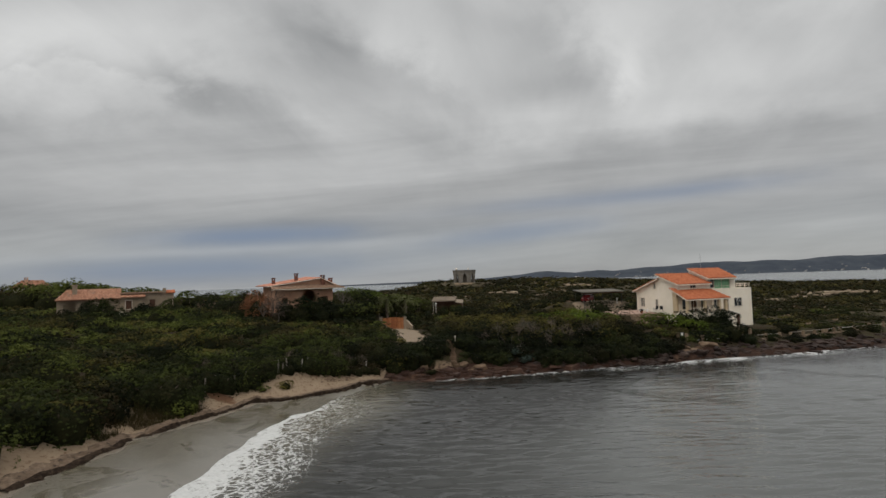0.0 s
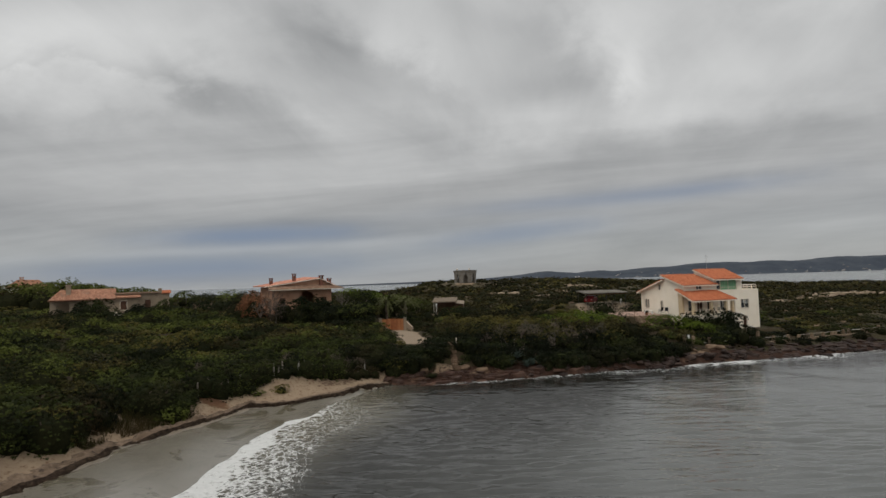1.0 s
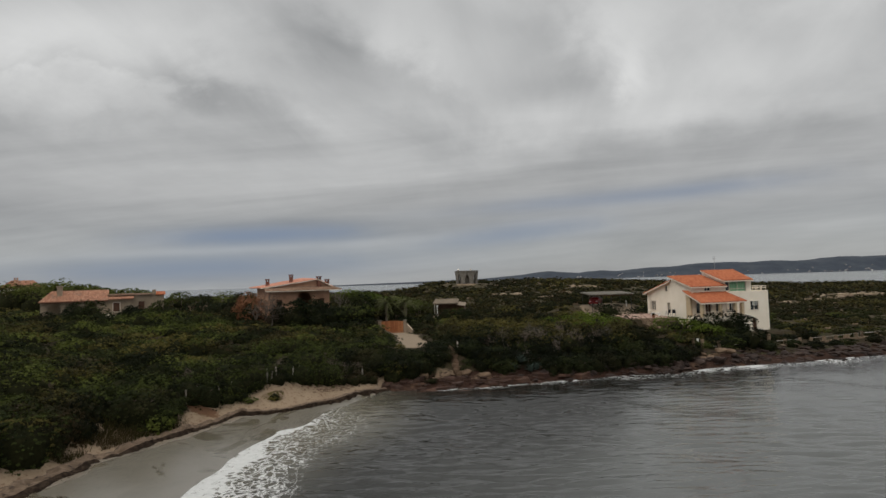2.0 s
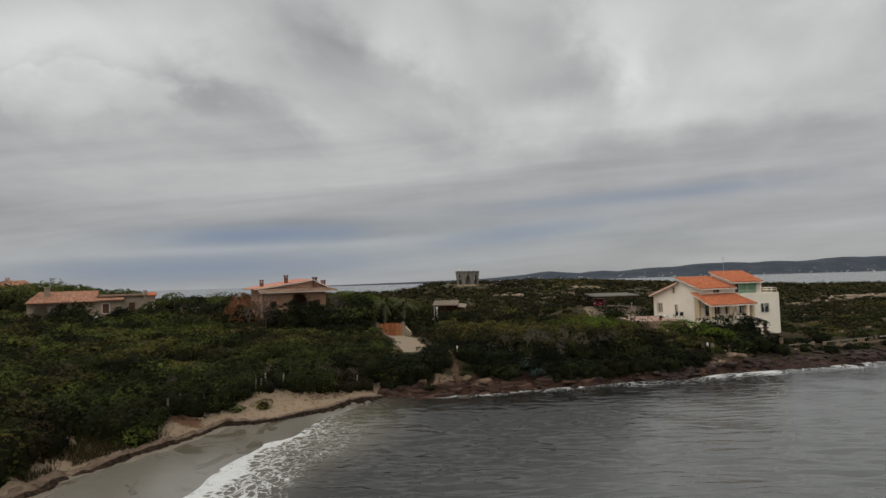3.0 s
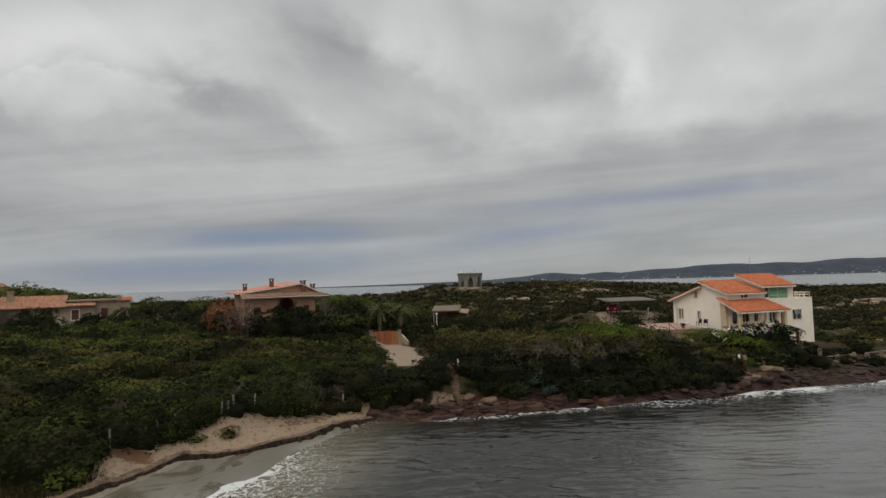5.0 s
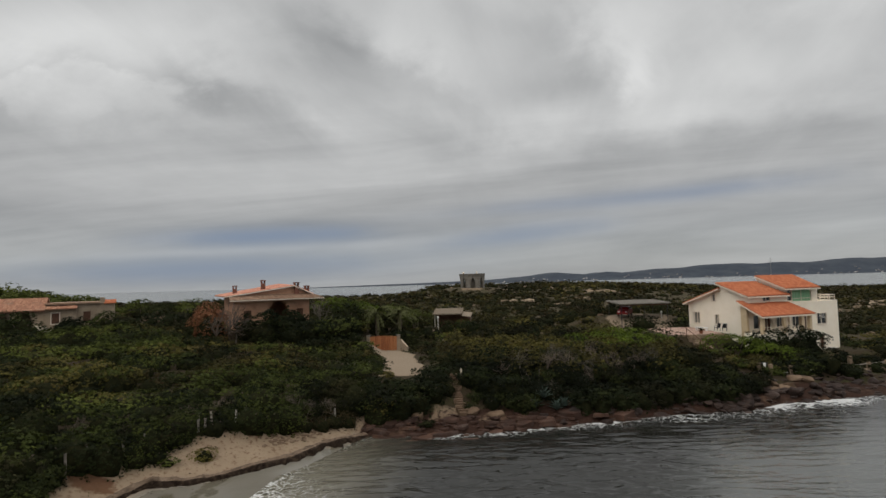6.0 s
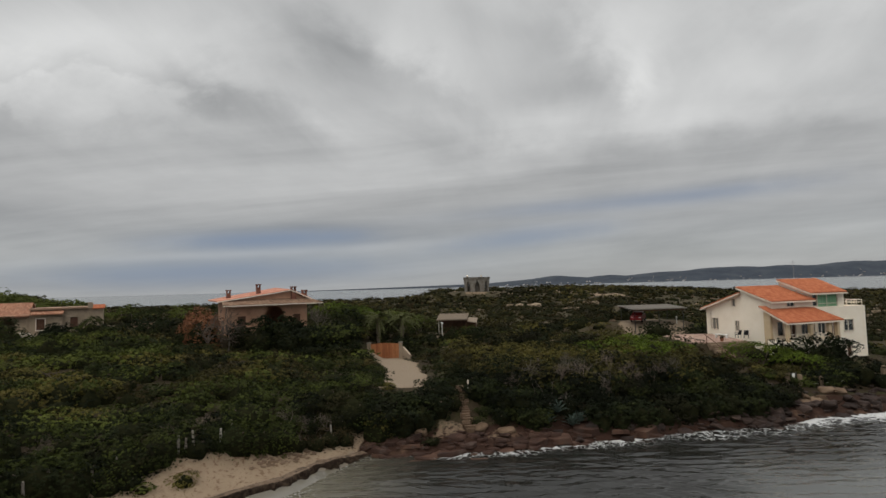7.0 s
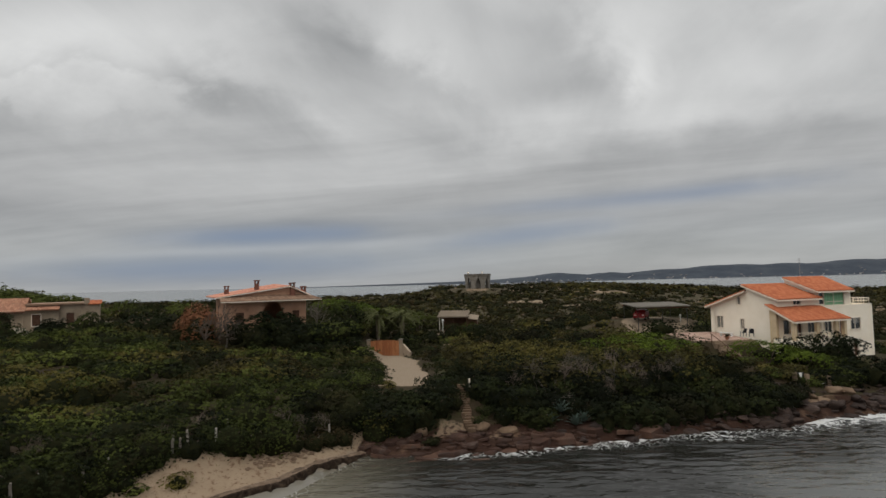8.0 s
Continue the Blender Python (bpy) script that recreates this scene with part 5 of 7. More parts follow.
def terracotta_villa():
    h = thing("terracotta_villa", pose(-30.5, 99.5, 0, 0, 0, 30), "low terracotta villa with arched porch and four brick chimneys", "house")
    bm = bmesh.new()
    wall(bm, "x", 0.0, 0.35, 2.8, 13.0, 6.8, 13.5, holes=[(11.2, 12.1, 8.7, 10.3), (4.0, 5.0, 8.9, 10.3)], arches=[(7.4, 9.95, 10.1, 11.5)])
    cut_above(bm, (2.2, 0, 12.22), (-0.134, 0, 1))
    cut_above(bm, (10.84, 0, 13.36), (0.47, 0, 1))
    face = part("front_wall", bm, PINK, h)
    window("window", face, "x", 0.0, 11.2, 12.1, 8.7, 10.3, -1, SHUTTER, bars=0, rim=PINK)
    window("window", face, "x", 0.0, 4.0, 5.0, 8.9, 10.3, -1, SHUTTER, bars=0, rim=PINK)
    bm = bmesh.new()
    wall(bm, "y", 12.65, 13.0, 0.35, 8.0, 6.8, 12.3, holes=[(3.0, 4.0, 8.8, 10.3)])
    wall(bm, "y", 2.8, 3.15, 0.35, 8.0, 6.8, 12.2)
    wall(bm, "x", 8.0, 8.3, 2.8, 13.0, 6.8, 12.2)
    part("outer_wall", bm, PINK, h)
    tiled_roof("long_roof", (1.5, 8.4, 12.40), (1.5, -0.35, 12.33), (10.84, 8.4, 13.86), (10.84, -0.35, 13.58), TILES_SALMON, h, "salmon orange clay tiles")
    tiled_roof("short_roof", (13.5, -0.35, 12.32), (13.5, 8.4, 12.32), (10.84, -0.35, 13.58), (10.84, 8.4, 13.86), TILES_SALMON, h, "faded orange clay tiles")
    tiled_roof("porch_roof", (2.0, -1.25, 11.80), (14.8, -1.25, 11.80), (2.0, 0.0, 12.42), (13.2, 0.0, 12.42), TILES_BROWN, h, "brown clay tiles")
    bm = bmesh.new()
    for p, q in (((1.45, -0.42, 12.28), (10.84, -0.42, 13.54)), ((10.84, -0.42, 13.54), (13.55, -0.42, 12.28)), ((2.0, -1.3, 11.74), (14.8, -1.3, 11.74))):
        prism(bm, [(p[0], p[1] - 0.05, p[2]), (p[0], p[1] + 0.05, p[2]), (q[0], q[1] + 0.05, q[2]), (q[0], q[1] - 0.05, q[2])], 0.11)
    part("edge_board", bm, TRIM, h)
    chimney(h, 3.35, 3.0, 12.0, 13.75, 0.26, BRICK, BRICK)
    chimney(h, 6.9, 1.5, 12.6, 14.42, 0.27, BRICK, BRICK)
    chimney(h, 11.15, -0.1, 12.0, 14.0, 0.31, BRICK, BRICK)
    chimney(h, 12.95, 1.0, 12.0, 13.5, 0.30, BRICK, BRICK)
    return h


terracotta_villa()

# ---- ochre villa with the arcade ----


def ochre_villa():
    h = thing("ochre_villa", pose(-66.5, 97.5, 0, 0, 0, 28), "ochre stucco villa with arcade, faded tile roof and brown shutters", "house")
    bm = bmesh.new()
    wall(bm, "x", 0.0, 0.35, 3.2, 12.3, 6.6, 11.0, arches=[(4.1, 5.9, 9.9, 10.72), (6.7, 8.5, 9.9, 10.72), (9.2, 11.0, 9.9, 10.72)])
    part("arcade", bm, STUCCO, h)
    bm = bmesh.new()
    wall(bm, "x", 2.6, 2.9, 3.2, 12.3, 6.6, 11.8, holes=[(7.0, 8.2, 7.8, 9.9)])
    wall(bm, "y", 3.2, 3.5, 0.35, 6.5, 6.6, 11.1, holes=[(0.8, 2.2, 7.8, 9.8)])
    wall(bm, "y", 12.0, 12.3, 0.35, 6.5, 6.6, 12.6)
    wall(bm, "x", 6.5, 6.8, 3.2, 12.3, 6.6, 11.2)
    cut_above(bm, (0, 3.0, 12.60), (0, -0.5, 1))
    part("outer_wall", bm, STUCCO, h)
    tiled_roof("front_roof", (3.0, -0.5, 11.10), (12.55, -0.5, 11.10), (4.4, 3.0, 12.78), (12.55, 3.0, 12.78), TILES_OLD, h, "faded orange clay tiles")
    tiled_roof("rear_roof", (12.55, 7.2, 11.1), (3.0, 7.2, 11.1), (12.55, 3.0, 12.78), (4.4, 3.0, 12.78), TILES_OLD, h, "faded orange clay tiles")
    part("fascia", boxed((3.0, 12.55, -0.56, -0.46, 10.86, 11.02)), SHUTTER, h)
    c = part("chimney", boxed((5.3, 6.0, 1.2, 1.9, 11.6, 13.4), (5.2, 6.1, 1.1, 2.0, 13.4, 13.6), bevel=0.03), STUCCO, h)
    # middle and right blocks
    bm = bmesh.new()
    wall(bm, "x", 0.2, 0.5, 12.3, 16.2, 6.6, 11.3, holes=[(13.25, 14.2, 9.1, 10.6)])
    mid = part("middle_wall", bm, STUCCO, h)
    window("window", mid, "x", 0.2, 13.25, 14.2, 9.1, 10.6, -1, SHUTTER, bars=0)
    tiled_roof("lean_to_roof", (12.6, -0.3, 11.22), (16.3, -0.3, 11.22), (12.6, 1.3, 11.72), (16.3, 1.3, 11.72), TILES_OLD, h, "faded orange clay tiles")
    bm = bmesh.new()
    wall(bm, "x", 1.0, 1.3, 12.3, 19.2, 6.6, 11.9, holes=[(17.0, 17.9, 9.2, 10.65)])
    wall(bm, "y", 18.9, 19.2, 1.3, 7.0, 6.6, 11.9)
    wall(bm, "x", 7.0, 7.3, 12.3, 19.2, 6.6, 11.9)
    box(bm, 12.3, 18.9, 1.3, 7.0, 11.6, 11.8)
    side = part("right_wall", bm, STUCCO, h)
    window("window", side, "x", 1.0, 17.0, 17.9, 9.2, 10.65, -1, SHUTTER, bars=0, rim=STUCCO)
    part("flat_roof_edge", boxed((12.4, 19.5, 0.65, 1.0, 11.78, 12.02), (12.4, 19.5, 1.0, 7.4, 11.92, 12.02)), TILES_BROWN, h)
    part("stair_turret", boxed((19.2, 20.9, 0.6, 3.0, 6.6, 11.75), (19.1, 19.7, 0.5, 1.1, 11.75, 12.6), bevel=0.02), STUCCO, h)
    tiled_roof("turret_roof", (19.6, 0.3, 11.78), (21.15, 0.3, 11.78), (19.6, 2.0, 12.25), (21.15, 2.0, 12.25), TILES, h, "bright orange clay tiles")
    # white outside stair
    bm = bmesh.new()
    for i in range(9):
        box(bm, 12.6 + 0.25 * i, 12.85 + 0.25 * i, -1.9, -0.7, 6.4, 8.75 - 0.17 * i)
    box(bm, 11.6, 12.6, -1.9, -0.0, 6.4, 8.9)
    part("outside_stair", bm, TRIM, h, "whitewashed steps")
    return h


ochre_villa()
garden = thing("garden_wall", pose(-44.0, 107.5, 0, 0, 0, 18), "pale low masonry garden wall beside the ochre villa", "wall")
part("masonry", boxed((0, 3.2, 0, 0.3, 6.6, 9.5), (-0.05, 3.25, -0.05, 0.35, 9.5, 9.6)), STONEWALL, garden)


def far_villa():
    h = thing("far_villa", pose(-107.0, 148.0, -0.5, 0, 0, 30), "distant pale villa with orange tiled roof among trees", "house")
    part("wall", boxed((0, 7.5, 0, 6, 9.5, 14.6)), PLASTER, h)
    tiled_roof("front_roof", (-0.5, -0.5, 14.5), (8.0, -0.5, 14.5), (1.5, 3.0, 16.3), (6.0, 3.0, 16.3), TILES_OLD, h)
    tiled_roof("rear_roof", (8.0, 6.5, 14.5), (-0.5, 6.5, 14.5), (6.0, 3.0, 16.3), (1.5, 3.0, 16.3), TILES_OLD, h)
    tiled_roof("side_roof", (8.0, -0.5, 14.5), (8.0, 6.5, 14.5), (6.0, 3.0, 16.3), (6.0, 3.01, 16.3), TILES_OLD, h)
    chimney(h, 2.6, 2.2, 15.3, 17.0, 0.4, PINK, PINK)
    window("window", h, "x", 0.0, 2.0, 3.2, 12.4, 13.8, -1, SHUTTER)
    window("window", h, "x", 0.0, 5.0, 6.2, 12.4, 13.8, -1, SHUTTER)
    return h


far_villa()


def watch_tower():
    """An open round shelter of arches, weathered concrete."""
    t = thing("arched_tower", pose(7.6, 190.0, 0, 0, 0, 0), "weathered grey concrete round tower with pointed arches", "tower")
    n = 8
    for i in range(n):
        bm = bmesh.new()
        a0, a1 = 2 * math.pi * (i + 0.27) / n, 2 * math.pi * (i + 0.73) / n
        ring = []
        for z, spread, rr in ((11.0, 0.0, 3.5), (13.0, 0.02, 3.45), (13.9, 0.09, 3.5), (14.7, 0.21, 3.6), (15.6, 0.21, 3.75)):
            for r in (rr, rr - 0.55):
                for a in (a0 - spread, a1 + spread):
                    ring.append(bm.verts.new((r * math.cos(a), r * math.sin(a), z)))
        for k in range(4):
            o = 4 * k
            for p, q in ((0, 1), (1, 3), (3, 2), (2, 0)):
                bm.faces.new((ring[o + p], ring[o + q], ring[o + 4 + q], ring[o + 4 + p]))
        bm.faces.new((ring[16], ring[17], ring[19], ring[18]))
        part("pier", bm, CONCRETE, t)
    bm = bmesh.new()
    bmesh.ops.create_cone(bm, segments=27, radius1=3.3, radius2=3.3, depth=0.25, cap_ends=True, matrix=Matrix.Translation((0, 0, 15.1)))
    part("deck", bm, CONCRETE, t)
    bm = bmesh.new()
    bmesh.ops.create_cone(bm, segments=24, radius1=2.2, radius2=2.2, depth=3.9, cap_ends=True, matrix=Matrix.Translation((0, 0, 13.0)))
    part("inner_wall", bm, CONCRETE, t)
    bm = bmesh.new()
    bmesh.ops.create_icosphere(bm, subdivisions=2, radius=0.32, matrix=Matrix.Translation((-2.6, -1.6, 15.9)))
    box(bm, 1.0, 1.35, -2.9, -2.6, 15.5, 16.2)
    part("white_stone", bm, TRIM, t)
    return t


watch_tower()

# ---- carport, car, shed and gate ----


def carport():
    s = thing("carport", pose(25.2, 111.5, 6.2, 0, 0, 6), "open carport with a flat grey sheet roof on thin posts", "carport")
    bm = bmesh.new()
    prism(bm, [(1.3, -0.5, 3.14), (9.4, -0.5, 3.14), (9.4, 5.3, 3.46), (1.3, 5.3, 3.46)], 0.06)
    roof = part("roof", bm, SHEETROOF, s)
    rib = bmesh.new()
    tube(rib, [(0, -0.52, 3.20), (0, 5.3, 3.52)], [0.05, 0.05], 5)
    rib = part("rib", rib, SHEETROOF, roof)
    for i in range(33):
        piece = rib if i == 0 else new("rib", rib.data)
        piece.parent, piece.location = roof, (1.4 + i * 0.245, 0, 0)
    for y, z in ((0.0, 3.0), (5.0, 3.27)):
        part("beam", boxed((1.4, 9.3, y - 0.05, y + 0.05, z - 0.16, z)), SHUTTER, s)
    for x in (1.7, 5.3, 9.0):
        for y, z in ((0.0, 2.9), (5.0, 3.2)):
            bm = bmesh.new()
            tube(bm, [(x, y, -0.6), (x, y, z)], [0.055, 0.05], 7)
            part("post", bm, DARKPLASTIC, s)
    return s


def garden_shed():
    s = thing("garden_shed", pose(-1.5, 113.0, 5.8, 0, 0, -6), "open timber shed with a sloping tan tiled roof", "shed")
    bm = bmesh.new()
    prism(bm, [(-0.3, -0.5, 2.75), (4.2, -0.5, 2.75), (4.2, 3.6, 3.40), (-0.3, 3.6, 3.40)], 0.12)
    for i in range(16):
        tube(bm, [(-0.15 + i * 0.28, -0.52, 2.80), (-0.15 + i * 0.28, 3.6, 3.45)], [0.07, 0.07], 6)
    part("roof", bm, CANOPYROOF, s)
    bm = bmesh.new()
    prism(bm, [(4.2, -0.3, 2.45), (5.6, -0.3, 2.25), (5.6, 2.6, 2.75), (4.2, 2.6, 2.95)], 0.1)
    part("lean_to_roof", bm, CANOPYROOF, s)
    for x, y, z in ((0.0, 0.0, 2.7), (2.0, 0.0, 2.7), (4.0, 0.0, 2.7), (5.4, 0.0, 2.2), (0.0, 3.3, 3.2), (4.0, 3.3, 3.2)):
        bm = bmesh.new()
        tube(bm, [(x, y, -0.6), (x, y, z)], [0.08, 0.07], 7)
        part("post", bm, SHUTTER if x else FENCEWOOD, s)
    part("back_wall", boxed((0, 5.4, 3.15, 3.3, -0.6, 2.7), (5.25, 5.4, 0.2, 3.15, -0.6, 2.2)), SHUTTER, s)
    part("low_wall", boxed((-0.4, 2.6, -0.5, -0.3, -0.6, 0.75), bevel=0.02), STUCCO, s)
    return s


carport()
garden_shed()


def car():
    c = thing("car", pose(28.3, 114.6, ground_at(28.3, 114.6) + 0.02, 0, 0, 62), "small red hatchback parked under the carport", "car")
    bm = bmesh.new()
    side = [(-1.9, 0.35), (-1.95, 0.75), (-1.75, 0.98), (-1.0, 1.05), (-0.45, 1.45), (0.9, 1.5), (1.65, 1.05), (1.85, 0.9), (1.9, 0.4)]
    left = [bm.verts.new((x, -0.8 + (0.12 if z > 1.1 else 0), z)) for x, z in side]
    right = [bm.verts.new((x, 0.8 - (0.12 if z > 1.1 else 0), z)) for x, z in side]
    bm.faces.new(left)
    bm.faces.new(right[::-1])
    for i in range(len(side)):
        j = (i + 1) % len(side)
        bm.faces.new((left[j], left[i], right[i], right[j]))
    bmesh.ops.bevel(bm, geom=bm.edges[:], offset=0.05, segments=2, affect="EDGES")
    part("body", bm, CARPAINT, c)
    part("side_window", boxed((-0.75, 1.2, -0.75, -0.70, 1.08, 1.38)), GLASS, c)
    part("side_window", boxed((-0.75, 1.2, 0.70, 0.75, 1.08, 1.38)), GLASS, c)
    for x in (-1.2, 1.2):
        for y in (-0.75, 0.75):
            bm = bmesh.new()
            bmesh.ops.create_cone(bm, segments=18, radius1=0.31, radius2=0.31, depth=0.2, cap_ends=True, matrix=pose(x, y, 0.31, 90))
            w = part("wheel", bm, RUBBER, c)
            bm = bmesh.new()
            bmesh.ops.create_cone(bm, segments=14, radius1=0.18, radius2=0.16, depth=0.22, cap_ends=True, matrix=pose(x, y, 0.31, 90))
            part("rim", bm, METAL, w)
    for y in (-0.55, 0.55):
        part("headlight", boxed((-1.97, -1.9, y - 0.15, y + 0.15, 0.68, 0.82), bevel=0.02), WHITEPLASTIC, c)
    return c


car()


def lamp_post(m, label):
    p = thing("garden_lamp", m, label, "lamp", "white garden lamps")
    bm = bmesh.new()
    tube(bm, [(0, 0, -0.4), (0, 0, 1.9)], [0.06, 0.05], 8)
    part("pole", bm, WHITEPLASTIC, p)
    bm = bmesh.new()
    bmesh.ops.create_icosphere(bm, subdivisions=2, radius=0.17, matrix=Matrix.Translation((0, 0, 2.0)))
    part("globe", bm, WHITEPLASTIC, p, smooth=True)
    return p


first_lamp = lamp_post(pose(33.6, 113.6, 5.9), "white globe garden lamp on a short pole")
copy_thing(first_lamp, pose(-1.0, 111.5, 6.1))


def wooden_gate():
    g = thing("wooden_gate", pose(-10.2, 103.0, 4.25), "closed orange-brown plank double gate across the drive", "gate")
    for i in range(22):
        part("plank", boxed((i * 0.165, i * 0.165 + 0.15, 0, 0.05, 0.06, 1.95 + 0.10 * math.sin(i * math.pi / 21.0)), bevel=0.008), GATEWOOD, g)
    for z in (0.4, 1.5):
        part("cross_rail", boxed((0, 3.62, 0.05, 0.11, z, z + 0.14)), GATEWOOD, g)
    return g


wooden_gate()
pillar = thing("gate_pillar", pose(-10.45, 103.0, 4.2), "pale masonry gate pillar with a flat cap", "pillar", "gate pillars of the drive")
part("shaft", boxed((-0.22, 0.22, -0.25, 0.25, -0.5, 2.1), bevel=0.02), STUCCO, pillar)
part("cap", boxed((-0.28, 0.28, -0.31, 0.31, 2.1, 2.22), bevel=0.02), CONCRETE, pillar)
copy_thing(pillar, pose(-6.32, 103.0, 4.2))
wing = thing("wing_wall", pose(-6.05, 103.0, 4.0, 0, 0, -50), "stepped pale masonry wing wall beside the gate", "wall")
bm = bmesh.new()
wall(bm, "x", -0.15, 0.15, 0.1, 1.7, -0.4, 1.8)
cut_above(bm, (0.1, 0, 1.8), (0.6, 0, 1))
part("masonry", bm, STUCCO, wing)

# ---- terrace, steps and shore wall below the white house ----
terrace = thing("terrace", pose(32.0, 100.0, 5.97), "pink paved terrace beside the white house", "terrace", kind="structure")
part("slab", boxed((-3.4, 3.6, -3.6, 7.6, -1.6, 0.0)), STONEWALL, terrace)
slab_mesh = None
for i in range(11):
    for j in range(17):
        if slab_mesh is None:
            ob = part("paving_slab", boxed((-0.30, 0.30, -0.30, 0.30, 0.0, 0.03), bevel=0.006), PAVING, terrace)
            slab_mesh = ob.data
        else:
            ob = new("paving_slab", slab_mesh)
            ob.parent = terrace
        ob.location = (-3.08 + i * 0.625, -3.2 + j * 0.625, 0.004)


def garden_chair():
    c = thing("garden_chair", pose(36.2, 100.6, 6.0, 0, 0, 200), "dark green plastic garden armchair on the terrace", "chair")
    part("seat", boxed((-0.25, 0.25, -0.25, 0.25, 0.40, 0.45), bevel=0.015), DARKPLASTIC, c)
    bm = boxed((-0.25, 0.25, 0.0, 0.05, 0.0, 0.58), bevel=0.02)
    bmesh.ops.transform(bm, matrix=pose(0, 0.22, 0.43, -14), verts=bm.verts)
    part("backrest", bm, DARKPLASTIC, c)
    for x in (-0.24, 0.24):
        part("armrest", boxed((x - 0.03, x + 0.03, -0.24, 0.3, 0.62, 0.66), bevel=0.01), DARKPLASTIC, c)
        for y in (-0.22, 0.22):
            part("leg", boxed((x - 0.02, x + 0.02, y - 0.02, y + 0.02, 0, 0.62 if y < 0 else 0.42)), DARKPLASTIC, c)
    return c


first_chair = garden_chair()
copy_thing(first_chair, pose(36.9, 100.0, 6.0, 0, 0, 160))
bench = thing("garden_bench", pose(34.4, 101.2, 6.0, 0, 0, -62), "long low white bench on the terrace", "bench")
part("seat", boxed((-0.9, 0.9, -0.2, 0.2, 0.40, 0.46), bevel=0.015), WHITEPLASTIC, bench)
for x in (-0.75, 0.75):
    part("leg", boxed((x - 0.05, x + 0.05, -0.18, 0.18, 0, 0.40)), WHITEPLASTIC, bench)
pot = thing("flower_pot", pose(32.6, 97.2, 6.0), "terracotta pot with a small dark plant", "pot")
bm = bmesh.new()
tube(bm, [(0, 0, 0), (0, 0, 0.34), (0, 0, 0.40)], [0.16, 0.24, 0.26], 14)
part("bowl", bm, POT, pot)
plant = new("plant", planted("plant", *clump(0, 0, 0.35, 0.28, 0.4, 150, 0.07, 4), LEAF_DARK, 0.5))
plant.parent = pot


def flight(name, m, steps, wide, tread, rise, label, mat, group=""):
    """Stone steps going down along +y from the origin's top."""
    s = thing(name, m, label, "stairs", group)
    for i in range(steps):
        w = wide * (1 + 0.20 * math.sin(i * 2.3))
        x = (0.06 + 0.06 * (wide < 1)) * math.sin(i * 1.7) + 0.05 * math.sin(i * 5.1)
        part("step", boxed((x - w / 2, x + w / 2, i * tread, (i + 1) * tread + 0.06, -(i + 1) * rise - 0.5, -i * rise - 0.02 + 0.02 * math.sin(i * 4.1)), bevel=0.025), mat, s)
    return s


steps_a = flight("terrace_steps", pose(31.0, 96.4, 6.0, 0, 0, 197), 14, 1.3, 0.36, 0.185, "pale stone garden steps down from the terrace", STONEWALL)
bm = bmesh.new()
tube(bm, [(0.75, -0.2, 0.95), (0.75, 5.0, -1.6)], [0.045, 0.045], 6)
for i in range(3):
    tube(bm, [(0.75, 0.1 + i * 2.4, -1.3 * i - 0.2), (0.75, 0.1 + i * 2.4, 0.8 - i * 1.18)], [0.045, 0.045], 6)
part("handrail", bm, SHUTTER, steps_a, "dark wooden handrail")
flight("garden_steps", pose(32.8, 91.4, 3.4, 0, 0, 190), 8, 1.6, 0.5, 0.17, "uneven stone steps among garden rocks", STONEWALL)
shore_steps = flight("shore_steps", pose(1.0, 80.2, 4.5, 0, 0, 187), 19, 0.72, 0.27, 0.145, "narrow worn steps cut down to the rocks", ROCK_TAN)
post = thing("white_post", pose(1.75, 79.9, 3.8), "white painted wooden post beside the shore steps", "post")
part("shaft", boxed((-0.07, 0.07, -0.07, 0.07, -0.4, 1.2), bevel=0.02), TRIM, post)
curb = thing("path_wall", pose(1.8, 80.3, 3.8, 0, 0, 6), "low tan retaining wall beside the shore steps", "wall")
part("masonry", boxed((0.0, 3.4, 0, 0.3, -0.8, 0.55), bevel=0.04), STONEWALL, curb)

# shore wall with stone posts, rising behind the rocks
WALL_LINE = ((35.3, 86.4), (57.2, 94.7), (67.5, 99.3), (95.0, 110.0))


def along(x):
    for (ax, ay), (bx, by) in zip(WALL_LINE, WALL_LINE[1:]):
        if x <= bx:
            return ay + (by - ay) * (x - ax) / (bx - ax)
    return WALL_LINE[-1][1]


shore_wall = thing("shore_wall", Matrix(), "tan stone retaining wall with rails along the shore", "wall", kind="structure")
pieces = [(36.2, 41.5), (47.2, 52.5), (54.5, 62.5), (62.5, 70.0), (70.0, 80.0), (80.0, 94.0)]
for x0, x1 in pieces:
    y0, y1 = along(x0), along(x1)
    bm = bmesh.new()
    prism(bm, [(x0, y0 - 0.2, 2.0), (x1, y1 - 0.2, 2.0), (x1, y1 + 0.2, 2.0), (x0, y0 + 0.2, 2.0)], 1.6)
    part("wall_section", bm, STONEWALL, shore_wall)
    bm = bmesh.new()
    tube(bm, [(x0, y0, 2.55), (x1, y1, 2.55)], [0.05, 0.05], 5)
    part("rail", bm, FENCEWOOD, shore_wall)
pier = thing("stone_post", pose(33.9, 86.2, max(1.6, ground_at(33.9, 86.2) - 0.2)), "short tan stone post with rounded top on the shore wall", "post", "stone posts of the shore wall")
bm = boxed((-0.19, 0.19, -0.19, 0.19, -0.6, 1.15), bevel=0.05)
part("shaft", bm, STONEWALL, pier)
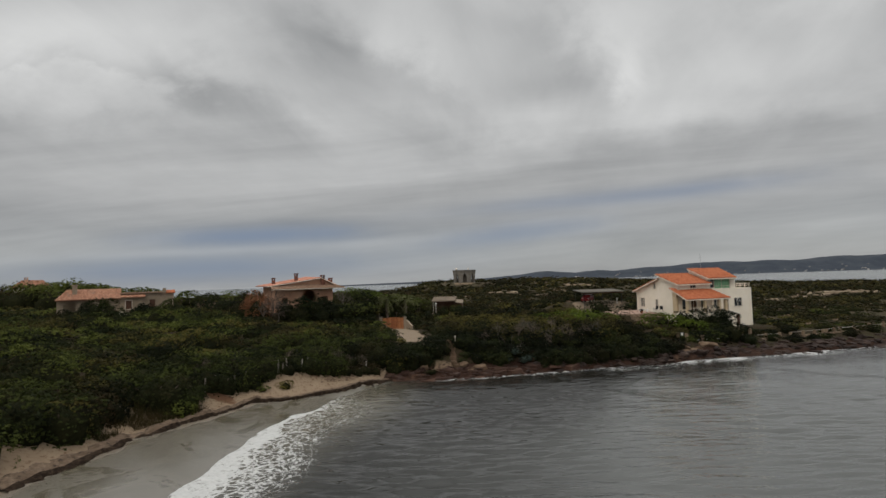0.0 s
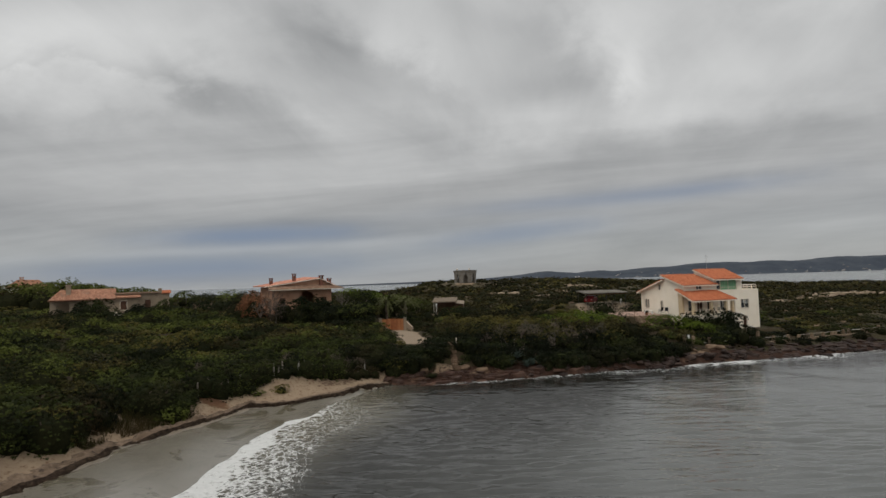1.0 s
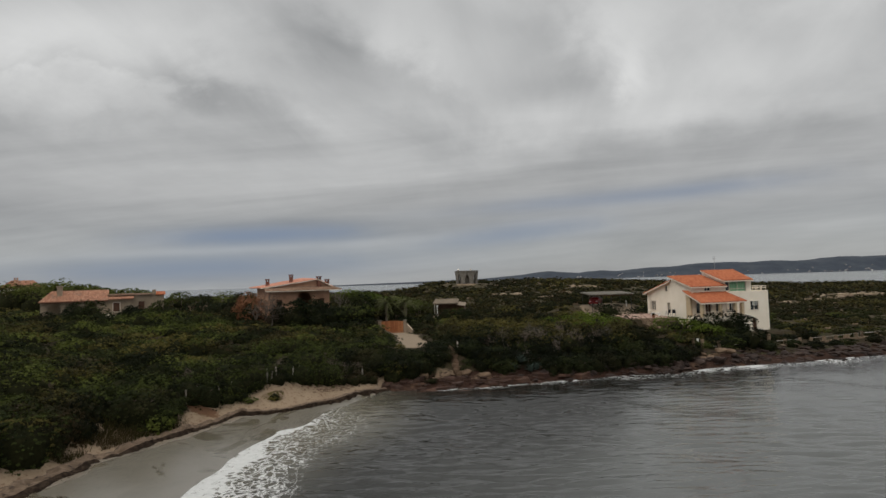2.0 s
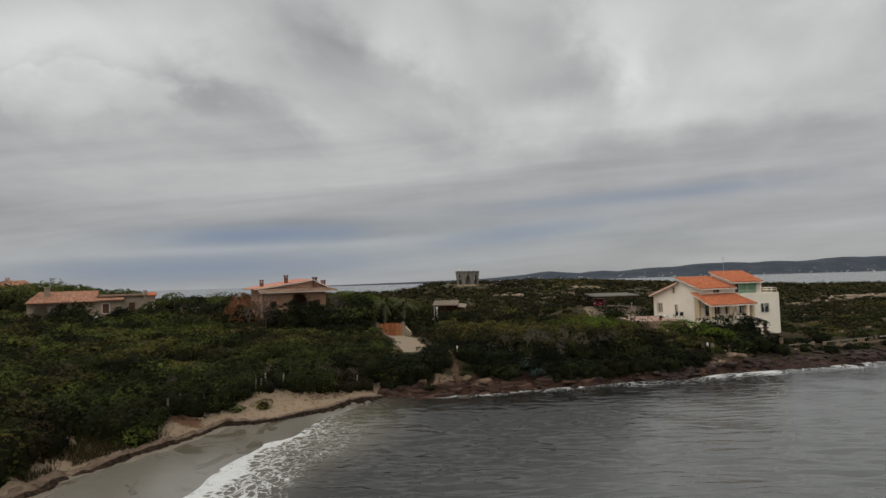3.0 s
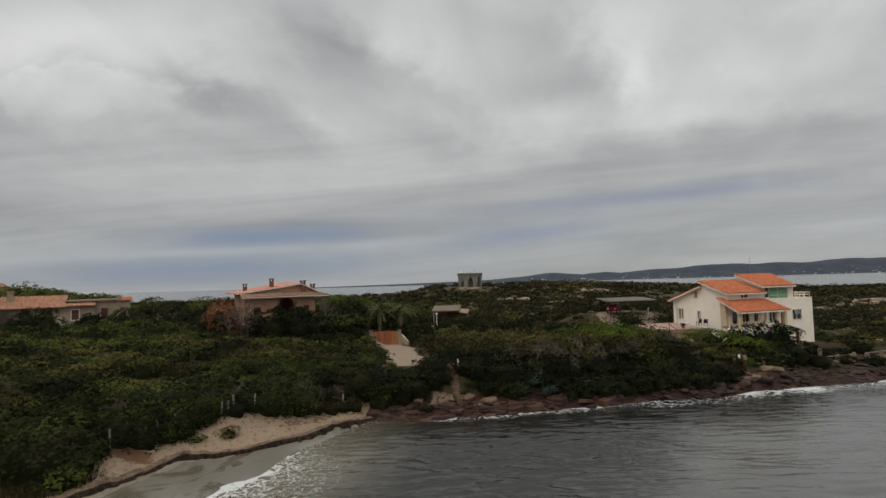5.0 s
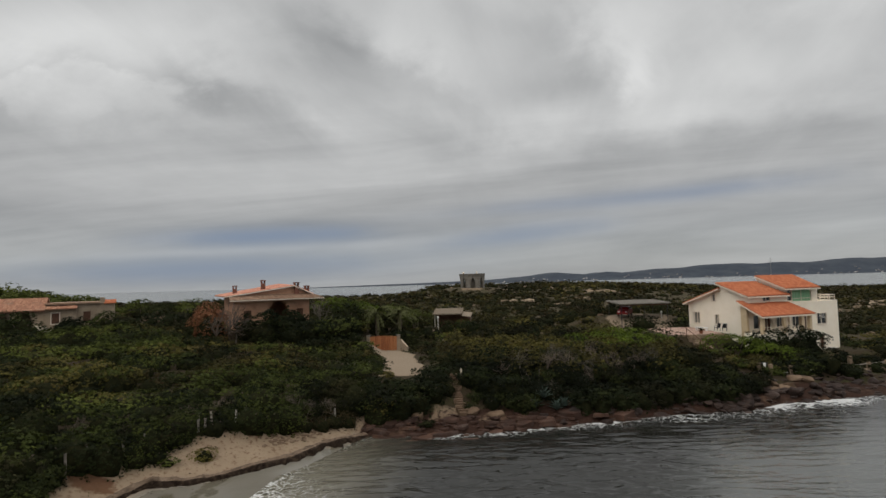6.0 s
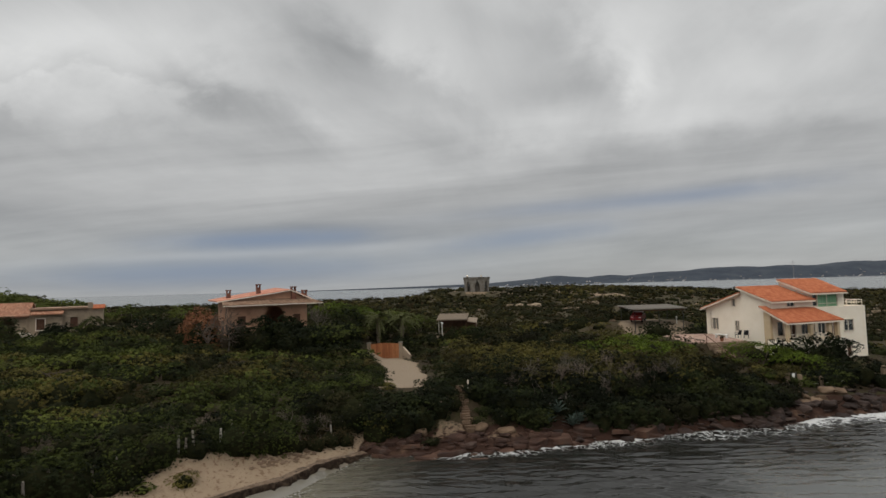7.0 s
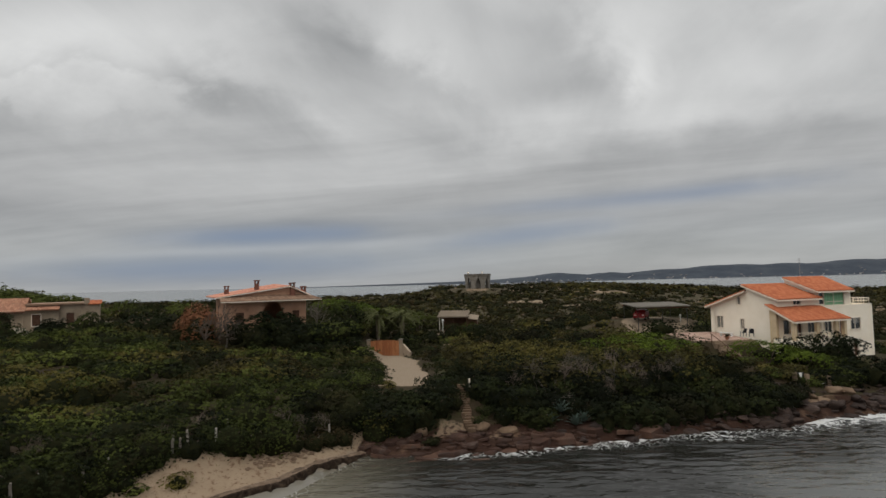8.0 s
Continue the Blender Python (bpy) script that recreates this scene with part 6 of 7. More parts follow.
for x in (35.2, 37.9, 46.7, 49.6, 52.4, 54.6, 57.2, 59.7, 61.7, 62.4, 64.2, 65.6, 68.9, 72.5, 76.0, 80.0):
    copy_thing(pier, pose(x, along(x), max(1.6 - (0 if x < 54 else 0.15), ground_at(x, along(x)) - 0.2), 0, 0, 15))
shore_gate = thing("shore_gate", pose(34.0, 86.3, max(1.9, ground_at(34.4, 86.3)), 0, 0, 8), "small dark metal gate with a white sign", "gate")
for i in range(7):
    part("bar", boxed((0.25 + i * 0.11, 0.28 + i * 0.11, -0.02, 0.02, -0.2, 1.0)), DARKPLASTIC, shore_gate)
part("cross_rail", boxed((0.2, 1.0, -0.03, 0.03, 0.85, 0.92), (0.2, 1.0, -0.03, 0.03, 0.0, 0.06)), DARKPLASTIC, shore_gate)
part("sign", boxed((0.42, 0.72, -0.06, -0.03, 0.45, 0.95), bevel=0.01), WHITEPLASTIC, shore_gate)

# ---- shore: rocks, seagrass bank, posts, driftwood ----


def rock_mesh(name, seed, flat, mat, soft=True):
    r = np.random.default_rng(seed)
    bm = bmesh.new()
    for p in unit(r.normal(size=(16, 3))) * r.uniform(0.7, 1.05, (16, 1)):
        bm.verts.new((p[0], p[1] * 0.8, p[2] * flat))
    hull = bmesh.ops.convex_hull(bm, input=bm.verts[:])
    bmesh.ops.delete(bm, geom=[g for g in hull["geom_interior"] if isinstance(g, bmesh.types.BMVert)], context="VERTS")
    if soft:
        bmesh.ops.bevel(bm, geom=bm.edges[:], offset=0.07, segments=1, affect="EDGES")
    me = bpy.data.meshes.new(name)
    bmesh.ops.recalc_face_normals(bm, faces=bm.faces)
    bm.to_mesh(me)
    bm.free()
    me.materials.append(mat)
    return me


def slab_mesh(name, seed, high, mat):
    """A block broken out of bedded rock: an uneven many-sided plate with steep sides and a worn rim."""
    q = np.random.default_rng(seed)
    bm = bmesh.new()
    k = int(q.integers(5, 8))
    ang = np.sort(np.arange(k) * 2 * math.pi / k + q.uniform(-0.32, 0.32, k))
    far = q.uniform(0.72, 1.12, k)
    tilt = q.normal(size=2) * 0.10
    rings = []
    for grow, z in ((1.08, -high), (1.0, high * 0.45), (0.90, high * 0.62)):
        rings.append([bm.verts.new((grow * f * math.cos(a) * 1.15, grow * f * math.sin(a) * 0.85, z + tilt[0] * math.cos(a) + tilt[1] * math.sin(a) + q.normal() * 0.03)) for a, f in zip(ang, far)])
    for lo, hi in zip(rings, rings[1:]):
        for i in range(k):
            j = (i + 1) % k
            bm.faces.new((lo[i], lo[j], hi[j], hi[i]))
    mid = bm.verts.new((q.normal() * 0.1, q.normal() * 0.1, high * 0.66))
    for i in range(k):
        bm.faces.new((rings[2][i], rings[2][(i + 1) % k], mid))
    me = bpy.data.meshes.new(name)
    bmesh.ops.recalc_face_normals(bm, faces=bm.faces)
    bm.to_mesh(me)
    bm.free()
    me.materials.append(mat)
    return me


RED_ROCKS = [rock_mesh("shore_rock", 100 + i, (0.30, 0.42, 0.55)[i % 3], ROCK) for i in range(8)]
RUST_ROCKS = [slab_mesh("shore_rock", 150 + i, (0.16, 0.22, 0.32)[i % 3], ROCK_RED) for i in range(8)]
TAN_ROCKS = [rock_mesh("shore_rock", 200 + i, (0.4, 0.55, 0.7)[i % 3], ROCK_TAN) for i in range(5)]
r = np.random.default_rng(5)
placed = 0
while placed < 270:
    x = r.uniform(-6.5, 80) if placed < 190 else r.uniform(24, 60)
    j = next(i for i in range(9, len(EDGE)) if EDGE[i + 1][0] > x)
    (ax, ay), (bx, by) = EDGE[j], EDGE[j + 1]
    off = r.uniform(-0.9, 3.0) if x < 30 else r.uniform(-1.3, 5.0)
    y = ay + (by - ay) * (x - ax) / (bx - ax) + off
    if abs(x - 1.3) < 1.0 and off > 1.2:
        continue
    size = r.uniform(0.4, 1.25) if x < 22 else r.uniform(0.45, 1.35)
    tan = (off > 2.2 and x < 30 and r.uniform() < 0.4) or (34 < x < 40 and off > 2.0)
    me = (TAN_ROCKS if tan else RUST_ROCKS if x < 14 + 5 * math.sin(placed) else RED_ROCKS)[int(r.integers(5 if tan else 8))]
    ob = new("shore_rock", me)
    ob.matrix_world = pose(x, y, max(ground_at(x, y), SEA - 0.25) + size * 0.02, r.uniform(-8, 8), r.uniform(-8, 8), r.uniform(0, 360)) @ Matrix.Diagonal((size, size, size * r.uniform(0.8, 1.3), 1))
    tagged(ob, "pale tan boulder above the waterline" if tan else "angular red-brown flat rock at the waterline", "rock", "rocks along the shore")
    placed += 1


# broken slabs between them, too many to count
r = np.random.default_rng(6)
co, tris, rust, at = [], [], [], 0
SLABS = []
for i in range(8):
    me = rock_mesh("slab", 300 + i, (0.30, 0.42, 0.55)[i % 3], ROCK, False) if i < 3 else slab_mesh("slab", 300 + i, 0.34, ROCK)
    v = np.array([p.co[:] for p in me.vertices])
    me.calc_loop_triangles()
    SLABS.append((v * (1, 1, 0.6), np.array([t.vertices[:] for t in me.loop_triangles])))
    bpy.data.meshes.remove(me)
for _ in range(700):
    x = r.uniform(-7.0, 30) if r.uniform() < 0.6 else r.uniform(30, 82)
    j = next(i for i in range(9, len(EDGE)) if EDGE[i + 1][0] > x)
    (ax, ay), (bx, by) = EDGE[j], EDGE[j + 1]
    y = ay + (by - ay) * (x - ax) / (bx - ax) + r.uniform(-0.7, 2.6 if x < 30 else 5.5)
    v, f = SLABS[int(r.integers(8))]
    size, turn = 0.14 + 0.62 * r.uniform() ** 2, r.uniform(0, 6.28)
    c, s_ = math.cos(turn), math.sin(turn)
    w = v * size
    co.append(np.stack([w[:, 0] * c - w[:, 1] * s_ + x, w[:, 0] * s_ + w[:, 1] * c + y, w[:, 2] + max(ground_at(x, y), SEA - 0.15) + 0.03], 1))
    tris.append(f + at)
    rust.append(np.full(len(f), float(x < 14 + 5 * math.sin(at))))
    at += len(v)
tagged(new("rock_shelf", mesh_from("rock_shelf", np.concatenate(co), np.zeros((0, 4), int), np.concatenate(tris), [ROCK, ROCK_RED], np.concatenate(rust))), "cracked red-brown rock shelf along the waterline", "rocks", kind="stuff")


def seagrass_bank():
    pts, line = [], [Vector((*p, 0)) for p in EDGE[2:10]]
    for a, b in zip(line, line[1:]):
        k = max(2, int((b - a).length / 0.22))
        pts += [a.lerp(b, i / k) for i in range(k)]
    pts.append(line[-1])
    for _ in range(4):
        pts = [pts[0]] + [(p + q + o) / 3 for p, q, o in zip(pts, pts[1:], pts[2:])] + [pts[-1]]
    offs = np.linspace(-1.5, 1.0, 22)
    low = np.interp(offs, [-1.5, -0.9, -0.3, 0.2, 0.5, 0.7, 1.0], [0.05, 0.42, 0.58, 0.46, 0.22, 0.04, -0.25])
    high = np.interp(offs, [-1.5, -1.0, -0.2, 0.35, 0.55, 0.62, 0.72, 1.0], [0.50, 0.66, 0.70, 0.66, 0.58, 0.30, 0.02, -0.4])
    co = []
    for i, p in enumerate(pts):
        d = (pts[min(i + 1, len(pts) - 1)] - pts[max(i - 1, 0)]).normalized()
        side = Vector((d.y, -d.x, 0))
        w = float(ramp(p.x, -18.5, -14.5))
        end = float(1 - 0.7 * ramp(p.x, -9.0, -6.6))
        broad_ = 0.52 + 0.34 * float(wander(p.x, p.y, 3.5, 95, 2)) + 0.12 * w + 0.80 * float(1 - ramp(p.y, 46, 53))
        for o, l, hh in zip(offs, low, high):
            q = p + side * (o * broad_ + 0.25 * float(wander(p.x, p.y, 2.2, 97, 2)))
            lump = float(wander(q.x, q.y, 0.45, 91, 3)), float(wander(q.x, q.y, 1.4, 93, 2))
            q = q + side * 0.26 * lump[0]
            co.append((q.x, q.y, SEA + 0.26 * (1 - w) + (l * (1 - w) * (1 + 0.5 * lump[1]) + hh * w) * end + 0.15 * lump[0] + 0.08 * lump[1]))
    m = len(offs)
    quads = np.array([(i * m + j, i * m + j + 1, (i + 1) * m + j + 1, (i + 1) * m + j) for i in range(len(pts) - 1) for j in range(m - 1)])
    face = np.array([float(j > m * 0.66) for i in range(len(pts) - 1) for j in range(m - 1)])
    me = mesh_from("seagrass_bank", np.array(co), quads, np.zeros((0, 3), int), [WEED_TOP, WEED], face)
    return tagged(new("seagrass_bank", me), "dark brown bank of washed-up dry seagrass edging the beach", "seaweed", kind="stuff")


seagrass_bank()
# scattered wrack on the wet sand
r = np.random.default_rng(8)
co, quads = [], []
for _ in range(130):
    y = r.uniform(36, 63)
    x = float(np.interp(y, [36, 47.6, 55, 61], [-25.9, -24.1, -20.6, -18.5])) + abs(r.normal()) * 1.6 + 0.5
    z = float(ground_at(x, y)) + 0.015
    sz, ang = r.uniform(0.02, 0.10), r.uniform(0, 3.14)
    c, s = math.cos(ang) * sz, math.sin(ang) * sz
    k = len(co)
    co += [(x - c, y - s, z), (x + s * 0.4, y - c * 0.4, z + 0.03), (x + c, y + s, z), (x - s * 0.4, y + c * 0.4, z + 0.05)]
    quads.append((k, k + 1, k + 2, k + 3))
tagged(new("wrack_scraps", mesh_from("wrack_scraps", np.array(co), np.array(quads), np.zeros((0, 3), int), [WEED])), "small dark scraps of seagrass on wet sand", "seaweed", kind="stuff")

# dry grass along the top of the bank
r = np.random.default_rng(23)
n_ = 4200
bx, by = r.uniform(-30, -6, n_), r.uniform(36, 80, n_)
si = inland(bx, by)
keep = (si > 0.9) & (si < 4.6) & (wander(bx, by, 1.6, 99, 2) > 0.12) & (bx < -7.2)
bx, by = bx[keep], by[keep]
bz = height(bx, by)
hh, lean = r.uniform(0.10, 0.34, len(bx)), r.normal(size=(len(bx), 2)) * 0.14
ang = r.uniform(0, 6.28, len(bx))
wx_, wy_ = np.cos(ang) * 0.016, np.sin(ang) * 0.016
co = np.stack([np.stack([bx - wx_, by - wy_, bz - 0.03], 1), np.stack([bx + wx_, by + wy_, bz - 0.03], 1), np.stack([bx + lean[:, 0], by + lean[:, 1], bz + hh], 1)], 1).reshape(-1, 3)
tagged(new("bank_grass", mesh_from("bank_grass", co, np.zeros((0, 4), int), np.arange(len(co)).reshape(-1, 3), [LEAF_OLIVE], None, np.full(len(bx), 0.75))), "dry olive grass along the sandy bank", "grass", kind="stuff")

# tall half-dry grass on the slope above the beach
n_ = 16000
bx, by = r.uniform(-29, -20, n_), r.uniform(45.5, 55.5, n_)
si = inland(bx, by)
keep = (si > 0.6) & (si < 4.2) & (wander(bx, by, 1.3, 115, 2) > -0.25)
bx, by = bx[keep], by[keep]
bz = height(bx, by)
hh, lean = r.uniform(0.35, 0.85, len(bx)), r.normal(size=(len(bx), 2)) * 0.2
ang = r.uniform(0, 6.28, len(bx))
wx_, wy_ = np.cos(ang) * 0.022, np.sin(ang) * 0.022
co = np.stack([np.stack([bx - wx_, by - wy_, bz - 0.03], 1), np.stack([bx + wx_, by + wy_, bz - 0.03], 1), np.stack([bx + lean[:, 0], by + lean[:, 1], bz + hh], 1)], 1).reshape(-1, 3)
tagged(new("slope_grass", mesh_from("slope_grass", co, np.zeros((0, 4), int), np.arange(len(co)).reshape(-1, 3), [LEAF_OLIVE], None, r.uniform(0.15, 0.7, len(bx)))), "tall half-dry olive grass on the slope above the beach", "grass", kind="stuff")

# fence posts on the bank
stake = thing("fence_post", pose(-17.7, 65.4, ground_at(-17.7, 65.4)), "weathered pale wooden fence post on the sandy bank", "post", "fence posts on the bank")
bm = bmesh.new()
tube(bm, [(0, 0, -0.5), (0.02, 0.01, 0.7), (0.0, 0.03, 1.35)], [0.11, 0.10, 0.085], 8)
part("shaft", bm, FENCEWOOD, stake)
for x, y, k, tilt in ((-17.2, 65.3, 0.72, 5), (-16.75, 65.6, 1.0, -3), (-15.4, 66.6, 0.95, 2), (-14.9, 67.6, 1.0, -4), (-22.2, 59.6, 0.95, 3), (-22.6, 58.2, 1.0, -5),
                      (-20.9, 61.6, 0.85, 6), (-20.2, 63.0, 0.8, 8), (-19.0, 64.5, 0.7, -7), (-9.2, 72.6, 0.9, 4)):
    ob = copy_thing(stake, pose(x, y, ground_at(x, y), tilt, tilt * 0.6, 40 * x))
    ob.matrix_basis = pose(x, y, ground_at(x, y), tilt, tilt * 0.6, 40 * x) @ Matrix.Diagonal((0.85, 0.85, k * 1.12, 1))


def bare_tree(m, high, label, seed, mat, lean=0.0):
    """A leafless crown: a short trunk forking again and again into fine twigs."""
    t = thing("bare_tree", m, label, "tree", "leafless trees")
    q = np.random.default_rng(seed)
    trunk, crown = bmesh.new(), bmesh.new()

    def grow(p, d, length, thick, depth):
        mid = p + d * length * 0.5 + Vector(q.normal(size=3)) * length * 0.07
        tip = p + d * length
        tube(trunk if depth < 2 else crown, [p, mid, tip], [thick, thick * 0.8, thick * 0.6], 5 if depth < 2 else 3)
        if depth == 5:
            return
        for _ in range(3 if depth else 5):
            e = (d + Vector(q.normal(size=3)) * 0.52 + Vector((lean, 0, 0.10))).normalized()
            grow(mid.lerp(tip, q.uniform(0.2, 1.0)), e, length * q.uniform(0.60, 0.82), thick * 0.56, depth + 1)

    grow(Vector((0, 0, -0.3)), Vector((0.08, 0, 1)).normalized(), high * 0.36, high * 0.026, 0)
    part("trunk", trunk, mat, t)
    part("bare_crown", crown, mat, t)
    return t


def dead_branches(name, m, label, seed, reach=2.2, count=9, lift=0.0):
    t = thing(name, m, label, "branches")
    q = np.random.default_rng(seed)
    for i in range(count):
        a, up = q.uniform(-0.3, 3.5), q.uniform(0.1, 0.9) + lift
        d = Vector((math.cos(a), math.sin(a) * 0.5, up)).normalized()
        p1 = d * reach * q.uniform(0.35, 0.6) + Vector(q.normal(size=3) * 0.12)
        p2 = p1 + (d + Vector(q.normal(size=3) * 0.45)).normalized() * reach * 0.5
        bm = bmesh.new()
        tube(bm, [(0, 0, -0.2), p1, p2], [0.045, 0.026, 0.008], 5)
        for _ in range(5):
            e = p1.lerp(p2, q.uniform(0, 0.7))
            tube(bm, [e, e + Vector(q.normal(size=3)) * 0.35 + d * 0.3], [0.014, 0.005], 4)
        part("branch", bm, DEADWOOD, t)
    return t


dead_branches("dead_branches", pose(8.6, 78.2, ground_at(8.6, 78.2) + 0.4), "bleached bare branches of a fallen shrub on the bluff", 3, 2.6)
for i, (x, y, high) in enumerate(((7.4, 80.2, 2.6), (10.2, 80.6, 2.8), (12.6, 81.4, 3.0), (14.8, 81.2, 2.8), (17.0, 82.2, 3.0), (19.4, 82.8, 2.6), (11.4, 83.4, 2.9), (15.8, 84.2, 2.9), (8.8, 82.6, 2.8), (21.6, 83.6, 2.6), (5.6, 79.8, 2.2), (13.6, 79.6, 2.2))):
    ob = bare_tree(pose(x, y, ground_at(x, y) + 0.3, 0, 0, 67 * i), high, "half-dead grey shrub of bare twisted twigs on the bluff", 60 + i, BARK if i % 3 else DEADWOOD, 0.18)
for i, (x, y, high) in enumerate(((-24.6, 61.6, 2.0), (-18.9, 66.2, 1.9), (-17.2, 67.9, 1.9), (-12.0, 71.4, 2.4), (-10.6, 72.2, 2.4), (-9.4, 73.0, 2.6), (-11.2, 71.0, 2.0), (-22.2, 64.0, 2.0))):
    bare_tree(pose(x, y, ground_at(x, y) + 0.2, 0, 0, 51 * i), high, "grey wind-bent leafless shrub at the edge of the bank", 90 + i, BARK, 0.3)
dead_branches("driftwood_stump", pose(-24.6, 57.2, 1.9, 0, 0, 120), "twisted grey driftwood stump on the sand", 9, 1.6, 7)


def agave(m, k=1.0):
    t = thing("agave", m, "grey-green agave rosette with long pointed leaves", "agave", "agaves on the bluff")
    for i in range(22):
        a, up = i * 2.4, 0.25 + 1.0 * (i / 22.0)
        d, side = Vector((math.cos(a), math.sin(a), 0)), Vector((-math.sin(a), math.cos(a), 0))
        tip = d * math.cos(up) * 1.15 + Vector((0, 0, math.sin(up) * 1.15))
        midp = d * math.cos(up + 0.2) * 0.6 + Vector((0, 0, math.sin(up + 0.2) * 0.6))
        bm = bmesh.new()
        vs = [bm.verts.new(p) for p in (d * 0.08 - side * 0.07, d * 0.08 + side * 0.07, midp + side * 0.09, tip, midp - side * 0.09, midp - Vector((0, 0, 0.05)))]
        bm.faces.new((vs[0], vs[1], vs[2], vs[5]))
        bm.faces.new((vs[0], vs[5], vs[4]))
        bm.faces.new((vs[5], vs[2], vs[3]))
        bm.faces.new((vs[5], vs[3], vs[4]))
        part("leaf", bm, LEAF_GREY, t)
    return t


first_agave = agave(pose(9.2, 76.9, 2.6))
for x, y in ((10.4, 77.0), (11.2, 77.4), (8.3, 76.6)):
    copy_thing(first_agave, pose(x, y, ground_at(x, y) + 0.2, 0, 0, 50 * x))


def palm(m, high, label, seed):
    t = thing("palm", m, label, "palm tree", "garden palms")
    q = np.random.default_rng(seed)
    bm = bmesh.new()
    tube(bm, [(0, 0, -0.4), (0.05, 0, high * 0.5), (0, 0.05, high)], [0.30, 0.24, 0.22], 10)
    part("trunk", bm, BARK, t)
    for i in range(30):
        a, lift = i * 2.4, q.uniform(-0.35, 1.25)
        d, side = Vector((math.cos(a), math.sin(a), 0)), Vector((-math.sin(a), math.cos(a), 0))
        rib = [Vector((0, 0, high)) + d * (2.5 * s * math.cos(lift * (1 - 0.4 * s))) + Vector((0, 0, 2.3 * s * math.sin(lift) - 1.5 * s * s)) for s in np.linspace(0, 1, 7)]
        bm = bmesh.new()
        tube(bm, rib, [0.03, 0.028, 0.024, 0.02, 0.015, 0.01, 0.006], 4)
        for j in range(26):
            s = 0.12 + 0.86 * j / 26
            k = min(5, int(s * 6))
            p = rib[k].lerp(rib[k + 1], s * 6 - k)
            along_rib = (rib[k + 1] - rib[k]).normalized()
            for sg in (-1, 1):
                tip = p + side * sg * 0.42 * (1.1 - 0.6 * s) + along_rib * 0.26 - Vector((0, 0, 0.14))
                bm.faces.new([bm.verts.new(v) for v in (p - along_rib * 0.03, p + along_rib * 0.035, tip)])
        part("frond", bm, LEAF_PALM, t)
    return t


palm(pose(-9.7, 106.5, 5.6) @ Matrix.Scale(1.25, 4), 3.0, "young date palm with arching grey-green fronds", 21)
palm(pose(-6.6, 108.5, 5.8) @ Matrix.Scale(1.15, 4), 2.8, "small date palm with drooping fronds in the garden", 22)


def set_plant(ob, x, y, turn=0.0, lift=-0.1):
    ob.matrix_world = pose(x, y, ground_at(x, y) + lift, 0, 0, turn)
    return ob


# trees behind the ochre villa and dark growth close before both villas: x, y, top, radius
for x, y, top, r_ in ((-83.6, 128, 15.3, 4.2), (-78.8, 126, 15.4, 4.2), (-73.7, 124, 14.4, 3.8), (-70.6, 122.5, 14.0, 3.4), (-67.6, 121, 13.7, 3.6), (-63.0, 118, 13.1, 3.4), (-58.8, 116, 12.8, 3.2), (-54.6, 113.5, 12.4, 2.8)):
    high = top - ground_at(x, y)
    set_plant(shrub("wind_shaped_tree", r_, high, 3600, 0.17, LEAF, "dense green wind-shaped tree behind the ochre villa", "tree", "trees behind the villa", 9, 0.8, 0.75), x, y, 40 * x)
for x, y, top, r_, mat, lab in (
        (-59.6, 94.6, 9.0, 1.9, LEAF_DARK, "blackish green mastic before the ochre villa"), (-57.2, 95.5, 9.3, 1.8, LEAF_DARK, "blackish green mastic before the ochre villa"),
        (-55.9, 96.5, 10.3, 2.0, LEAF_DARK, "tall dark mastic hiding the villa's arcade"), (-53.8, 97.0, 10.0, 2.1, LEAF, "dense green mastic before the villa's arcade"),
        (-50.0, 100.2, 9.4, 1.4, LEAF_DARK, "dark rounded shrub under the villa window"), (-48.7, 101.6, 8.8, 1.3, LEAF_OLIVE, "half-dry olive shrub before the ochre villa"),
        (-47.1, 103.0, 9.9, 1.7, LEAF, "dense green shrub at the ochre villa's corner"), (-45.0, 103.0, 9.0, 1.6, LEAF, "dense green shrub at the ochre villa's corner"),
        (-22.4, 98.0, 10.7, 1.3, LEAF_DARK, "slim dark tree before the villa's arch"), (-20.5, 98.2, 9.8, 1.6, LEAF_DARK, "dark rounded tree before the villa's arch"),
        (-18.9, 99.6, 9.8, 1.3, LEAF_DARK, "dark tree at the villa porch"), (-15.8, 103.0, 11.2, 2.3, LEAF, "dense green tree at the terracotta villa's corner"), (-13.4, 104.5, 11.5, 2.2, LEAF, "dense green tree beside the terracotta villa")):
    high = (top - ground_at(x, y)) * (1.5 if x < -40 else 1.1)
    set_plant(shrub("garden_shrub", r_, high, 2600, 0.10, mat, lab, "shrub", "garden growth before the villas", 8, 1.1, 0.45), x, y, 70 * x)
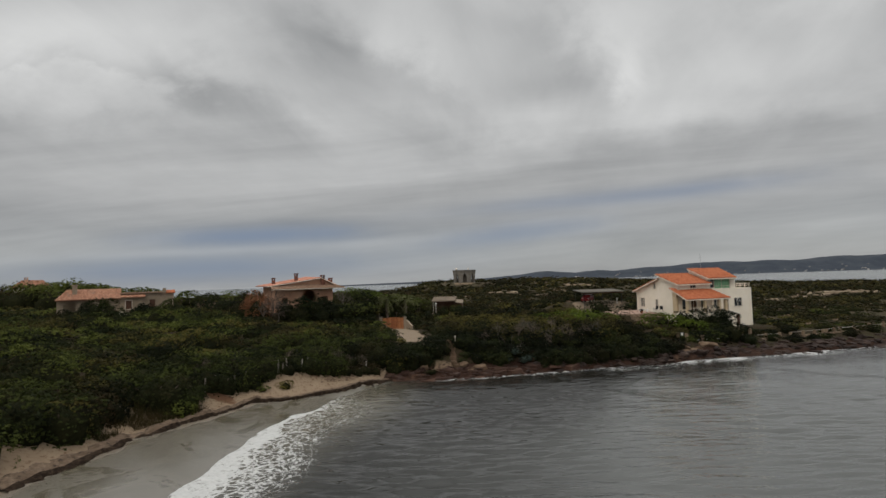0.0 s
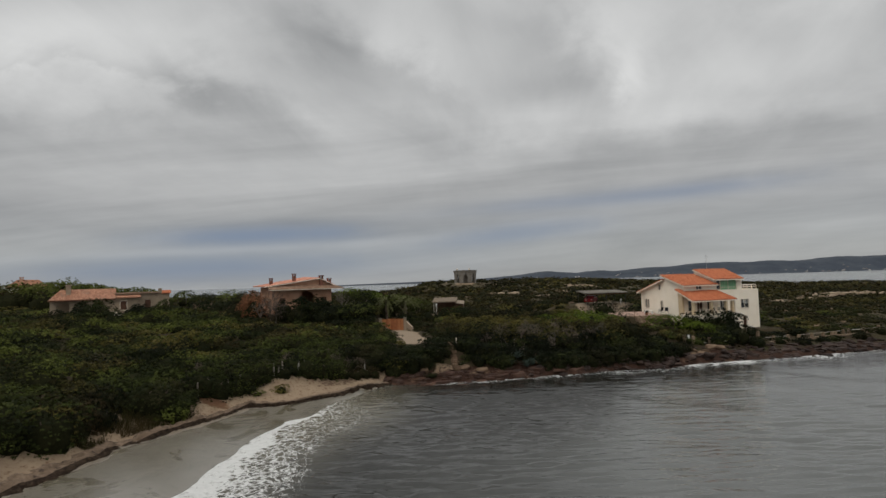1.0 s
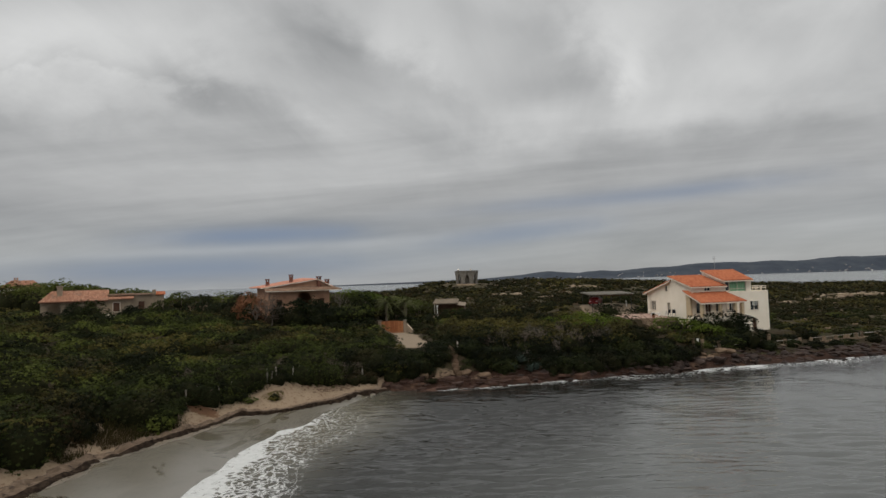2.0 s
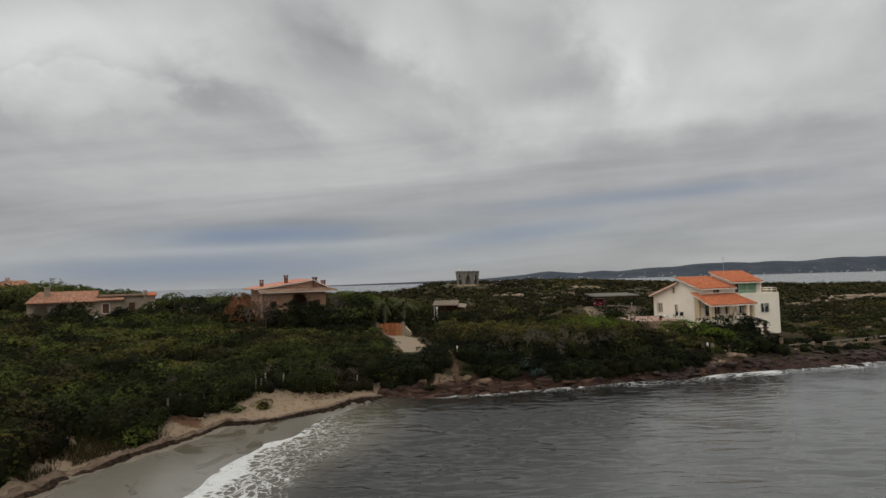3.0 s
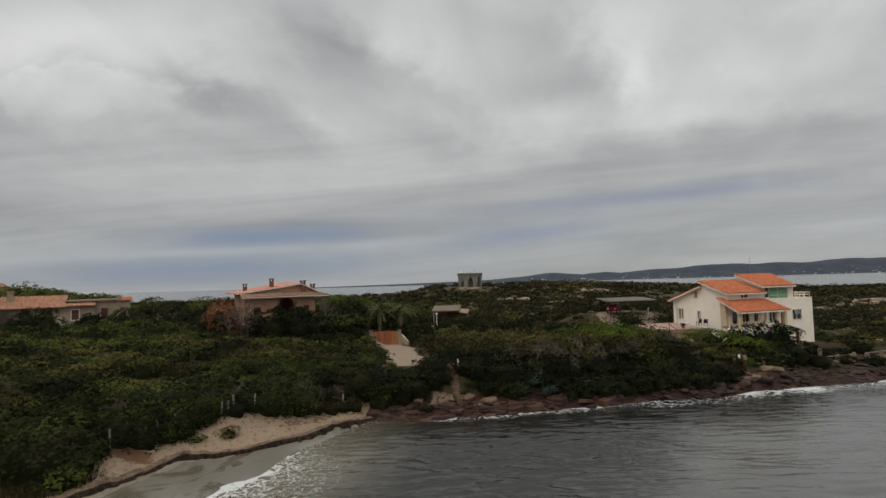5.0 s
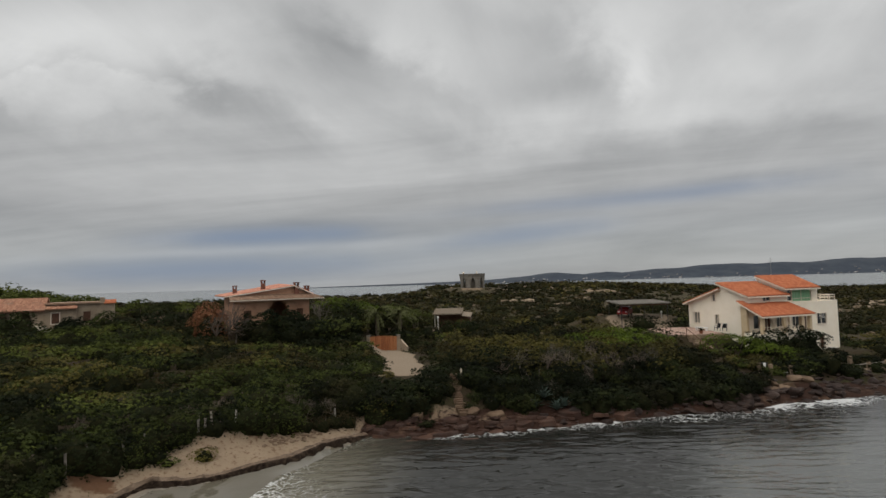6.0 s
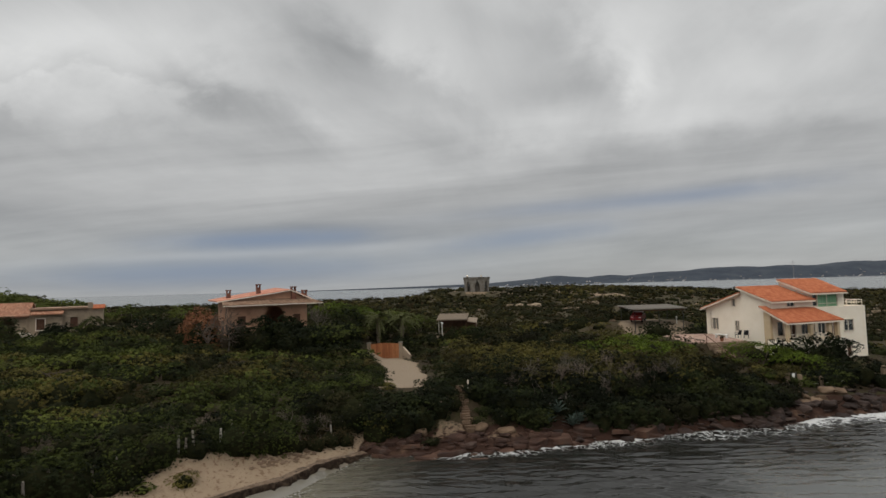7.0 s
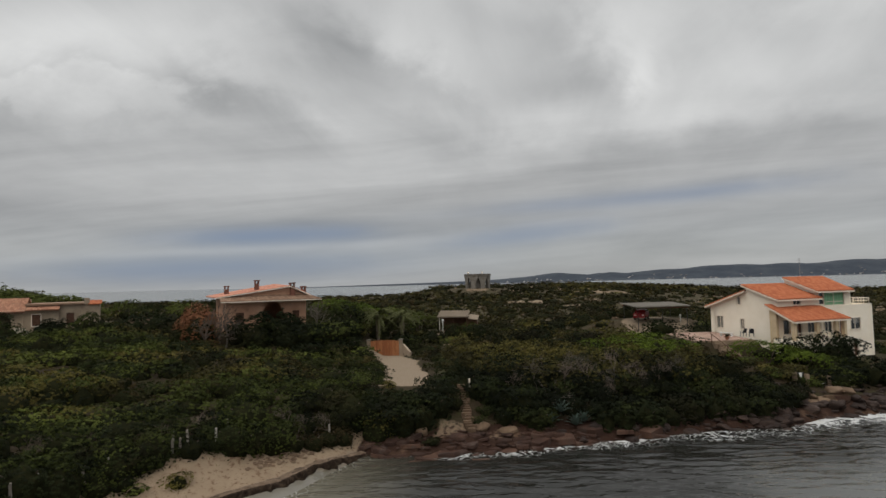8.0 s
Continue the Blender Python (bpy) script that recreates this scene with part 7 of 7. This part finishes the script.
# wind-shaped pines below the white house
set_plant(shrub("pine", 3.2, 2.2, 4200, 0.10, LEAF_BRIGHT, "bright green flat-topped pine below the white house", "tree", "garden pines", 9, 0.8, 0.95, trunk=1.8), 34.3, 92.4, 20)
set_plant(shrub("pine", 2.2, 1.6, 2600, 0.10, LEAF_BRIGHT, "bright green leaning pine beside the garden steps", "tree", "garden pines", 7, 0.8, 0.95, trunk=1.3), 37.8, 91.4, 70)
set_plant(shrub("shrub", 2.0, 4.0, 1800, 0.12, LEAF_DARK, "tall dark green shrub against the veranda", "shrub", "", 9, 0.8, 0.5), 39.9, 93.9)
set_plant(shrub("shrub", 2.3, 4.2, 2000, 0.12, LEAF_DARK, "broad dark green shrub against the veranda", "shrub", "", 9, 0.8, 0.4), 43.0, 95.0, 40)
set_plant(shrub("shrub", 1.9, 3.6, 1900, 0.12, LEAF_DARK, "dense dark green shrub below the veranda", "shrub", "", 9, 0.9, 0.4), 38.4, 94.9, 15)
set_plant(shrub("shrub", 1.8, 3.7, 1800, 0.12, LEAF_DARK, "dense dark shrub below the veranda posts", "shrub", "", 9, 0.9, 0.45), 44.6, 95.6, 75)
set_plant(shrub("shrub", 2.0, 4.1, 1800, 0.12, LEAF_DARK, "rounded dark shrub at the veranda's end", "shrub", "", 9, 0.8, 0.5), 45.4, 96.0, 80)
set_plant(shrub("shrub", 2.2, 2.3, 1600, 0.12, LEAF_DARK, "wide blackish shrub behind the shore wall", "shrub", "", 9, 0.8, 0.3), 43.6, 90.3, 10)
set_plant(shrub("shrub", 1.2, 1.3, 800, 0.11, LEAF, "small rounded green shrub in the garden", "shrub", "", 7, 0.8, 0.6), 41.4, 92.2)
set_plant(shrub("shrub", 1.7, 3.5, 1500, 0.11, LEAF_DARK, "dark leafy shrub at the veranda's near corner", "shrub", "", 9, 0.8, 0.35), 37.9, 93.4, 25)
set_plant(shrub("shrub", 1.5, 3.4, 1400, 0.11, LEAF, "leafy green shrub between the veranda shrubs", "shrub", "", 9, 0.8, 0.2), 41.6, 94.2, 65)
r = np.random.default_rng(43)
for i in range(110):
    x, y = r.uniform(30.5, 39.5), r.uniform(86.4, 94.2)
    on_steps = abs(x - (31.0 + 0.3 * (96.4 - y))) < 1.35 and y > 91 or abs(x - (32.8 + 0.18 * (91.4 - y))) < 1.2 and 87 < y <= 91.6
    if on_steps:
        continue
    if i % 3 == 0:
        size = r.uniform(0.25, 0.55)
        ob = new("garden_stone", TAN_ROCKS[i % 5])
        ob.matrix_world = pose(x, y, ground_at(x, y) + 0.05, 0, 0, 77 * i) @ Matrix.Scale(size, 4)
        tagged(ob, "pale tan stone in the garden below the terrace", "rock", "garden stones")
    else:
        k = r.uniform(0.6, 1.15)
        set_plant(shrub("garden_shrub", k, k * 0.9, int(620 * k), 0.10, (LEAF_DARK, LEAF_OLIVE, LEAF)[i % 3], "low half-dry shrub in the garden below the terrace", "shrub", "low garden shrubs", 6, 0.9, 0.35 + 0.1 * (i % 4)), x, y, 37 * i)
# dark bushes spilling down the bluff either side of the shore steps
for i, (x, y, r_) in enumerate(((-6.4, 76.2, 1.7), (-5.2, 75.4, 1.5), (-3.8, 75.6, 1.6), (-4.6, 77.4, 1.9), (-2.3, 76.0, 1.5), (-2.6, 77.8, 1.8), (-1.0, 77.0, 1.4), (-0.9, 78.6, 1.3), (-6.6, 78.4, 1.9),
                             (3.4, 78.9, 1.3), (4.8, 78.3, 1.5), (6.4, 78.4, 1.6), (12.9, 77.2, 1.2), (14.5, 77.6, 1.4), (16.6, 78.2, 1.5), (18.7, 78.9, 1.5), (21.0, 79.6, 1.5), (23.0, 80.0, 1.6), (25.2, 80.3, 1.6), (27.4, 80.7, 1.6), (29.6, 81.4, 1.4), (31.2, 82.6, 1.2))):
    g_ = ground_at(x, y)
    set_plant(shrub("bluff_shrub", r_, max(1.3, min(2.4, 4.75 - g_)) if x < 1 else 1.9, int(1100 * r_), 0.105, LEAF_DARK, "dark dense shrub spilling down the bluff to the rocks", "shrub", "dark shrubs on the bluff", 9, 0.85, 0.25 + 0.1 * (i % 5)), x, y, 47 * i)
for i, (x, y, r_) in enumerate(((38.6, 88.6, 1.3), (41.5, 89.6, 1.7), (45.6, 89.2, 1.4), (50.4, 92.2, 1.2), (53.4, 91.0, 1.3), (47.5, 92.8, 1.2), (57.8, 93.0, 1.0), (60.6, 94.3, 1.0), (52.0, 95.5, 1.2), (56.5, 97.5, 1.4), (66.0, 96.3, 1.2), (71.5, 99.0, 1.2))):
    set_plant(shrub("wall_shrub", r_, r_ * 0.95, int(1000 * r_), 0.11, LEAF_DARK, "low dark shrub growing against the shore wall", "shrub", "shrubs along the shore wall", 8, 0.8, 0.2 + 0.12 * (i % 4)), x, y, 41 * i)
# hedge by the carport
set_plant(shrub("hedge", 2.6, 2.3, 1800, 0.13, LEAF_DARK, "dark clipped hedge beside the house terrace", "hedge", "", 10, 1.4, 0.4), 35.0, 109.6)
set_plant(shrub("hedge", 2.2, 2.1, 1500, 0.13, LEAF_DARK, "dark rounded hedge at the terrace's far end", "hedge", "", 9, 1.3, 0.4), 28.7, 107.6, 50)
set_plant(shrub("hedge", 2.2, 1.8, 1300, 0.13, LEAF_DARK, "dark rounded hedge beside the carport yard", "hedge", "", 9, 0.9, 0.45), 25.8, 106.6, 50)
# round the terracotta villa
set_plant(shrub("withered_tree", 2.4, 4.5, 7500, 0.09, LEAF_RED, "withered rust-red tree before the terracotta villa", "tree", "", 12, 1.7, 0.5), -29.9, 97.6)
bare_tree(pose(-28.6, 95.8, ground_at(-28.6, 95.8)), 5.2, "grey leafless tree before the terracotta villa", 12, BARK)
bare_tree(pose(-26.4, 96.6, ground_at(-26.4, 96.6)), 4.6, "pale leafless tree before the villa porch", 13, DEADWOOD)
bare_tree(pose(-27.4, 97.4, ground_at(-27.4, 97.4)), 5.4, "grey leafless tree beside the withered tree", 15, BARK)
bare_tree(pose(-16.6, 100.4, ground_at(-16.6, 100.4)), 4.4, "grey leafless tree at the villa's corner", 14, DEADWOOD)
for x, y, r_, h_, lab in ((-23.0, 97.4, 2.2, 3.5, "tall dark cypress-like shrub before the villa arch"), (-20.0, 99.5, 1.0, 3.2, "slim dark shrub beside the villa porch"), (-25.6, 98.0, 1.4, 3.0, "dark shrub before the villa porch"),
                          (-34.5, 101.0, 2.2, 3.1, "dark spreading tree beside the terracotta villa"), (-38.5, 103.5, 2.5, 3.3, "dark rounded tree between the two villas"), (-41.5, 105.0, 2.3, 3.0, "dark low tree between the two villas"),
                          (-13.5, 103.5, 2.2, 3.6, "rounded green tree beside the terracotta villa"), (-60.0, 98.2, 1.8, 1.9, "dark shrub before the arcade"), (-57.2, 99.5, 2.0, 2.6, "dark broad shrub before the arcade"), (-50.8, 103.0, 1.9, 2.4, "grey-green shrub before the ochre villa"),
                          (-47.6, 105.2, 2.0, 2.6, "green shrub at the ochre villa's corner"), (-6.3, 105.5, 1.3, 2.3, "dark shrub behind the gate pillar"), (-13.6, 97.2, 1.5, 1.5, "dark shrub above the drive"), (-12.0, 98.6, 1.1, 1.1, "low dark shrub above the drive"), (-16.4, 96.2, 1.7, 1.7, "dark shrub in the villa garden"), (-17.4, 98.2, 1.8, 2.2, "dark shrub in the villa garden"), (-15.4, 98.6, 1.6, 2.0, "dark shrub in the villa garden"), (-19.0, 97.6, 1.7, 2.2, "dark shrub in the villa garden"), (-12.7, 101.6, 1.5, 1.7, "dark shrub beside the drive gate"), (-14.3, 100.2, 1.7, 1.7, "dark shrub beside the drive gate"), (-2.2, 108.6, 1.6, 1.6, "dark shrub before the garden shed"),
                          (3.6, 109.6, 1.9, 1.9, "dark shrub before the garden shed"), (-100.5, 143.0, 3.0, 3.6, "dark tree before the distant villa"), (-97.0, 140.0, 3.0, 3.4, "dark tree before the distant villa"), (-104.5, 144.0, 2.6, 3.2, "dark tree before the distant villa")):
    set_plant(shrub("garden_tree", r_, h_, int(800 * r_), 0.14, LEAF_DARK, lab, "tree", "garden trees", 9, 1.5, 0.45), x, y, 31 * x)
for x, y in ((-86, 132), (-80, 130), (-74, 129), (-94, 134), (-68.5, 127)):
    set_plant(shrub("tree", 4.2, 3.6, 3000, 0.17, LEAF, "broad green pine crown behind the ochre villa", "tree", "pines behind the villas", 11, 0.7, 0.85, trunk=1.5), x, y, 31 * x)
# bright pines and dark woods that stand against the sea behind the villas
for x, y, r_, h_, mat, lab in ((-12.5, 110.5, 2.6, 2.4, LEAF_BRIGHT, "bright green pine behind the drive gate"), (-16.5, 111.5, 2.8, 2.6, LEAF_BRIGHT, "bright green pine beside the terracotta villa"), (-14.6, 116.5, 3.0, 2.8, LEAF, "green pine behind the terracotta villa"),
                               (-9.0, 115.0, 2.8, 2.5, LEAF, "green pine behind the garden palms"), (-4.6, 114.5, 2.2, 2.2, LEAF, "low green pine beside the shed"), (-37.0, 116.0, 2.6, 3.0, LEAF_DARK, "dark pine between the two villas"), (-41.0, 118.0, 3.0, 3.2, LEAF, "dark green pine between the two villas"),
                               (-45.5, 117.0, 2.6, 2.8, LEAF_DARK, "dark pine between the two villas"), (-50.5, 119.0, 3.2, 3.2, LEAF, "dark green pine behind the ochre villa"), (-33.0, 119.0, 2.4, 2.7, LEAF_DARK, "dark pine behind the terracotta villa")):
    set_plant(shrub("pine", r_, h_, int(950 * r_), 0.13, mat, lab, "tree", "pines behind the villas", 11, 0.7, 0.75, trunk=1.3), x, y, 23 * x)
# half-dry scrub, fallen stones and branches where the bank has slipped
for x, y, r_ in ((-12.6, 69.4, 1.1), (-11.4, 70.4, 1.2), (-10.2, 71.4, 1.2), (-9.4, 72.6, 1.3), (-13.6, 68.0, 0.9), (-8.4, 73.4, 1.2)):
    set_plant(shrub("dry_shrub", r_, r_ * 0.95, int(900 * r_), 0.06, LEAF_OLIVE, "half-dry brownish shrub on the slipped bank", "shrub", "dry shrubs on the slipped bank", 8, 0.8, 0.15), x, y, 57 * x)
r = np.random.default_rng(29)
co, tris, at = [], [], 0
for _ in range(170):
    x = r.uniform(-13.5, -8.0)
    y = float(np.interp(x, [-20, -18.8, -15.0, -11.1, -8.8, -6.7], [57.5, 60.1, 61.7, 65.6, 69.7, 73.2])) + (r.uniform(2.6, 4.8) if x > -14 else r.uniform(3.0, 4.6))
    v, f = SLABS[int(r.integers(8))]
    size, turn = r.uniform(0.05, 0.2) * (1.3 if x > -14 else 0.8), r.uniform(0, 6.28)
    c, s_ = math.cos(turn), math.sin(turn)
    w = v * size
    co.append(np.stack([w[:, 0] * c - w[:, 1] * s_ + x, w[:, 0] * s_ + w[:, 1] * c + y, w[:, 2] + ground_at(x, y)], 1))
    tris.append(f + at)
    at += len(v)
tagged(new("bank_rubble", mesh_from("bank_rubble", np.concatenate(co), np.zeros((0, 4), int), np.concatenate(tris), [ROCK_TAN])), "tan stones and clods fallen on the sandy bank", "stones", kind="stuff")
# pale stones on the open headland
r = np.random.default_rng(37)
co, tris, at = [], [], 0
for _ in range(260):
    y = 100 + 110 * r.uniform() ** 1.3
    x = r.uniform(-0.12, 0.75) * y
    if inland(np.array([x]), np.array([y]))[0] < 12 or not free_of_buildings(np.array([x]), np.array([y]))[0]:
        continue
    v, f = SLABS[int(r.integers(8))]
    size, turn = r.uniform(0.2, 0.75), r.uniform(0, 6.28)
    c, s_ = math.cos(turn), math.sin(turn)
    w = v * size
    co.append(np.stack([w[:, 0] * c - w[:, 1] * s_ + x, w[:, 0] * s_ + w[:, 1] * c + y, w[:, 2] * 1.5 + ground_at(x, y) + 0.1], 1))
    tris.append(f + at)
    at += len(v)
tagged(new("headland_stones", mesh_from("headland_stones", np.concatenate(co), np.zeros((0, 4), int), np.concatenate(tris), [STONEWALL])), "pale tan stones scattered over the open headland", "stones", kind="stuff")
LEDGES = [mesh_from("ledge", v, np.zeros((0, 4), int), f, [OUTCROP]) for v, f in SLABS]
for i, (x, y, wide) in enumerate(((104.0, 163.0, 5.0), (110.0, 169.0, 6.0), (117.5, 171.0, 6.5), (125.0, 176.0, 6.0), (131.0, 170.0, 5.0), (97.0, 158.0, 3.5), (86.0, 150.0, 3.0), (26.0, 150.0, 3.0), (17.0, 158.0, 3.5), (33.0, 163.0, 3.0))):
    q = np.random.default_rng(400 + i)
    outcrop = new("rock_outcrop")
    outcrop.matrix_world = pose(x, y, ground_at(x, y) + 0.3)
    for _ in range(8):
        size, dx, dy = wide * q.uniform(0.12, 0.30), q.normal() * wide * 0.42, q.normal() * wide * 0.16
        ledge = new("ledge", LEDGES[int(q.integers(3, 8))])
        ledge.parent = outcrop
        ledge.matrix_local = pose(dx, dy, ground_at(x + dx, y + dy) - ground_at(x, y) + 0.05 * wide, 0, 0, q.uniform(0, 360)) @ Matrix.Diagonal((size, size, size * 1.6, 1))
    tagged(outcrop, "pale tan ledge of bare rock on the open headland", "rock", "bare rock ledges")
# pale tuft and small plants on the sand
set_plant(shrub("sand_tuft", 0.75, 0.8, 900, 0.06, LEAF_OLIVE, "round olive tuft growing on the sand bank", "shrub", "tufts on the sand", 6, 0.9, 1.0), -16.4, 63.4)
set_plant(shrub("sand_tuft", 0.6, 0.5, 500, 0.07, LEAF, "low ragged green tuft on the sand bank", "shrub", "tufts on the sand", 6, 0.9, 0.8), -18.4, 62.3)
set_plant(shrub("sand_tuft", 0.7, 0.6, 500, 0.08, LEAF_DARK, "dark tuft on the red rocks", "shrub", "tufts on the sand", 6, 0.9, 0.5), -1.5, 73.8)
for x, y, k in ((-23.0, 53.6, 1.2),):
    set_plant(shrub("shrub", k, k * 0.9, 1100, 0.10, LEAF, "green shrub hanging over the beach bank", "shrub", "", 8, 0.8, 0.8), x, y)

# houses far across the bay
r = np.random.default_rng(17)
bm = bmesh.new()
for _ in range(80):
    x, y = r.uniform(300, 3300), 3300 + abs(r.normal()) * 70
    z = float(hill_height(np.array([x]), np.array([y]))[0])
    w, d, hh = r.uniform(4, 12), r.uniform(4, 8), r.uniform(1.6, 3.8)
    box(bm, x - w / 2, x + w / 2, y - d / 2, y + d / 2, z - 4, z + hh)
    prism(bm, [(x - w / 2, y - d / 2 - 0.5, z + hh), (x + w / 2, y - d / 2 - 0.5, z + hh), (x + w / 2, y, z + hh + 1.8), (x - w / 2, y, z + hh + 1.8)], 0.2)
tagged(part("far_houses", bm, SPECK), "tiny pale houses scattered along the far shore", "houses", kind="stuff")
